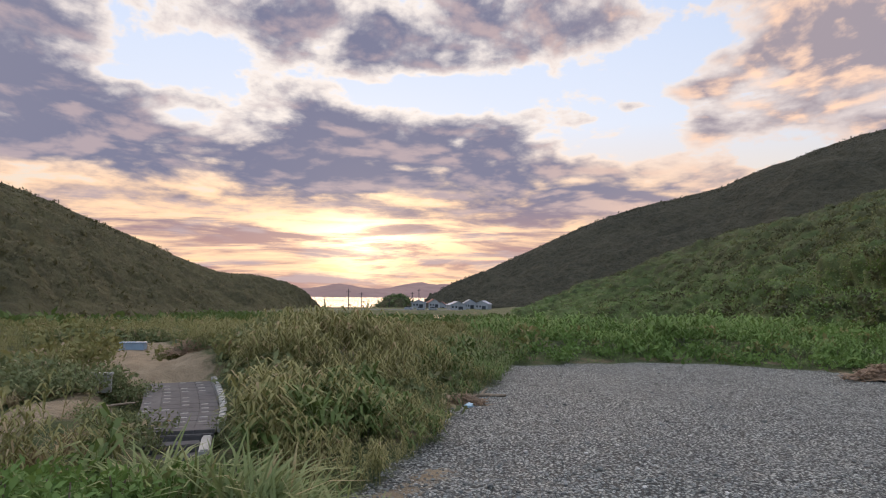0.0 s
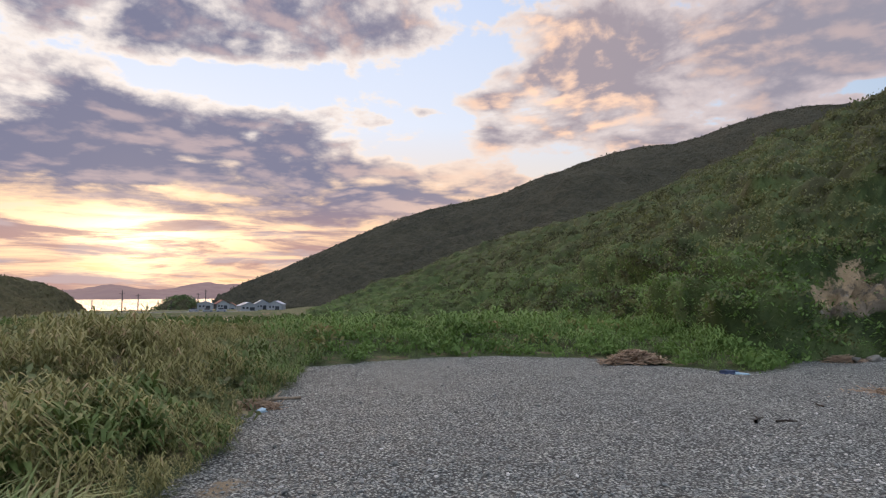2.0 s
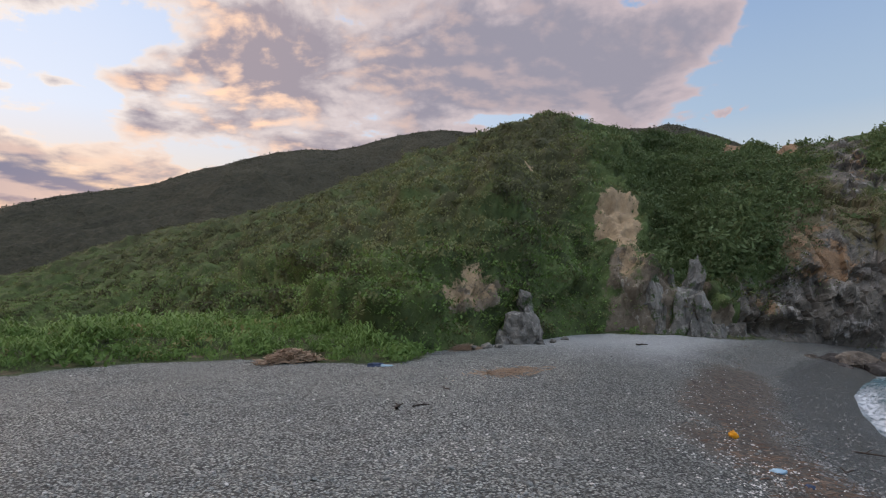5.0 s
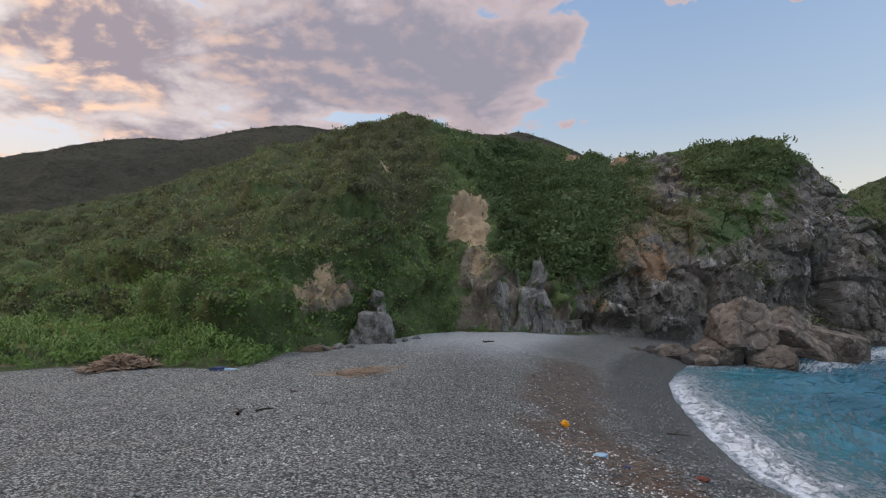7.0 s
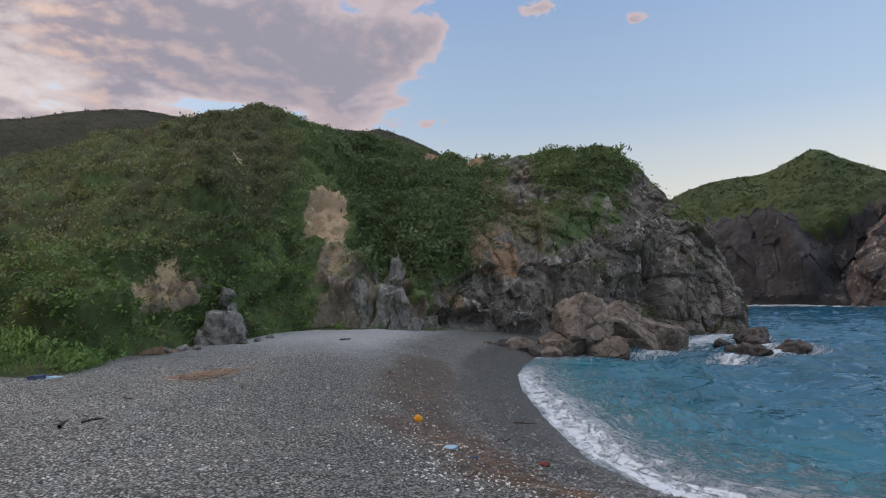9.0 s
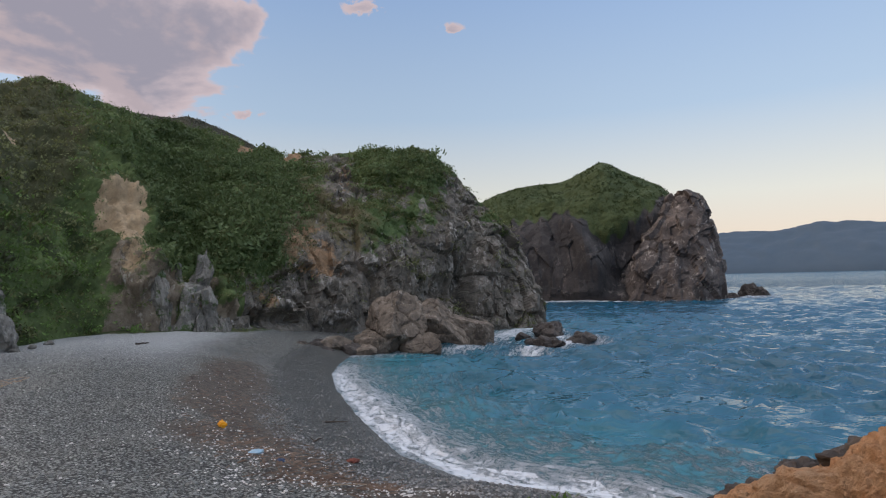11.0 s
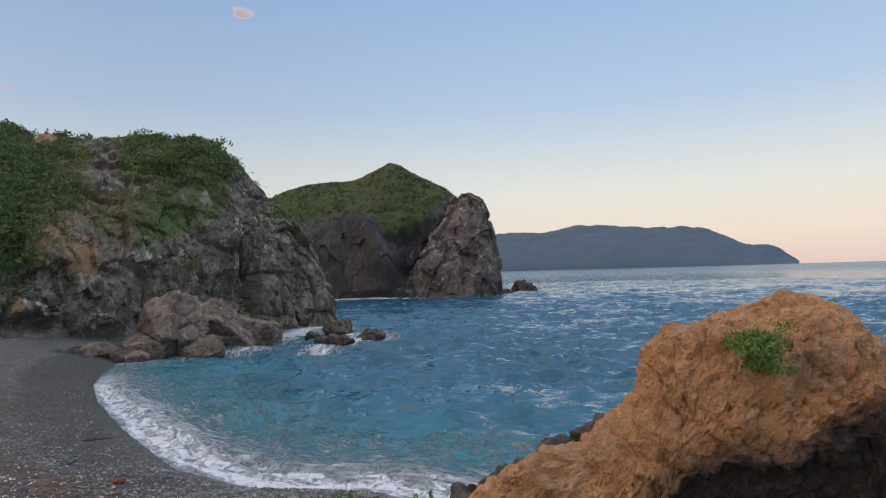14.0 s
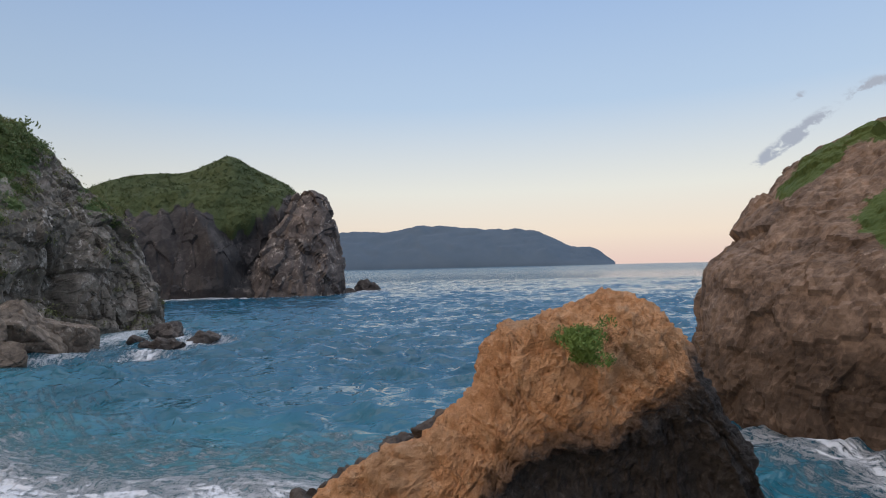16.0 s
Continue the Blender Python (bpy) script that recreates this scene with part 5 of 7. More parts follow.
cover_hill("headland_wood_leaves", dp, 3200, (0.6, 1.2), SPRAYS, M_TREE, "dark green leafy canopy on the cliff's shoulder", dfront * (0.8 * shoulder + spot(da, de, 82.0, 9.8, 3.8, 1.8)), "greenery", -0.1)
cover_hill("headland_scrub", dp, 650, (0.3, 0.8), OPEN_BUSHES, M_BUSH, "low green scrub on cliff ledges", dfront * smooth(head_turf + 0.5 * ledge, 0.45, 0.85))
cover_hill("headland_leaves", dp, 6000, (0.6, 1.1), SPRAYS, M_BUSH, "leafy green growth on the cliff", dfront * smooth(head_turf + 0.5 * ledge, 0.42, 0.8), "greenery", 0.0)
fa, _ = seen_angles(fp)
cover_hill("far_headland_scrub", fp, 1300, (0.3, 0.85), SMALL_BUSHES, M_FARHEAD, "short green scrub on the far headland", (np.broadcast_to(fv, fa.shape) < 1.05) * smooth(far_turf, 0.5, 0.9))
lv2 = np.broadcast_to(lv, lp.shape[:2])
cover_hill("left_hill_wood", lp, 1800, (0.7, 1.7), SMALL_BUSHES, M_LEFTWOOD, "dusky low woodland over the hillside", (lv2 < 1.04) * (0.12 + smooth(lv2, 0.90, 0.98)), sunk=0.75)
bv2 = np.broadcast_to(bv, bp.shape[:2])
cover_hill("back_ridge_wood", bp, 1300, (0.9, 2.2), SMALL_BUSHES, M_FARWOOD, "dark woodland along the long ridge", (bv2 < 1.04) * smooth(bv2, 0.90, 0.98), sunk=0.5)


def in_dunes(count, x0, x1, y0, y1, keep):
    """Random places on overgrown ground."""
    x, y = rng.uniform(x0, x1, count), rng.uniform(y0, y1, count)
    good = keep(x, y)
    x, y = x[good], y[good]
    return np.stack([x, y, ground_height(x, y)], -1)


def clear_of_paths(x, y, room=0.35):
    ok = (line_distance(x, y, PATH) > 1.25 + room * 0.5) & (line_distance(x, y, STEPS) > 0.9) & (line_distance(x, y, TRACK) > 0.9 + room)
    ok = ok & (line_distance(x, y, [(-1.5, 3.0), (-7.0, 13.8)]) > 1.0)
    return ok & ~inside(x, y, CLEAR) & (np.hypot(x - 18.2, y - 31.2) > 2.3)


def patchiness(x, y, scale=0.35, seed=3):
    return fbm(np.stack([x, y, 0 * x], -1) * scale, 3, 0.5, seed)


def thicket_height(x, y):
    """How tall the canes stand: waist-high, taller on the dune's back."""
    g_ = green_distance(x, y)
    return (0.55 + 0.75 * smooth(g_, 0.0, 4.0)) * (1 - 0.58 * smooth(-x, 6.5, 9.5) * (1 - smooth(y, 24, 34))) * (1 + 0.42 * patchiness(x, y, 0.5, 8)) * (1 - 0.45 * smooth(y, 27, 33)) * (0.75 + 0.25 * smooth(np.hypot(x, y), 8, 14)) * (0.62 + 0.60 * domes(np.stack([x, y, 0 * x], -1) * 0.42, 11, 0.9)[0])


spots = in_dunes(18500, -32, 1.5, 7.5, 52, lambda x, y: (green_distance(x, y) > -0.15) & clear_of_paths(x, y) & (rng.uniform(0, 1, len(x)) < 14.0 / np.maximum(np.hypot(x, y), 9)) & (patchiness(x, y, 0.7, 12) > -0.75 + 0.95 * ((x < -6.0) & (y < 19))))
v, f = spread(CANES, spots, thicket_height(spots[:, 0], spots[:, 1]) * rng.uniform(0.8, 1.2, len(spots)))
dune_canes = thing("dune_canes", mesh_of("dune_canes", v, f, M_REED), "waist-high olive green canes covering the dune", "reeds", kind="stuff")
spots = in_dunes(950, -42, 60, 8, 80, lambda x, y: (green_distance(x, y) > 0.4) & clear_of_paths(x, y, 0.7) & ((y > 38) | (x < -12)) & (np.hypot(x, y) > 15))
v, f = spread(OPEN_BUSHES, spots, rng.uniform(0.55, 1.15, len(spots)))
thing("dune_bushes", mesh_of("dune_bushes", v, f, M_REED), "grey-green rounded bushes behind the dune", "shrubs", kind="stuff")
spots = in_dunes(2600, -90, 70, 50, 175, lambda x, y: (green_distance(x, y) > 0.4) & (ground_height(x, y) > 0.5))
v, f = spread(SMALL_BUSHES, spots, rng.uniform(0.7, 1.5, len(spots)))
thing("valley_scrub", mesh_of("valley_scrub", v, f, M_EDGE), "low green scrub over the flat valley floor", "shrubs", kind="stuff")
belt = lambda x, y: (green_distance(x, y) > -0.1) & (np.hypot(x - 18.2, y - 31.2) > 2.3) & (np.hypot(x, y) < 75)
spots = in_dunes(8800, -2, 48, 26, 66, lambda x, y: belt(x, y) & (rng.uniform(0, 1, len(x)) < 40.0 / np.maximum(np.hypot(x, y), 30)))
v, f = spread(LOW_CANES, spots, (0.38 + 0.80 * smooth(green_distance(spots[:, 0], spots[:, 1]), 0, 6)) * (1 + 0.65 * patchiness(spots[:, 0], spots[:, 1], 0.28, 15)) * rng.uniform(0.7, 1.3, len(spots)))
thing("beach_edge_greenery", mesh_of("beach_edge_greenery", v, f, M_LUSH), "lush bright green growth along the beach's back", "greenery", kind="stuff")
spots = in_dunes(1450, 0, 50, 25, 60, lambda x, y: (green_distance(x, y) > 0.2) & (np.hypot(x - 18.2, y - 31.2) > 2.6))
v, f = spread(OPEN_BUSHES, spots, rng.uniform(0.5, 1.05, len(spots)))
thing("beach_edge_shrubs", mesh_of("beach_edge_shrubs", v, f, M_LUSH), "leafy green shrubs spilling onto the shingle", "shrubs", kind="stuff")


def planted(name, templates, count, x, y, radius, size, mat, label, category, leaves="foliage"):
    """One plant group rooted round a point: its foliage, and woody stems from the root where it has them."""
    ang, rad = rng.uniform(0, 2 * np.pi, count), radius * np.sqrt(rng.uniform(0, 1, count))
    px, py = x + np.cos(ang) * rad, y + np.sin(ang) * rad
    root = np.array([x, y, height_at(x, y)])
    at = np.stack([px, py, ground_height(px, py)], -1) - root
    v_, f_ = spread(templates, at, rng.uniform(size * 0.75, size * 1.2, count))
    ob = thing(name, None, label, category)
    ob.location = root
    part(leaves, mesh_of(leaves, v_, f_, mat), ob)
    if leaves == "foliage":
        for p_ in at[:5]:
            tip = p_ * 1.15 + np.array([rng.normal(0, 0.1), rng.normal(0, 0.1), size * 0.9])
            part("stem", tube("stem", [p_ * 0.4 - (0, 0, 0.08), (p_ * 0.6 + tip * 0.4), tip], [0.022, 0.015, 0.006], M_TWIG, 5), ob, "thin grey-brown stem")
    return ob


spots = in_dunes(3000, -8, 1.5, 7.5, 36, lambda x, y: (green_distance(x, y) > -0.25) & (green_distance(x, y) < 3.2) & clear_of_paths(x, y) & (patchiness(x, y, 0.45, 31) > -0.15) & (rng.uniform(0, 1, len(x)) < 15.0 / np.maximum(np.hypot(x, y), 9)))
v, f = spread(LOW_CANES, spots, (0.75 + 0.55 * smooth(green_distance(spots[:, 0], spots[:, 1]), 0, 2.0)) * rng.uniform(0.75, 1.2, len(spots)))
thing("dune_edge_canes", mesh_of("dune_edge_canes", v, f, M_EDGE), "leafy mid-green canes spilling over the dune's edge", "reeds", kind="stuff")
spots = in_dunes(2000, -26, 0, 9, 38, lambda x, y: clear_of_paths(x, y, 0.8) & (green_distance(x, y) > 0.5) & (patchiness(x, y, 0.30, 33) > 0.0) & (np.hypot(x, y) > 11))
v, f = spread(OPEN_BUSHES, spots, rng.uniform(0.4, 0.85, len(spots)))
thing("dune_shrubs", mesh_of("dune_shrubs", v, f, M_SHRUB), "grey-green rounded shrubs among the canes", "shrubs", kind="stuff")
spots = in_dunes(900, -14, -3.5, 6.5, 19, lambda x, y: clear_of_paths(x, y, 0.2) & (green_distance(x, y) > 0.5) & (patchiness(x, y, 0.6, 35) > -0.2))
v, f = spread(TUFTS, spots, rng.uniform(0.3, 0.6, len(spots)))
thing("dry_grass", mesh_of("dry_grass", v, f, M_DRYGRASS), "dry tan grass over the sandy bank", "grass", kind="stuff")
LEAFY = [bush_template(150, 0.11, 140 + i, 0.8, 0) for i in range(3)]
FINE_LEAFY = [bush_template(300, 0.065, 150 + i, 0.8, 0) for i in range(3)]
for x, y, r_, size in ((-2.6, 5.9, 0.4, 1.15), (-1.9, 5.7, 0.35, 1.05), (-1.2, 5.9, 0.4, 0.9), (-3.3, 6.1, 0.4, 0.95), (-2.2, 6.6, 0.35, 1.1)):
    planted("silver_grass", TUFTS, 9, x, y, r_, size, M_GRASS, "long arching silver-green grass tuft with dry blades", "grass", "blades")
for x, y, r_, size in ((-4.3, 5.2, 0.7, 0.70), (-3.5, 5.2, 0.5, 0.6), (-5.2, 6.0, 0.6, 0.70)):
    planted("green_shrub", FINE_LEAFY, 9, x, y, r_, size, M_LUSH, "low bright green leafy shrub beside the steps", "shrub")
for az_, d_, size in ((98.8, 9.5, 1.05), (100.2, 9.9, 1.1), (101.6, 9.6, 1.15), (104.2, 9.6, 1.05)):
    x, y = polar(az_, d_)
    planted("green_shrub", FINE_LEAFY, 15, float(x), float(y), 0.35, size, M_LUSH, "low bright green leafy shrub above the surf", "shrub")
for x, y, size in ((-16.0, 22.0, 0.9), (-18.5, 26.5, 1.0), (-13.2, 25.2, 0.7), (-9.0, 21.8, 0.75)):
    planted("rounded_bush", LEAFY, 8, x, y, 0.8, size, M_REED, "rounded olive bush at the clearing's edge", "shrub")

for x, y, r_, size in ((-7.95, 12.5, 0.55, 0.80), (-8.5, 13.3, 0.55, 0.75), (-6.25, 14.3, 0.35, 0.42), (-6.5, 15.8, 0.4, 0.45), (-11.7, 16.1, 0.8, 0.80), (-12.8, 15.3, 0.8, 0.85), (-11.0, 17.3, 0.5, 0.6), (-13.6, 17.2, 0.8, 0.8)):
    planted("tawny_bush", FINE_LEAFY, 9, x, y, r_, size, M_SHRUB, "grey-green bush with dry tips beside the path", "shrub")

# ---- rocks ----
def boulder_mesh(name, size, mat, seed, planes=12, level=4, grain=0.05, turf=0.0, cracks=0.0):
    """A broken rock: a ball cut by random planes, with worn edges, grain and cracks."""
    r = np.random.default_rng(seed)
    way, faces = sphere_points(level)
    normals = r.normal(0, 1, (planes, 3))
    normals /= np.linalg.norm(normals, axis=1, keepdims=True)
    reach = r.uniform(0.62, 0.95, planes)
    dots = way @ normals.T
    cut = np.where(dots > 0.05, reach[None] / np.maximum(dots, 0.05), 9.0)
    cut = np.sort(np.concatenate([cut, np.full((len(way), 1), 1.15)], 1), axis=1)
    radius = -np.log(np.exp(-60 * cut[:, :4]).sum(1)) / 60
    p = way * radius[:, None] * np.asarray(size)[None]
    scale_ = 1.0 / max(size)
    lump = fbm(p * 3.0 * scale_ + seed, 4, 0.55, seed)
    level_, joint_ = blocks(p * 2.2 * scale_ + seed * 3.1, seed)
    p = p + way * (max(size) * (grain * lump + 0.9 * grain * level_ - cracks * np.exp(-(joint_ / 0.07) ** 2)))[:, None]
    return mesh_of(name, p, faces, mat, {"turf": np.full(len(p), turf)}, flat=level > 3)


def boulder(name, at, size, mat, seed, label, turn=0.0, group="", tilt=0.0, **more):
    ob = thing(name, boulder_mesh(name, size, mat, seed, **more), label, "rock", group)
    ob.matrix_world = pose(at[0], at[1], at[2], tilt, 0, turn)
    return ob


def at_polar(azimuth, distance, z):
    x, y = polar(azimuth, distance)
    return (float(x), float(y), z)


# the big brown boulders at the headland's foot
FOOT = "boulders at the headland's foot"
for azimuth, distance, z, size, seed, turn in ((82.2, 64.5, 1.9, (3.9, 3.2, 3.7), 201, 10), (85.3, 66.5, 1.7, (3.9, 3.2, 3.3), 202, 60), (87.9, 68.5, 1.1, (3.1, 2.8, 2.6), 203, 130), (80.6, 63.6, 0.6, (2.6, 2.4, 2.2), 204, 200), (89.4, 70.0, 0.5, (2.0, 2.2, 1.7), 205, 90), (84.3, 63.2, 0.4, (2.8, 2.0, 1.6), 206, 40)):
    boulder("boulder", at_polar(azimuth, distance, z), size, M_BOULDER, seed, "large brown cracked boulder standing in the surf", turn, FOOT, planes=11, level=5, grain=0.024, cracks=0.06)
for azimuth, distance, z, size, seed in ((73.6, 60.5, 0.9, (1.2, 1.0, 0.7), 211), (74.9, 61.0, 0.7, (1.5, 1.2, 0.8), 212), (76.6, 61.5, 0.7, (1.7, 1.2, 0.9), 213), (78.2, 61.5, 0.4, (1.4, 1.3, 0.9), 214), (79.2, 60.5, 0.15, (1.3, 1.0, 0.7), 215), (71.9, 60.0, 1.3, (0.9, 0.8, 0.5), 216), (72.7, 59.4, 1.0, (0.7, 0.6, 0.45), 217), (75.8, 59.8, 0.5, (0.8, 0.7, 0.5), 218), (70.4, 59.3, 1.7, (0.8, 0.7, 0.5), 219)):
    boulder("beach_rock", at_polar(azimuth, distance, z), size, M_BOULDER if seed % 2 else M_WET_ROCK, seed, "brown rock lying where shingle meets the cliff", seed * 37, "rocks below the cliff", level=4, grain=0.06)
for azimuth, distance, z, size, seed in ((95.9, 77.0, 0.35, (2.7, 1.9, 1.35), 221), (98.65, 68.5, 0.2, (1.6, 1.2, 0.95), 223), (93.3, 72, 0.15, (1.1, 0.9, 0.7), 224), (96.0, 66.0, 0.1, (1.9, 1.3, 0.8), 225), (94.2, 68.5, 0.05, (0.8, 0.6, 0.5), 226)):
    boulder("skerry", at_polar(azimuth, distance, z), size, M_WET_ROCK, seed, "dark wet rock awash in white surf", seed * 53, "rocks awash off the headland", level=4, grain=0.09, planes=20)
boulder("skerry", at_polar(112.3, 199, 0.6), (4.4, 3.2, 2.7), M_WET_ROCK, 237, "dark low rock off the far headland", 20, "", level=4, grain=0.12, planes=9)
boulder("skerry", at_polar(110.8, 190, 0.1), (1.9, 1.6, 1.5), M_WET_ROCK, 232, "dark broken rock at the far headland's tip", 70, "", level=4, grain=0.07)

# pale outcrops at the back of the beach
for azimuth, distance, z, size, seed, tilt in ((50.6, 45.6, 3.9, (1.7, 1.3, 2.0), 241, 0), (49.2, 45.2, 3.3, (0.9, 0.8, 1.1), 242, 0), (51.6, 46.5, 3.5, (0.9, 0.9, 1.6), 243, 0)):
    boulder("pale_rock", at_polar(azimuth, distance, z), size, M_PALE_ROCK, seed, "pale grey rock outcrop at the shingle's edge", seed * 41, "pale rocks below the hill", level=4, grain=0.07, cracks=0.04, tilt=tilt, planes=15)
for azimuth, distance, z, size, seed, tilt in ((64.6, 59.2, 4.2, (1.1, 1.2, 3.8), 251, 9), (66.0, 59.6, 3.4, (1.0, 1.1, 3.3), 252, -8), (63.2, 59.0, 3.2, (0.8, 1.0, 2.2), 253, 7), (65.3, 58.4, 2.6, (0.8, 0.9, 1.7), 258, -6), (67.0, 59.4, 2.4, (0.9, 1.0, 2.0), 259, 5), (62.4, 58.8, 5.2, (0.7, 0.9, 4.0), 254, 8), (65.2, 60.3, 5.6, (0.8, 1.0, 4.4), 255, -7), (63.8, 60.0, 5.0, (0.9, 0.9, 4.0), 256, 5), (51.2, 47.6, 5.4, (0.55, 0.6, 2.0), 257, 5)):
    boulder("rock_slab", at_polar(azimuth, distance, z), size, M_PALE_ROCK, seed, "tall split grey slab leaning from the cliff foot", seed * 29, "slabs along the cliff foot", level=4, grain=0.10, cracks=0.03, tilt=tilt, planes=16, turf=0.36)
for azimuth, distance, z, size, seed in ((47.6, 42.6, 3.3, (0.45, 0.4, 0.28), 261), (48.6, 42.9, 3.3, (0.3, 0.28, 0.2), 262), (52.4, 45.5, 3.25, (0.4, 0.35, 0.25), 263), (53.5, 47.5, 3.3, (0.28, 0.25, 0.2), 264), (46.4, 41.5, 3.4, (0.25, 0.22, 0.16), 265), (54.6, 49.5, 3.3, (0.35, 0.3, 0.22), 266)):
    boulder("pale_stone", at_polar(azimuth, distance, z), size, M_PALE_ROCK, seed, "loose pale stone on the shingle", seed * 31, "loose stones below the hill", level=3)

# ---- the orange rock below the viewpoint ----
M_ORANGE, k, shader, place = material("orange_weathered_rock", 0.9)
broad = k.noise(place, 0.8, 4, 0.6)
grit = k.noise(place, 7.0, 8, 0.72, 0.5)
vein = k.noise(k.vmath("MULTIPLY", place, (1.0, 1.0, 2.6)), 2.4, 7, 0.7, 0.9)
f = k.math("ADD", k.math("MULTIPLY", vein, 0.6), k.math("MULTIPLY", grit, 0.5))
ochre = k.ramp(f, [(0.36, (0.30, 0.14, 0.065)), (0.46, (0.60, 0.32, 0.155)), (0.59, (0.78, 0.45, 0.24)), (0.72, (0.84, 0.58, 0.37))])
ochre = k.mix(k.span(broad, 0.45, 0.65, 0.0, 0.55), ochre, (0.48, 0.34, 0.22))
fissure = k.add("ShaderNodeTexVoronoi")
fissure.feature = "DISTANCE_TO_EDGE"
k.put(fissure.inputs["Vector"], k.vmath("ADD", k.vmath("MULTIPLY", place, (1.0, 1.0, 1.5)), k.vmath("MULTIPLY", k.noise(place, 2.2, 5, 0.65, out=1), (0.9, 0.9, 0.9))))
fissure.inputs["Scale"].default_value = 1.5
cleft = k.math("MULTIPLY", k.span(fissure.outputs["Distance"], 0.0, 0.035, 1.0, 0.0), k.span(k.noise(place, 1.1, 3, 0.6), 0.48, 0.66))
pits = k.span(k.noise(k.vmath("MULTIPLY", place, (1.0, 1.0, 1.6)), 9, 5, 0.7), 0.58, 0.70, 0.0, 0.45)
ochre = k.mix(pits, ochre, (0.20, 0.085, 0.04))
ochre = k.mix(k.math("MULTIPLY", cleft, 0.4), ochre, (0.10, 0.05, 0.028))
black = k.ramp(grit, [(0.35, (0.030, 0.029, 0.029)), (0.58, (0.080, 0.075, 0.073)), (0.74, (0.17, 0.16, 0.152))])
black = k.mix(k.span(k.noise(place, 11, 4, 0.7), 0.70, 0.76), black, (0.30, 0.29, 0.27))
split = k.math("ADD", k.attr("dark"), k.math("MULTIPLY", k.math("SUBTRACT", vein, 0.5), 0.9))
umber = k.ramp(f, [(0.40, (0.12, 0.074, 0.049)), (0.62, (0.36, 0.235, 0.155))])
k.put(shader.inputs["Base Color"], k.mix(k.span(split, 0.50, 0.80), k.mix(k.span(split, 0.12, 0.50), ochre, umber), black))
relief(k, shader, k.math("SUBTRACT", k.math("ADD", k.math("ADD", grit, vein), k.math("MULTIPLY", k.noise(place, 24, 5, 0.7), 0.7)), k.math("MULTIPLY", k.math("ADD", cleft, pits), 0.5)), 1.0, 0.13)

# sections across: place across, top height, front reach at the foot, at half height and under the cap, back reach, lip height
ROCK_ROWS = [(-5.0, 0.2, 1.8, 1.2, 0.5, 1.4, 0.1), (-3.4, 2.2, 2.2, 1.5, 0.6, 1.5, 1.0), (-2.2, 3.25, 2.4, 1.7, 0.7, 1.6, 1.8), (-0.9, 4.05, 2.3, 1.6, 0.8, 1.7, 2.4), (0.3, 4.62, 1.6, 1.25, 0.95, 1.8, 3.0), (0.66, 5.05, 1.35, 1.1, 1.0, 1.8, 3.4), (0.92, 5.85, 1.2, 0.95, 1.1, 1.8, 3.7), (1.35, 6.22, 1.05, 0.80, 1.2, 1.8, 4.05),
             (2.2, 6.55, 1.0, 0.72, 1.25, 1.8, 4.35), (3.1, 6.65, 1.0, 0.75, 1.25, 1.7, 4.55), (3.7, 6.4, 1.0, 0.85, 1.2, 1.6, 4.7), (4.15, 5.7, 0.8, 0.65, 1.1, 1.4, 4.5), (4.6, 5.0, 1.1, 0.95, 0.9, 1.2, 3.9), (5.1, 4.0, 1.2, 1.0, 0.7, 1.0, 2.9), (5.5, 1.9, 0.9, 0.7, 0.5, 0.8, 1.2), (5.9, -0.8, 0.5, 0.3, 0.2, 0.4, -0.9)]
rows_ = spline(ROCK_ROWS, 270)
sections = []
for across, top, foot, half, cap, behind, lip in rows_:
    knots = [(foot + 0.3, -1.5), (foot, 0.6), (half, lip * 0.62), (half + 0.15, lip - 0.35), (cap, lip), (cap + 0.05, lip + (top - lip) * 0.35), (cap * 0.72, lip + (top - lip) * 0.78), (cap * 0.15, top), (-behind * 0.5, top - 0.25), (-behind * 0.9, top - 1.4), (-behind * 1.25, 0.4), (-behind * 1.4, -1.5)]
    line = spline(knots, 150)
    sections.append(np.stack([np.full(150, across), -line[:, 0], line[:, 1]], -1))
op = np.array(sections)
normal = grid_normals(op)
middle = op.mean(axis=1, keepdims=True)
normal = normal * np.sign((normal * (op - middle)).sum(-1).mean())
flat = op.reshape(-1, 3)
level, joint = blocks(flat * np.array([0.8, 0.8, 1.0]), 301)
level2, joint2 = blocks(flat * np.array([2.6, 2.6, 3.2]), 302)
level3, joint3 = blocks(flat * np.array([6.5, 6.5, 7.5]), 306)
leaned = np.stack([flat[:, 0] * 0.8 - flat[:, 2] * 0.6, flat[:, 1], flat[:, 2] * 0.8 + flat[:, 0] * 0.6], -1)
level4, joint4 = blocks(leaned * np.array([1.0, 1.2, 3.4]), 308)
lump = 0.10 * level + 0.05 * level2 + 0.03 * level3 + 0.05 * level4 - 0.05 * np.exp(-(joint4 / 0.05) ** 2) - 0.03 * np.exp(-(joint2 / 0.05) ** 2) + 0.09 * ridged(flat * 0.6, 4, 0.55, 303) + 0.06 * fbm(flat * 3.0, 4, 0.65, 304) + 0.018 * ridged(flat * 9.0, 2, 0.6, 307)
op = op + normal * (lump - 0.16).reshape(op.shape[:2])[..., None]
A, Z = op[..., 0], op[..., 2]
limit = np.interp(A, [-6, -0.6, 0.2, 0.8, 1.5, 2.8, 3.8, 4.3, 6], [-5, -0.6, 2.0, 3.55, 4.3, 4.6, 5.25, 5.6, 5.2])
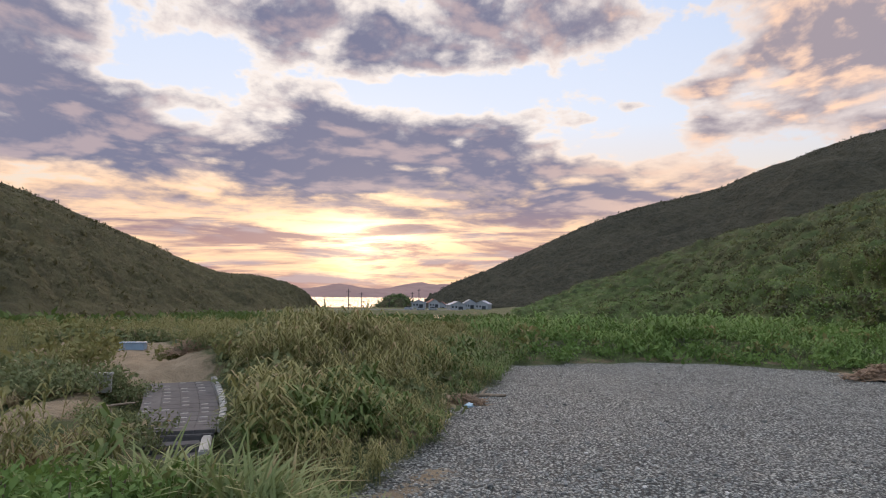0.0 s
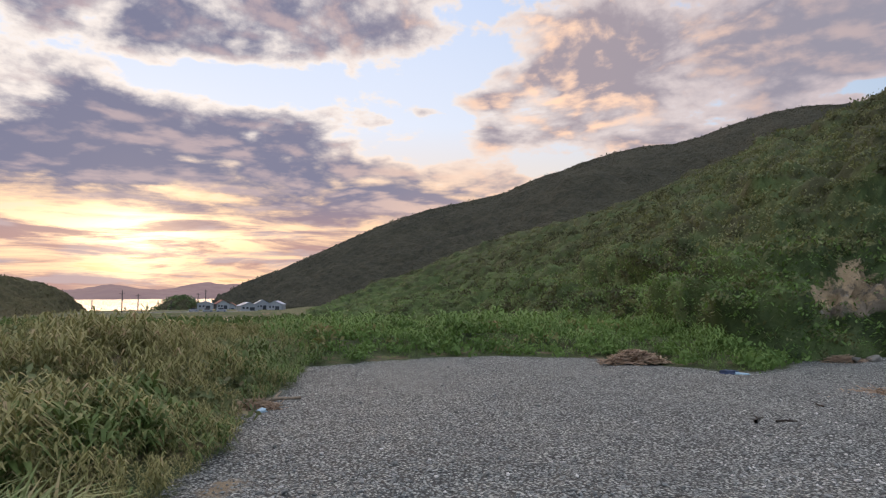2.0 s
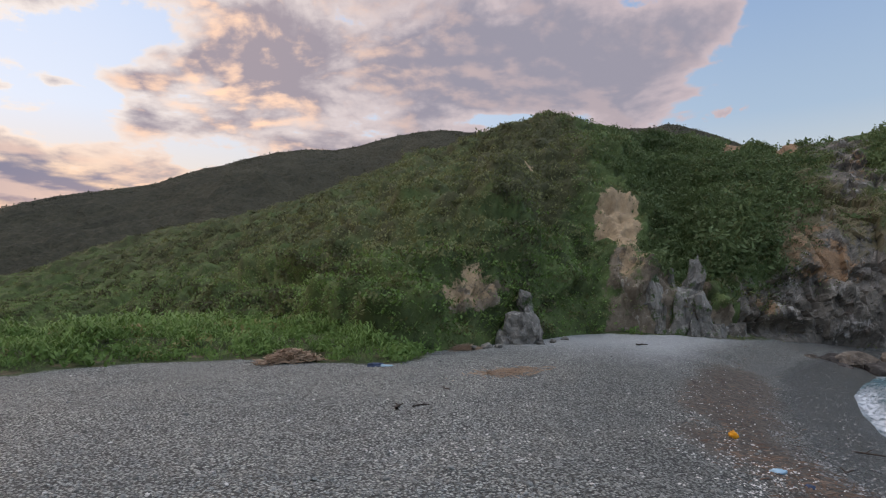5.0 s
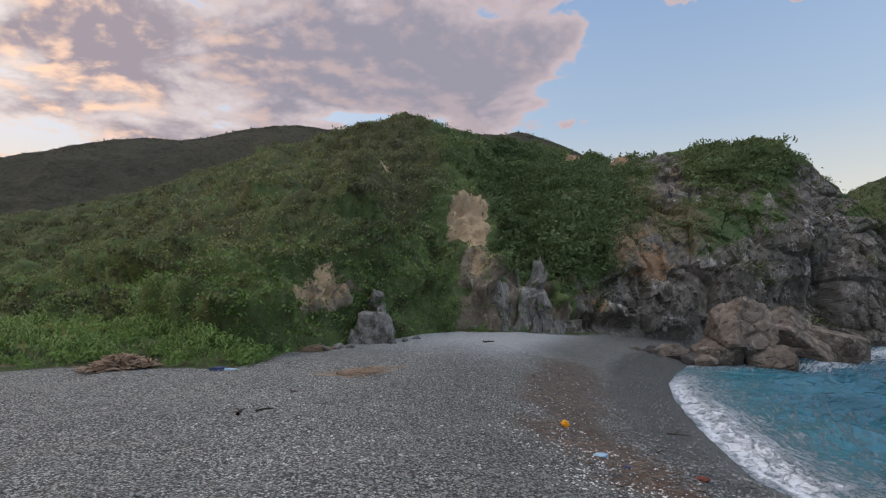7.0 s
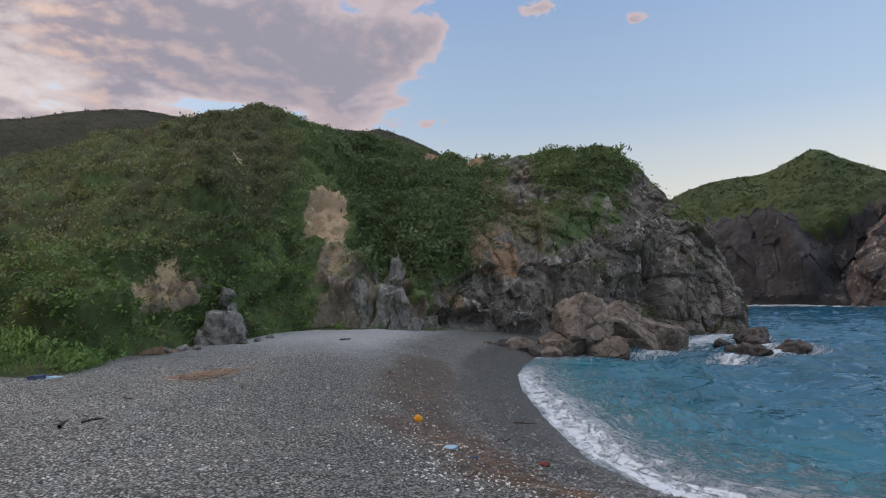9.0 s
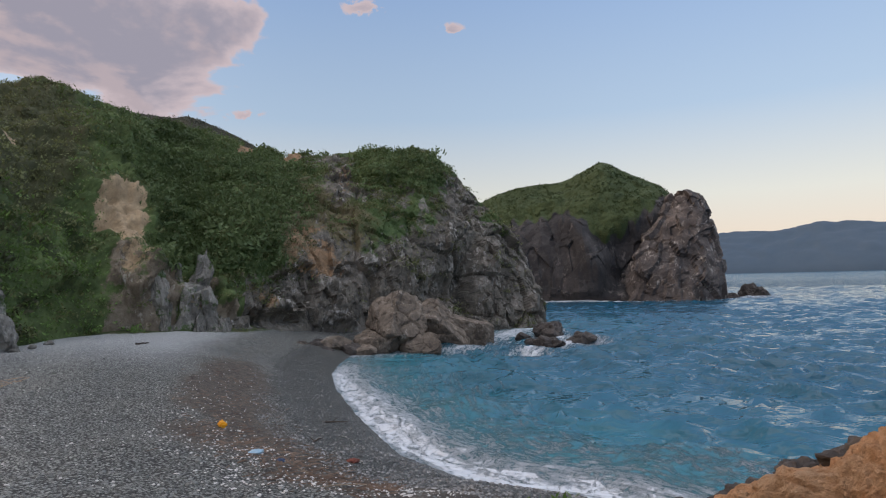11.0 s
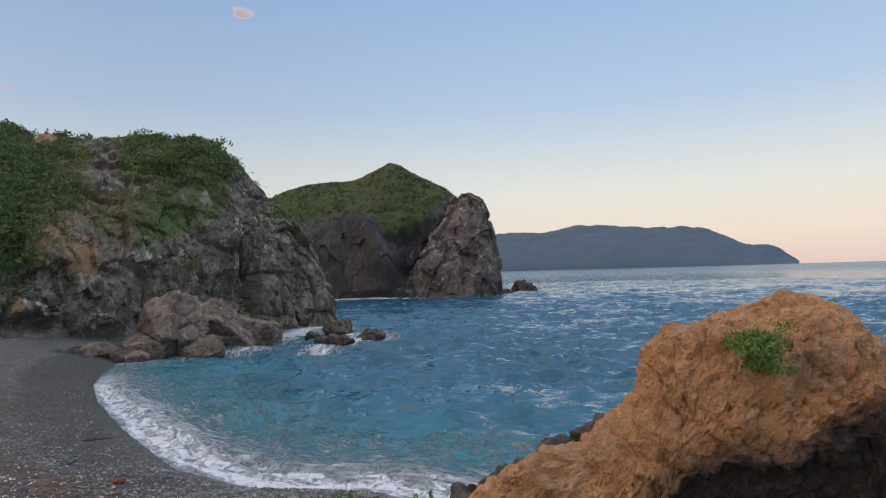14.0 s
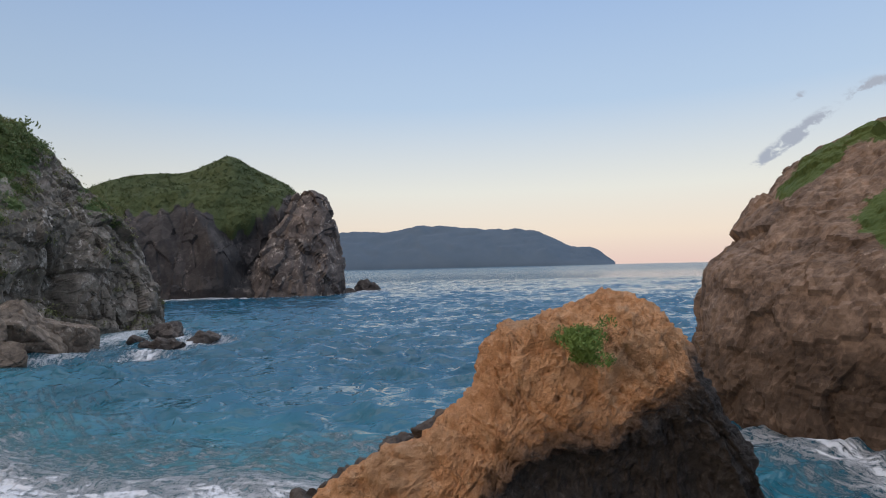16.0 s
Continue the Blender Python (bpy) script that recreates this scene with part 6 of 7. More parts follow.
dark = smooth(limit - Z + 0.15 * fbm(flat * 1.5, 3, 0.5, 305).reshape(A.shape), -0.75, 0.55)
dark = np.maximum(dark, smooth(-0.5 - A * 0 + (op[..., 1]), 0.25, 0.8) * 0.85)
rock_at = at_polar(119.2, 11.0, 0.0)
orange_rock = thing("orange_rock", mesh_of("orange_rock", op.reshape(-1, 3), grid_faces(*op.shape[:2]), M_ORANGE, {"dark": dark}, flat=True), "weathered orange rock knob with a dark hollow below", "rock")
orange_rock.matrix_world = pose(rock_at[0], rock_at[1], rock_at[2], 0, 0, -119.2)
inv = orange_rock.matrix_world
for across, deep, z, size, seed in ((-3.7, -0.1, 2.0, (0.5, 0.45, 0.32), 311), (-3.1, 0.7, 2.2, (0.5, 0.5, 0.34), 312), (-1.3, 0.9, 3.35, (0.6, 0.45, 0.28), 313), (0.2, 1.0, 4.15, (0.6, 0.45, 0.27), 314), (-0.6, 1.0, 3.75, (0.6, 0.4, 0.27), 315), (-2.2, 0.9, 2.8, (0.6, 0.45, 0.3), 316)):
    w = inv @ Vector((across, deep, z))
    boulder("dark_rock", tuple(w), size, M_WET_ROCK, seed, "rough dark rock leaning on the orange ridge", seed * 17, "dark rocks round the orange ridge", level=4, grain=0.14, planes=18)
leafy_v, leafy_f = spread([bush_template(420, 0.085, 330 + i, 1.0, 0) for i in range(3)], np.array([(0, 0, 0), (0.16, 0.05, 0.10), (-0.16, 0.05, 0.06), (0.04, -0.05, -0.2), (-0.08, 0, 0.2), (0.12, 0, -0.12), (-0.12, 0, -0.12), (0.02, 0, 0.12)], float), np.array([0.34, 0.30, 0.30, 0.28, 0.27, 0.27, 0.27, 0.30]))
ivy = thing("rock_ivy", mesh_of("rock_ivy", leafy_v, leafy_f, M_LUSH), "small green bush clinging to the orange rock", "shrub")
ivy.location = inv @ Vector((2.26, -1.34, 5.68))

# ---- pebbles ----
M_PEBBLE, k, shader, place = material("beach_pebbles", 0.7)
island = k.add("ShaderNodeNewGeometry").outputs["Random Per Island"]
each = k.add("ShaderNodeObjectInfo").outputs["Random"]
pick_ = k.math("FRACT", k.math("ADD", island, each))
tone = k.ramp(pick_, [(0.0, (0.115, 0.12, 0.115)), (0.4, (0.212, 0.22, 0.208)), (0.75, (0.298, 0.308, 0.288)), (0.985, (0.38, 0.382, 0.36)), (1.0, (0.62, 0.60, 0.57))])
tone = k.mix(k.span(k.noise(place, 40, 4, 0.6), 0.3, 0.7, 0.0, 0.35), tone, (0.12, 0.12, 0.115))
k.put(shader.inputs["Base Color"], tone)
relief(k, shader, k.noise(place, 60, 3, 0.6), 0.3, 0.01)
ico = sphere_points(1)


def pebble_shape(seed):
    r = np.random.default_rng(seed)
    v_ = ico[0] * r.uniform(0.75, 1.2, (len(ico[0]), 1)) * (1.0, r.uniform(0.6, 0.9), r.uniform(0.4, 0.6))
    return v_, ico[1]


SHAPES = [pebble_shape(400 + i) for i in range(6)]
CHIPS = [(np.array([(1, 0.1, 0), (0.1, 0.8, 0), (-1, 0, 0.05), (0, -0.75, 0), (0.1 * i, 0.1, 0.5), (0, 0, -0.4)]), np.array([(0, 1, 4), (1, 2, 4), (2, 3, 4), (3, 0, 4), (1, 0, 5), (2, 1, 5), (3, 2, 5), (0, 3, 5)])) for i in range(-2, 3)]


def beach_places(count, d0, d1, a0, a1, ok):
    d_ = 1 / rng.uniform(1 / d1, 1 / d0, count)
    a_ = rng.uniform(a0, a1, count)
    x, y = polar(a_, d_)
    good = ok(x, y)
    x, y = x[good], y[good]
    return np.stack([x, y, ground_height(x, y)], -1)


dry = lambda x, y: (green_distance(x, y) < 0.2) & (shore_distance(x, y) > 3.0) & (np.hypot(x, y) > 7.5)
spots = beach_places(23000, 8.2, 48, -14, 88, lambda x, y: dry(x, y) & (rng.uniform(0, 1, len(x)) > 0.8 * smooth(x, 8, 14) * np.exp(-((shore_distance(x, y) - 6.2) / 2.0) ** 2)))
size = rng.uniform(0.018, 0.052, len(spots)) * (1 + 0.5 * (rng.uniform(0, 1, len(spots)) > 0.93))
close = np.hypot(spots[:, 0], spots[:, 1]) < 12.5
v, f = spread(SHAPES, spots[close] + np.array([0, 0, 0.008]), size[close])
v2, f2 = spread(CHIPS, spots[~close] + np.array([0, 0, 0.012]), size[~close])
v, f = np.concatenate([v, v2]), np.concatenate([f, f2 + len(v)])
thing("shingle", mesh_of("shingle", v, f, M_PEBBLE, flat=True), "loose grey shingle scattered over the beach", "pebbles", kind="stuff")
M_WETPEBBLE = speckled("dark_wet_pebbles", (0.075, 0.075, 0.075), (0.27, 0.265, 0.255), 9, 0.45, 0.2, 0.005, 0.7)
damp_ground = lambda x, y: (shore_distance(x, y) > 0.7) & (shore_distance(x, y) < 5.5) & (green_distance(x, y) < 0)
spots = beach_places(16000, 14, 60, 62, 108, damp_ground)
v, f = spread(CHIPS, spots + np.array([0, 0, 0.010]), rng.uniform(0.03, 0.085, len(spots)))
thing("wet_shingle", mesh_of("wet_shingle", v, f, M_WETPEBBLE, flat=True), "dark wet shingle along the water's edge", "pebbles", kind="stuff")
M_WHITE = speckled("bleached_coral_white", (0.50, 0.48, 0.45), (0.80, 0.78, 0.75), 20, 0.8, 0.3, 0.01)
spots = beach_places(7000, 14, 48, 34, 92, lambda x, y: dry(x, y) & (rng.uniform(0, 1, len(x)) < 0.02 + 0.8 * np.exp(-((shore_distance(x, y) - 7.8) / 2.0) ** 2) + 0.22 * np.exp(-((shore_distance(x, y) - 16) / 2.5) ** 2)))
v, f = spread(CHIPS, spots + np.array([0, 0, 0.015]), rng.uniform(0.016, 0.056, len(spots)))
thing("coral_rubble", mesh_of("coral_rubble", v, f, M_WHITE, flat=True), "bleached white coral pieces along the tide line", "coral", kind="stuff")

# ---- made things ----
M_SLATE = speckled("dark_slate_paving", (0.075, 0.072, 0.074), (0.145, 0.137, 0.136), 6, 0.8, 0.4, 0.01)
M_PALE = speckled("pale_concrete", (0.30, 0.29, 0.27), (0.54, 0.52, 0.48), 9, 0.85, 0.3, 0.008)
M_WOOD = speckled("bleached_driftwood", (0.16, 0.12, 0.085), (0.42, 0.34, 0.25), 12, 0.85, 0.5, 0.01)
M_DARK_WOOD = speckled("dark_wet_driftwood", (0.025, 0.02, 0.017), (0.09, 0.07, 0.055), 12, 0.8, 0.5, 0.01)
M_BLUE = speckled("faded_blue_plastic", (0.24, 0.33, 0.43), (0.36, 0.46, 0.57), 4, 0.5, 0.1, 0.004)
M_SKYBLUE = speckled("pale_blue_plastic", (0.25, 0.42, 0.55), (0.45, 0.60, 0.70), 8, 0.45, 0.3, 0.01)
M_NAVY = speckled("dark_blue_plastic", (0.02, 0.03, 0.06), (0.06, 0.09, 0.17), 8, 0.5, 0.2, 0.01)
M_YELLOW = speckled("yellow_plastic", (0.70, 0.30, 0.01), (0.85, 0.42, 0.03), 8, 0.4, 0.1, 0.004)
M_REDRAG = speckled("rusty_red_cloth", (0.12, 0.035, 0.025), (0.24, 0.08, 0.055), 14, 0.9, 0.5, 0.01)
M_WHITEWALL = speckled("white_painted_sheet_wall", (0.34, 0.35, 0.37), (0.46, 0.47, 0.49), 0.6, 0.7, 0.1, 0.02)
M_GREYROOF = speckled("pale_blue_grey_roof", (0.30, 0.34, 0.42), (0.42, 0.47, 0.56), 0.5, 0.6, 0.2, 0.03)
M_REDROOF = speckled("dull_red_roof", (0.20, 0.09, 0.07), (0.30, 0.14, 0.11), 0.6, 0.8, 0.2, 0.03)
M_DARKGLASS = speckled("dark_window_opening", (0.03, 0.035, 0.045), (0.06, 0.07, 0.085), 1.0, 0.3, 0.0, 0.01)
M_POLE = speckled("weathered_grey_pole", (0.05, 0.045, 0.045), (0.10, 0.09, 0.085), 3, 0.9, 0.2, 0.01)


def empty(name, at, turn, label, category, group=""):
    ob = thing(name, None, label, category, group)
    ob.matrix_world = pose(at[0], at[1], at[2], 0, 0, turn)
    return ob


# paved path with inset blocks and a kerb
def path_frames(line, step):
    pts = spline(line, 200)
    run = np.concatenate([[0], np.cumsum(np.linalg.norm(np.diff(pts, axis=0), axis=1))])
    for s_ in np.arange(step / 2, run[-1], step):
        x = [np.interp(s_, run, pts[:, i]) for i in (0, 1)]
        y = [np.interp(min(s_ + 0.05, run[-1]), run, pts[:, i]) - np.interp(max(s_ - 0.05, 0), run, pts[:, i]) for i in (0, 1)]
        yield s_, x, math.degrees(math.atan2(y[1], y[0]))


paved = empty("paved_path", (-8.8, 16.6, height_at(-8.8, 16.6)), 0, "dark slate paved path with rows of pale inset blocks", "path")
slab_mesh = box_mesh("paving_slab", (0.475, 0.48, 0.10), M_SLATE, 0.005)
inset_mesh = box_mesh("inset_block", (0.085, 0.20, 0.05), M_PALE, 0.008)
kerb_mesh = box_mesh("kerb_stone", (0.33, 0.17, 0.24), M_PALE, 0.025)
r = random.Random(5)
home = paved.matrix_world.inverted()
for row, (s_, (x, y), turn) in enumerate(path_frames(PATH, 0.48)):
    z = 3.66 + 0.055 * (y - 11)
    for col in range(4):
        slab = part("paving_slab", slab_mesh, paved)
        off_ = (col - 1.5) * 0.485
        slab.matrix_local = home @ pose(x, y, z, 0, 0, turn) @ pose(0, off_, r.uniform(-0.003, 0.003), r.uniform(-0.3, 0.3), -2.8 + r.uniform(-0.3, 0.3), 0)
        if r.random() < 0.82:
            block = part("inset_block", inset_mesh, paved)
            block.matrix_local = home @ pose(x, y, z, 0, 0, turn) @ pose(r.uniform(-0.03, 0.03) + 0.1, off_ + 0.1, 0.035, 0, 0, r.uniform(-4, 4))
for s_, (x, y), turn in path_frames(PATH, 0.35):
    z = 3.66 + 0.055 * (y - 11)
    stone = part("kerb_stone", kerb_mesh, paved, "pale weathered kerb stone")
    stone.matrix_local = home @ pose(x, y, z, 0, 0, turn) @ pose(0, -1.08, 0.07, r.uniform(-2, 2), r.uniform(-2, 2), r.uniform(-2, 2))
end_wall = part("end_wall", box_mesh("end_wall", (0.22, 1.95, 0.8), M_SLATE, 0.02), paved)
end_wall.matrix_local = home @ pose(-7.43, 13.72, 3.38, 0, 0, 114)
steps = empty("stone_steps", (-7.15, 13.25, 3.3), math.degrees(math.atan2(1.6, -0.7)), "short worn stone steps below the paved path", "steps")
for i in range(3):
    tread = part("step", box_mesh("step", (0.42, 1.25, 0.17), M_SLATE, 0.02), steps)
    tread.location = (0.12 - 0.42 * i, 0, 0.30 - 0.17 * i)
side_ = part("side_wall", box_mesh("side_wall", (1.5, 0.22, 0.55), M_PALE, 0.03), steps, "pale concrete side wall")
side_.location = (-0.25, -0.76, 0.18)
landing = empty("stone_landing", (-7.0, 12.0, height_at(-7.0, 12.0) + 0.08), 25, "grey concrete landing beside the steps", "slab")
part("slab", box_mesh("slab", (0.9, 1.5, 0.14), M_SLATE, 0.02), landing)

# blue box bench in the clearing
bx, by = -19.4, 31.6
bench = empty("blue_box", (bx, by, height_at(bx, by)), 12, "faded blue plastic box lying on the clearing", "box")
part("body", box_mesh("body", (1.25, 0.55, 0.36), M_BLUE, 0.04, (0, 0, 0.18)), bench)
part("lid", box_mesh("lid", (1.31, 0.61, 0.07), M_BLUE, 0.025, (0, 0, 0.395)), bench)
for x in (-0.5, 0.5):
    part("foot", box_mesh("foot", (0.12, 0.5, 0.05), M_NAVY, 0.01, (x, 0, 0.0)), bench)

# wooden rail and low concrete post left of the path
post = empty("concrete_post", (-11.1, 16.6, height_at(-11.1, 16.6)), 20, "leaning pale concrete marker post", "post")
part("shaft", box_mesh("shaft", (0.62, 0.16, 0.5), M_PALE, 0.02, (0, 0, 0.25)), post)
part("cap", box_mesh("cap", (0.70, 0.22, 0.07), M_PALE, 0.02, (0, 0, 0.53)), post)


def driftwood(at, turn, length, thick, mat, label, seed, bend=0.15, fork=True):
    """A bent, tapered branch, with a broken side branch."""
    r_ = np.random.default_rng(seed)
    t = np.linspace(0, 1, 9)
    pts = np.stack([(t - 0.5) * length, bend * length * np.sin(t * 3.0) + r_.normal(0, 0.012, 9) * length, thick * 0.8 + r_.normal(0, 0.15, 9) * thick], -1)
    ob = empty("driftwood", (at[0], at[1], height_at(at[0], at[1])), turn, label, "driftwood")
    part("branch", tube("branch", pts, thick * (1.05 - 0.6 * t) * r_.uniform(0.85, 1.15, 9), mat), ob)
    if fork:
        q = pts[5]
        way_ = np.array([0.5, r_.choice([-1, 1]) * 0.6, 0.25]) * length * 0.3
        part("side_branch", tube("side_branch", [q, q + way_ * 0.5 + (0, 0, 0.02), q + way_], [thick * 0.5, thick * 0.4, thick * 0.15], mat), ob)
    return ob


driftwood((27.8, 6.7), -85, 1.9, 0.045, M_DARK_WOOD, "dark wet branch washed up near the surf", 1, 0.05)
driftwood((23.0, 5.8), 0, 1.3, 0.05, M_DARK_WOOD, "dark broken branch on the shingle", 2, 0.08)
driftwood((14.1, 2.9), -60, 1.5, 0.022, M_WOOD, "thin curved bleached stick on the shingle", 3, 0.25, False)
driftwood((17.0, 4.4), 40, 1.1, 0.02, M_WOOD, "thin bleached stick among the wrack", 4, 0.05, False)
driftwood((40.4, 22.3), -30, 0.9, 0.07, M_DARK_WOOD, "dark log on the upper shingle", 5, 0.03, False)
driftwood((31.5, 14.5), 20, 1.0, 0.035, M_DARK_WOOD, "dark stick on the tide line", 6, 0.05)
driftwood((-1.0, 23.2), 15, 2.6, 0.11, M_WOOD, "bleached log half under the dune canes", 7, 0.04)
driftwood((13.6, 16.3), 35, 0.9, 0.05, M_DARK_WOOD, "dark broken stick on the shingle", 8, 0.1)
driftwood((14.2, 15.9), -20, 0.6, 0.035, M_DARK_WOOD, "dark broken twig on the shingle", 9, 0.1)
driftwood((17.6, 18.2), 60, 0.7, 0.03, M_DARK_WOOD, "dark forked twig on the shingle", 10, 0.12)
driftwood((-9.9, 14.6), 62, 2.2, 0.05, M_WOOD, "weathered fallen rail beside the path", 11, 0.02, False)
driftwood((-7.2, 27.0), 100, 1.8, 0.05, M_WOOD, "bare pale branch among the canes", 12, 0.2)


def brush_heap(at, across, high, count, label, seed, mat=M_LITTER, thick=1.0):
    """A low heap of dry stalks lying every way."""
    r_ = np.random.default_rng(seed)
    q = r_.normal(0, 0.36, (count, 2))
    q = q[np.hypot(q[:, 0], q[:, 1]) < 1]
    h = high * (1 - np.hypot(q[:, 0], q[:, 1])) * r_.uniform(0.3, 1.0, len(q))
    a_ = r_.uniform(0, np.pi, len(q))
    l_ = r_.uniform(0.12, 0.40, len(q))
    w_ = r_.uniform(0.008, 0.022, len(q)) * thick
    d_ = np.stack([np.cos(a_), np.sin(a_), r_.normal(0, 0.25, len(q))], -1) * l_[:, None]
    s_ = np.stack([-np.sin(a_), np.cos(a_), 0 * a_], -1) * w_[:, None]
    c = np.stack([q[:, 0] * across[0], q[:, 1] * across[1], h + 0.02], -1)
    lift_ = np.array([0, 0, 1]) * w_[:, None]
    v_ = np.stack([c - d_ - s_, c - d_ + s_, c + d_ + s_, c + d_ - s_, c - d_ + lift_, c + d_ + lift_], 1).reshape(-1, 3)
    i = np.arange(len(q))[:, None] * 6
    f_ = np.concatenate([i + np.array([[0, 3, 5, 4]]), i + np.array([[1, 4, 5, 2]]), i + np.array([[0, 1, 2, 3]])])
    ob = thing("brush_heap", mesh_of("brush_heap", v_, f_, mat), label, "heap", kind="stuff")
    ob.location = (at[0], at[1], height_at(at[0], at[1]))
    return ob


brush_heap((17.9, 30.9), (2.1, 1.3), 0.75, 1300, "straw-brown heap of dry stalks at the greenery's edge", 21, thick=2.2)
tide = beach_places(12000, 13, 62, 30, 84, lambda x, y: dry(x, y) & (rng.uniform(0, 1, len(x)) < np.exp(-((shore_distance(x, y) - 6.6) / 1.5) ** 2) * smooth(x, 9, 14)))
STALKS = [(np.array([(-1, -0.05, 0), (-1, 0.05, 0), (1, 0.04, 0.05), (1, -0.04, 0.05), (0, 0, 0.12)]) * (1, 1 + 0.6 * i, 1), np.array([(0, 3, 4), (3, 2, 4), (2, 1, 4), (1, 0, 4)])) for i in range(3)]
v, f = spread(STALKS, tide + np.array([0, 0, 0.012]), rng.uniform(0.06, 0.26, len(tide)))
thing("tide_litter", mesh_of("tide_litter", v, f, M_TIDE), "dry stalks and twigs strewn along the tide line", "driftwood", kind="stuff")
brush_heap((29.9, 29.3), (1.5, 0.9), 0.40, 500, "low heap of dry brown stalks", 22)
brush_heap((22.6, 19.6), (3.8, 1.6), 0.08, 300, "scattered reddish-brown dry debris on shingle", 23, thick=1.3)
brush_heap((-1.4, 22.2), (1.2, 0.9), 0.35, 500, "pale dry stalks spilling from the dune", 24)
brush_heap((-12.4, 24.3), (1.3, 0.8), 0.6, 500, "tangle of dead brown brush beside the clearing", 25)


def crumpled(name, at, size, mat, seed, label, category, lift=0.3):
    r_ = np.random.default_rng(seed)
    v_, f_ = sphere_points(3)
    p_ = v_ * np.asarray(size)
    p_ = p_ * (1 + 0.35 * fbm(v_ * 2.5 + seed, 3, 0.6, seed))[:, None]
    p_[:, 2] = np.maximum(p_[:, 2], -size[2] * 0.4)
    ob = thing(name, mesh_of(name, p_, f_, mat), label, category)
    ob.matrix_world = pose(at[0], at[1], height_at(at[0], at[1]) + size[2] * lift, 0, 0, r_.uniform(0, 360))
    return ob


crumpled("plastic_bag", (18.1, 6.2), (0.24, 0.17, 0.09), M_SKYBLUE, 31, "crumpled pale blue plastic sheet on the wrack line", "bag")
crumpled("plastic_bag", (17.6, 5.3), (0.12, 0.10, 0.06), M_NAVY, 32, "small dark blue plastic scrap", "bag")
crumpled("red_rag", (20.7, 4.0), (0.30, 0.18, 0.08), M_REDRAG, 33, "rust-red rag washed up on shingle", "cloth")
crumpled("plastic_heap", (20.3, 26.4), (0.42, 0.30, 0.16), M_NAVY, 34, "dark blue plastic heap beside the greenery", "rubbish")
crumpled("plastic_sheet", (20.7, 26.0), (0.36, 0.24, 0.07), M_SKYBLUE, 35, "pale plastic sheet beside the blue heap", "rubbish")
crumpled("plastic_scrap", (-1.0, 21.4), (0.22, 0.15, 0.09), M_SKYBLUE, 36, "pale blue plastic scrap below the dune", "rubbish")

# yellow float lying on the tide line
jug = empty("yellow_jug", (22.2, 8.95, height_at(22.2, 8.95)), 35, "bright yellow plastic jug on the tide line", "jug")
part("body", box_mesh("body", (0.50, 0.26, 0.20), M_YELLOW, 0.06, (0, 0, 0.10)), jug)
part("neck", tube("neck", [(0.23, 0, 0.10), (0.31, 0, 0.10)], [0.045, 0.035], M_YELLOW), jug)
part("cap", tube("cap", [(0.30, 0, 0.10), (0.335, 0, 0.10), (0.34, 0, 0.10)], [0.042, 0.042, 0.005], M_REDRAG), jug, "dark screw cap")
part("handle", tube("handle", [(-0.12, 0, 0.19), (-0.10, 0, 0.25), (0.05, 0, 0.25), (0.10, 0, 0.19)], [0.016] * 4, M_YELLOW), jug)


# sheds by the bay
def gable_mesh(name, w, d, eave, ridge, mat):
    bm = bmesh.new()
    prof = [(-w / 2, 0), (w / 2, 0), (w / 2, eave), (0, ridge), (-w / 2, eave)]
    rings_ = [[bm.verts.new((x, y, z)) for x, z in prof] for y in (-d / 2, d / 2)]
    bm.faces.new(rings_[0])
    bm.faces.new(rings_[1][::-1])
    for i in range(5):
        j = (i + 1) % 5
        bm.faces.new((rings_[0][i], rings_[1][i], rings_[1][j], rings_[0][j]))
    bmesh.ops.recalc_face_normals(bm, faces=bm.faces)
    return finish(bm, name, mat)


def shed(at, turn, w, d, eave, ridge, roof_mat, label):
    ob = empty("shed", (at[0], at[1], height_at(at[0], at[1]) - 0.1), turn, label, "shed", "sheds by the bay")
    part("wall", gable_mesh("wall", w, d, eave, ridge, M_WHITEWALL), ob)
    slope = math.hypot(w / 2 + 0.4, (ridge - eave) * (w / 2 + 0.4) / (w / 2))
    angle = math.degrees(math.atan2(ridge - eave, w / 2))
    for side in (-1, 1):
        roof = part("roof", box_mesh("roof", (slope, d + 0.7, 0.14), roof_mat, 0.02), ob)
        roof.matrix_local = pose(side * (w / 4 + 0.2), 0, ridge - (ridge - eave) * 0.5 - 0.4 * math.tan(radians(angle)) / 2 + 0.12, 0, side * angle, 0)
    # A dark panel on the wall stands in for the doorway's shaded inside.
    door = part("door", box_mesh("door", (w * 0.28, 0.08, eave * 0.7), M_DARKGLASS, 0.01), ob, "dark panel painted as a shaded open doorway")
    door.location = (w * 0.18, -d / 2 - 0.03, eave * 0.35)
    for x in (-0.32, -0.1):
        pane = part("window", box_mesh("window", (w * 0.12, 0.08, 0.9), M_DARKGLASS, 0.01), ob, "dark window")
        pane.location = (w * x, -d / 2 - 0.03, eave * 0.6)
        part("frame", box_mesh("frame", (w * 0.12 + 0.16, 0.05, 0.1), M_PALE, 0.01, (0, -0.02, -0.5)), pane, "pale window sill")
    return ob


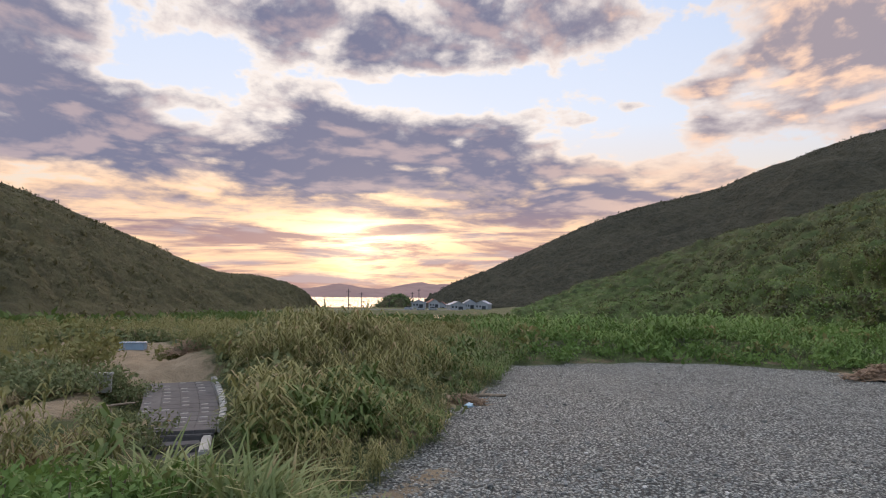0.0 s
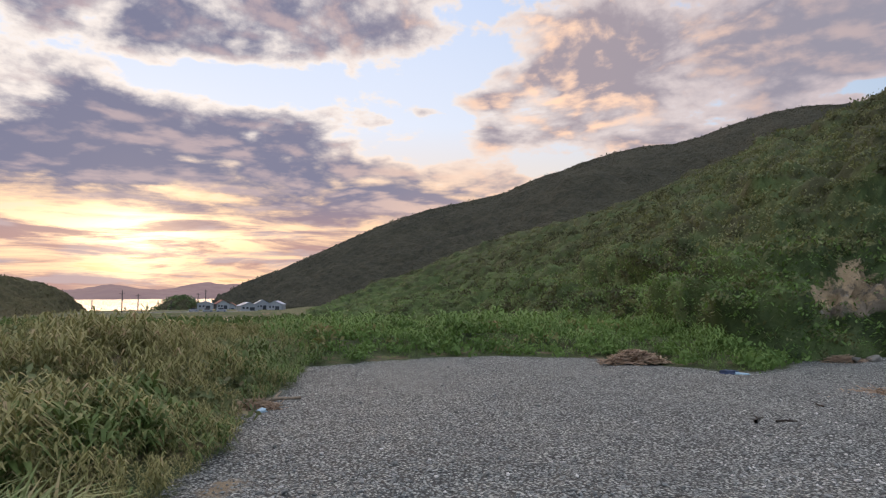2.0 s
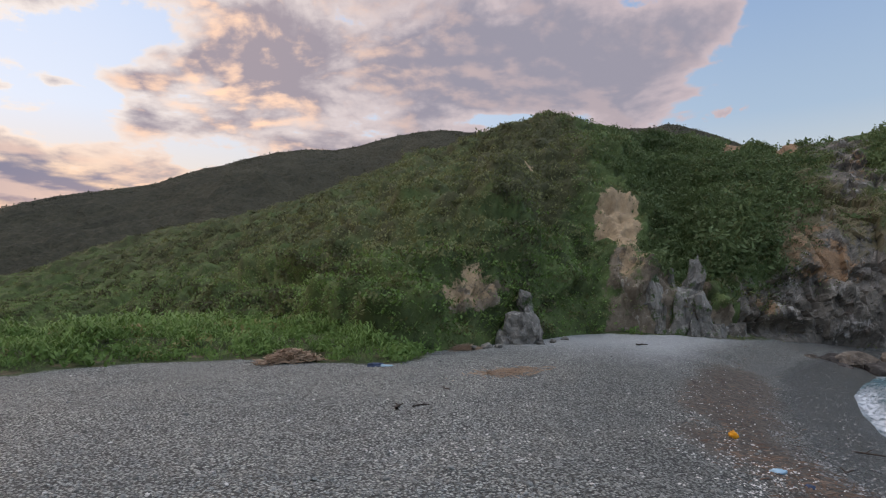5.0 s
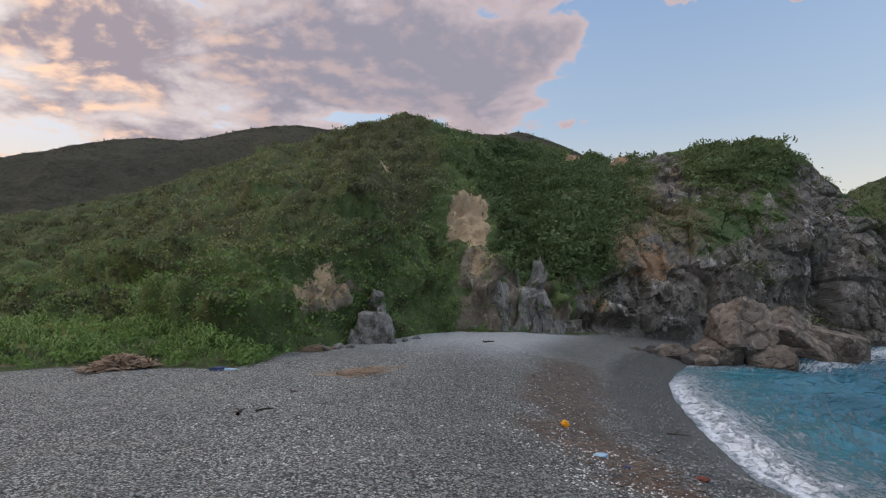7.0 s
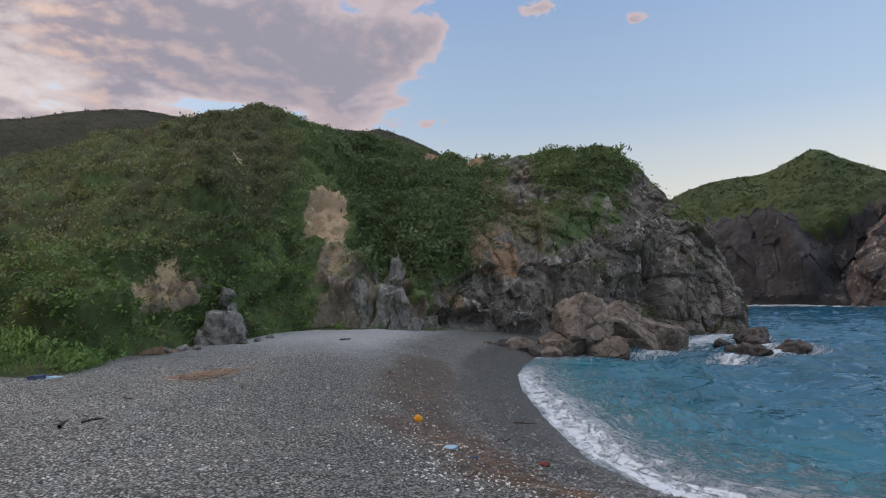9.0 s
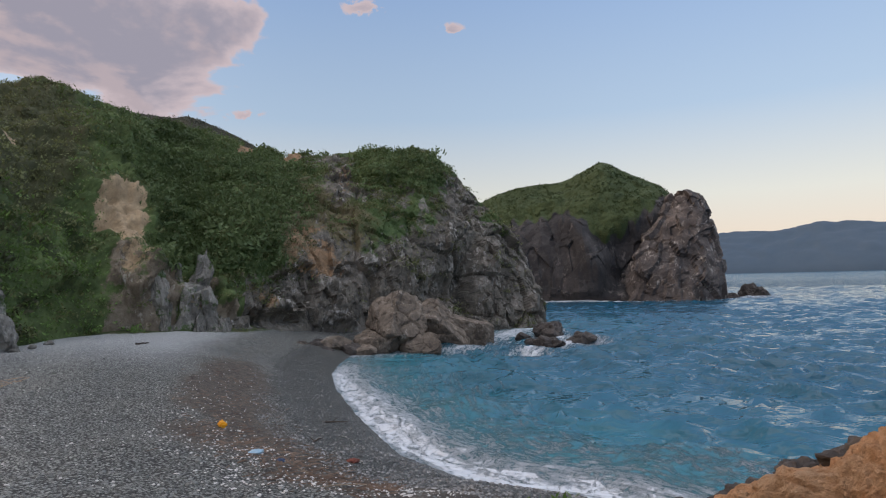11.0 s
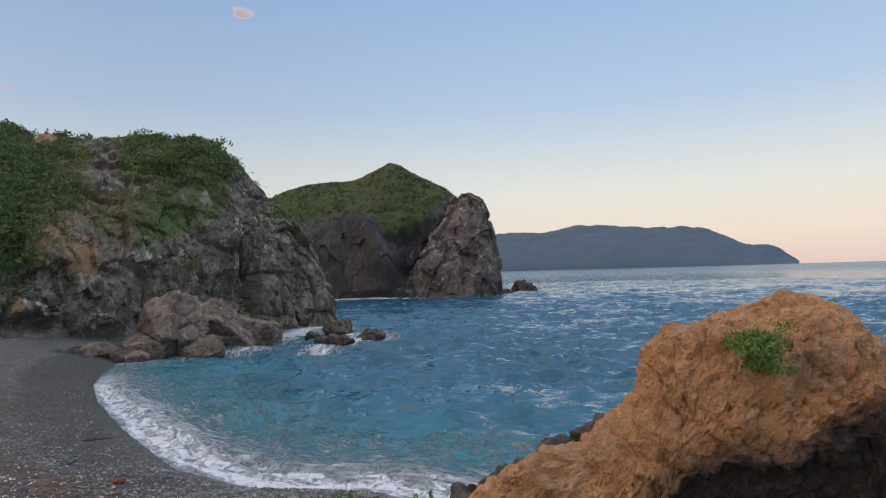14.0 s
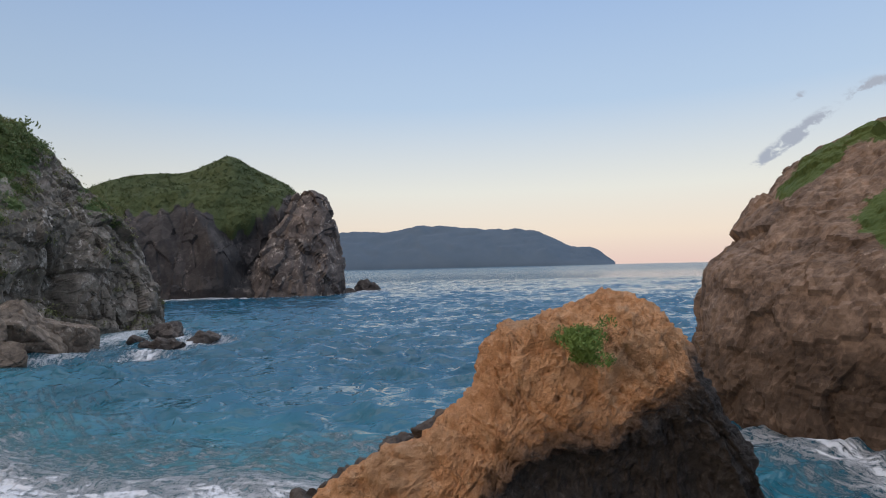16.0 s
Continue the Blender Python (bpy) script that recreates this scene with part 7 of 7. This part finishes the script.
for azimuth, distance, turn, w, d, eave, ridge, mat in ((-4.3, 280, 14, 7.0, 10, 2.1, 3.5, M_GREYROOF), (-3.1, 300, 8, 5.6, 9, 2.8, 4.4, M_GREYROOF), (-1.8, 290, -8, 6.2, 10, 2.5, 4.0, M_GREYROOF), (-6.4, 320, 20, 6, 6, 2.6, 4.4, M_REDROOF), (-5.6, 335, 0, 5, 6, 3.4, 5.0, M_REDROOF), (-7.7, 318, 5, 7, 6, 2.6, 3.8, M_GREYROOF)):
    shed(at_polar(azimuth, distance, 0), turn, w, d, eave, ridge, mat, "low white shed with a %s roof by the bay" % ("dull red" if mat is M_REDROOF else "pale grey"))


def pole_thing(at, high, arms, label):
    ob = empty("utility_pole", (at[0], at[1], height_at(at[0], at[1]) - 0.2), 0, label, "pole", "poles by the bay")
    part("shaft", tube("shaft", [(0, 0, 0), (0, 0, high)], [0.22, 0.15], M_POLE), ob)
    for z in arms:
        part("crossarm", box_mesh("crossarm", (1.8, 0.14, 0.14), M_POLE, 0.01, (0, 0, z)), ob)


pole_thing(at_polar(-14.07, 256, 0), 8.6, (7.5,), "dark wooden utility pole standing before the bay")
for azimuth, distance, high in ((-12.9, 300, 7.5), (-7.7, 320, 9.5), (-8.3, 325, 8.0), (-16.2, 280, 5.0), (-10.4, 310, 4.5)):
    pole_thing(at_polar(azimuth, distance, 0), high, (high - 0.6,), "thin dark utility pole by the bay")

# wooded islet and low sea wall by the bay
ip = stack_grid([(-2, 0, 0, 13, 9), (1.5, 0, 0, 11.5, 8), (4, 0.6, 0, 8.5, 6), (6, 0.8, 0, 5, 4), (7.2, 1, 0, 1.2, 1)], 0, 60, 30, 2.2)
islet = thing("islet", closed_stack("islet", ip, M_SLOPE, {}), "small dark wooded mound at the bay's edge", "hill", kind="structure")
islet.location = at_polar(-9.8, 335, 0)
at = ip[:, 4:].reshape(-1, 3)
at = at[rng.choice(len(at), 160)] + np.array(islet.location)
v, f = spread(SMALL_BUSHES, at, rng.uniform(0.9, 1.7, len(at)))
thing("islet_bushes", mesh_of("islet_bushes", v, f, M_TREE), "dark bushes over the small mound", "shrubs", kind="stuff")
wall_ = thing("sea_wall", box_mesh("sea_wall", (62, 1.0, 1.5), M_PALE, 0.05), "low pale concrete sea wall along the bay", "wall", kind="structure")
wx, wy, wz = at_polar(-10.5, 262, 0.9)
wall_.matrix_world = pose(wx, wy, wz, 0, 0, 9)
for azimuth, distance, size in ((-7.5, 262, 0.9), (-6.4, 258, 0.8), (-8.6, 266, 0.7)):
    x, y = polar(azimuth, distance)
    car = empty("parked_car", (float(x), float(y), height_at(x, y)), r.uniform(-15, 15), "small pale parked car by the sheds", "car", "parked cars by the bay")
    part("body", box_mesh("body", (3.8, 1.6, 0.7), M_WHITEWALL, 0.18, (0, 0, 0.65)), car)
    part("cabin", box_mesh("cabin", (2.1, 1.4, 0.6), M_DARKGLASS, 0.2, (-0.2, 0, 1.2)), car)
    for wx_ in (-1.2, 1.2):
        for wy_ in (-0.75, 0.75):
            wheel = part("wheel", tube("wheel", [(0, -0.1, 0), (0, -0.09, 0), (0, 0.09, 0), (0, 0.1, 0)], [0.02, 0.32, 0.32, 0.02], M_NAVY, 14), car)
            wheel.location = (wx_, wy_, 0.32)
            part("rim", tube("rim", [(0, -0.115, 0), (0, -0.11, 0), (0, 0.11, 0), (0, 0.115, 0)], [0.02, 0.19, 0.19, 0.02], M_GREYROOF, 12), wheel, "pale grey wheel rim")

# the pale stones that lie singly on the shingle
singles = beach_places(640, 10, 40, -4, 84, dry)[:300]
single_meshes = [mesh_of("stone", SHAPES[i][0], SHAPES[i][1], M_WHITE if i == 0 else M_PEBBLE, flat=True) for i in range(6)]
for i, p_ in enumerate(singles):
    stone = part("stone", single_meshes[i % 6], ground)
    s_ = r.uniform(0.05, 0.095)
    stone.matrix_local = pose(p_[0], p_[1], p_[2] + s_ * 0.25, r.uniform(-15, 15), r.uniform(-15, 15), r.uniform(0, 360)) @ Matrix.Diagonal((s_, s_, s_, 1))
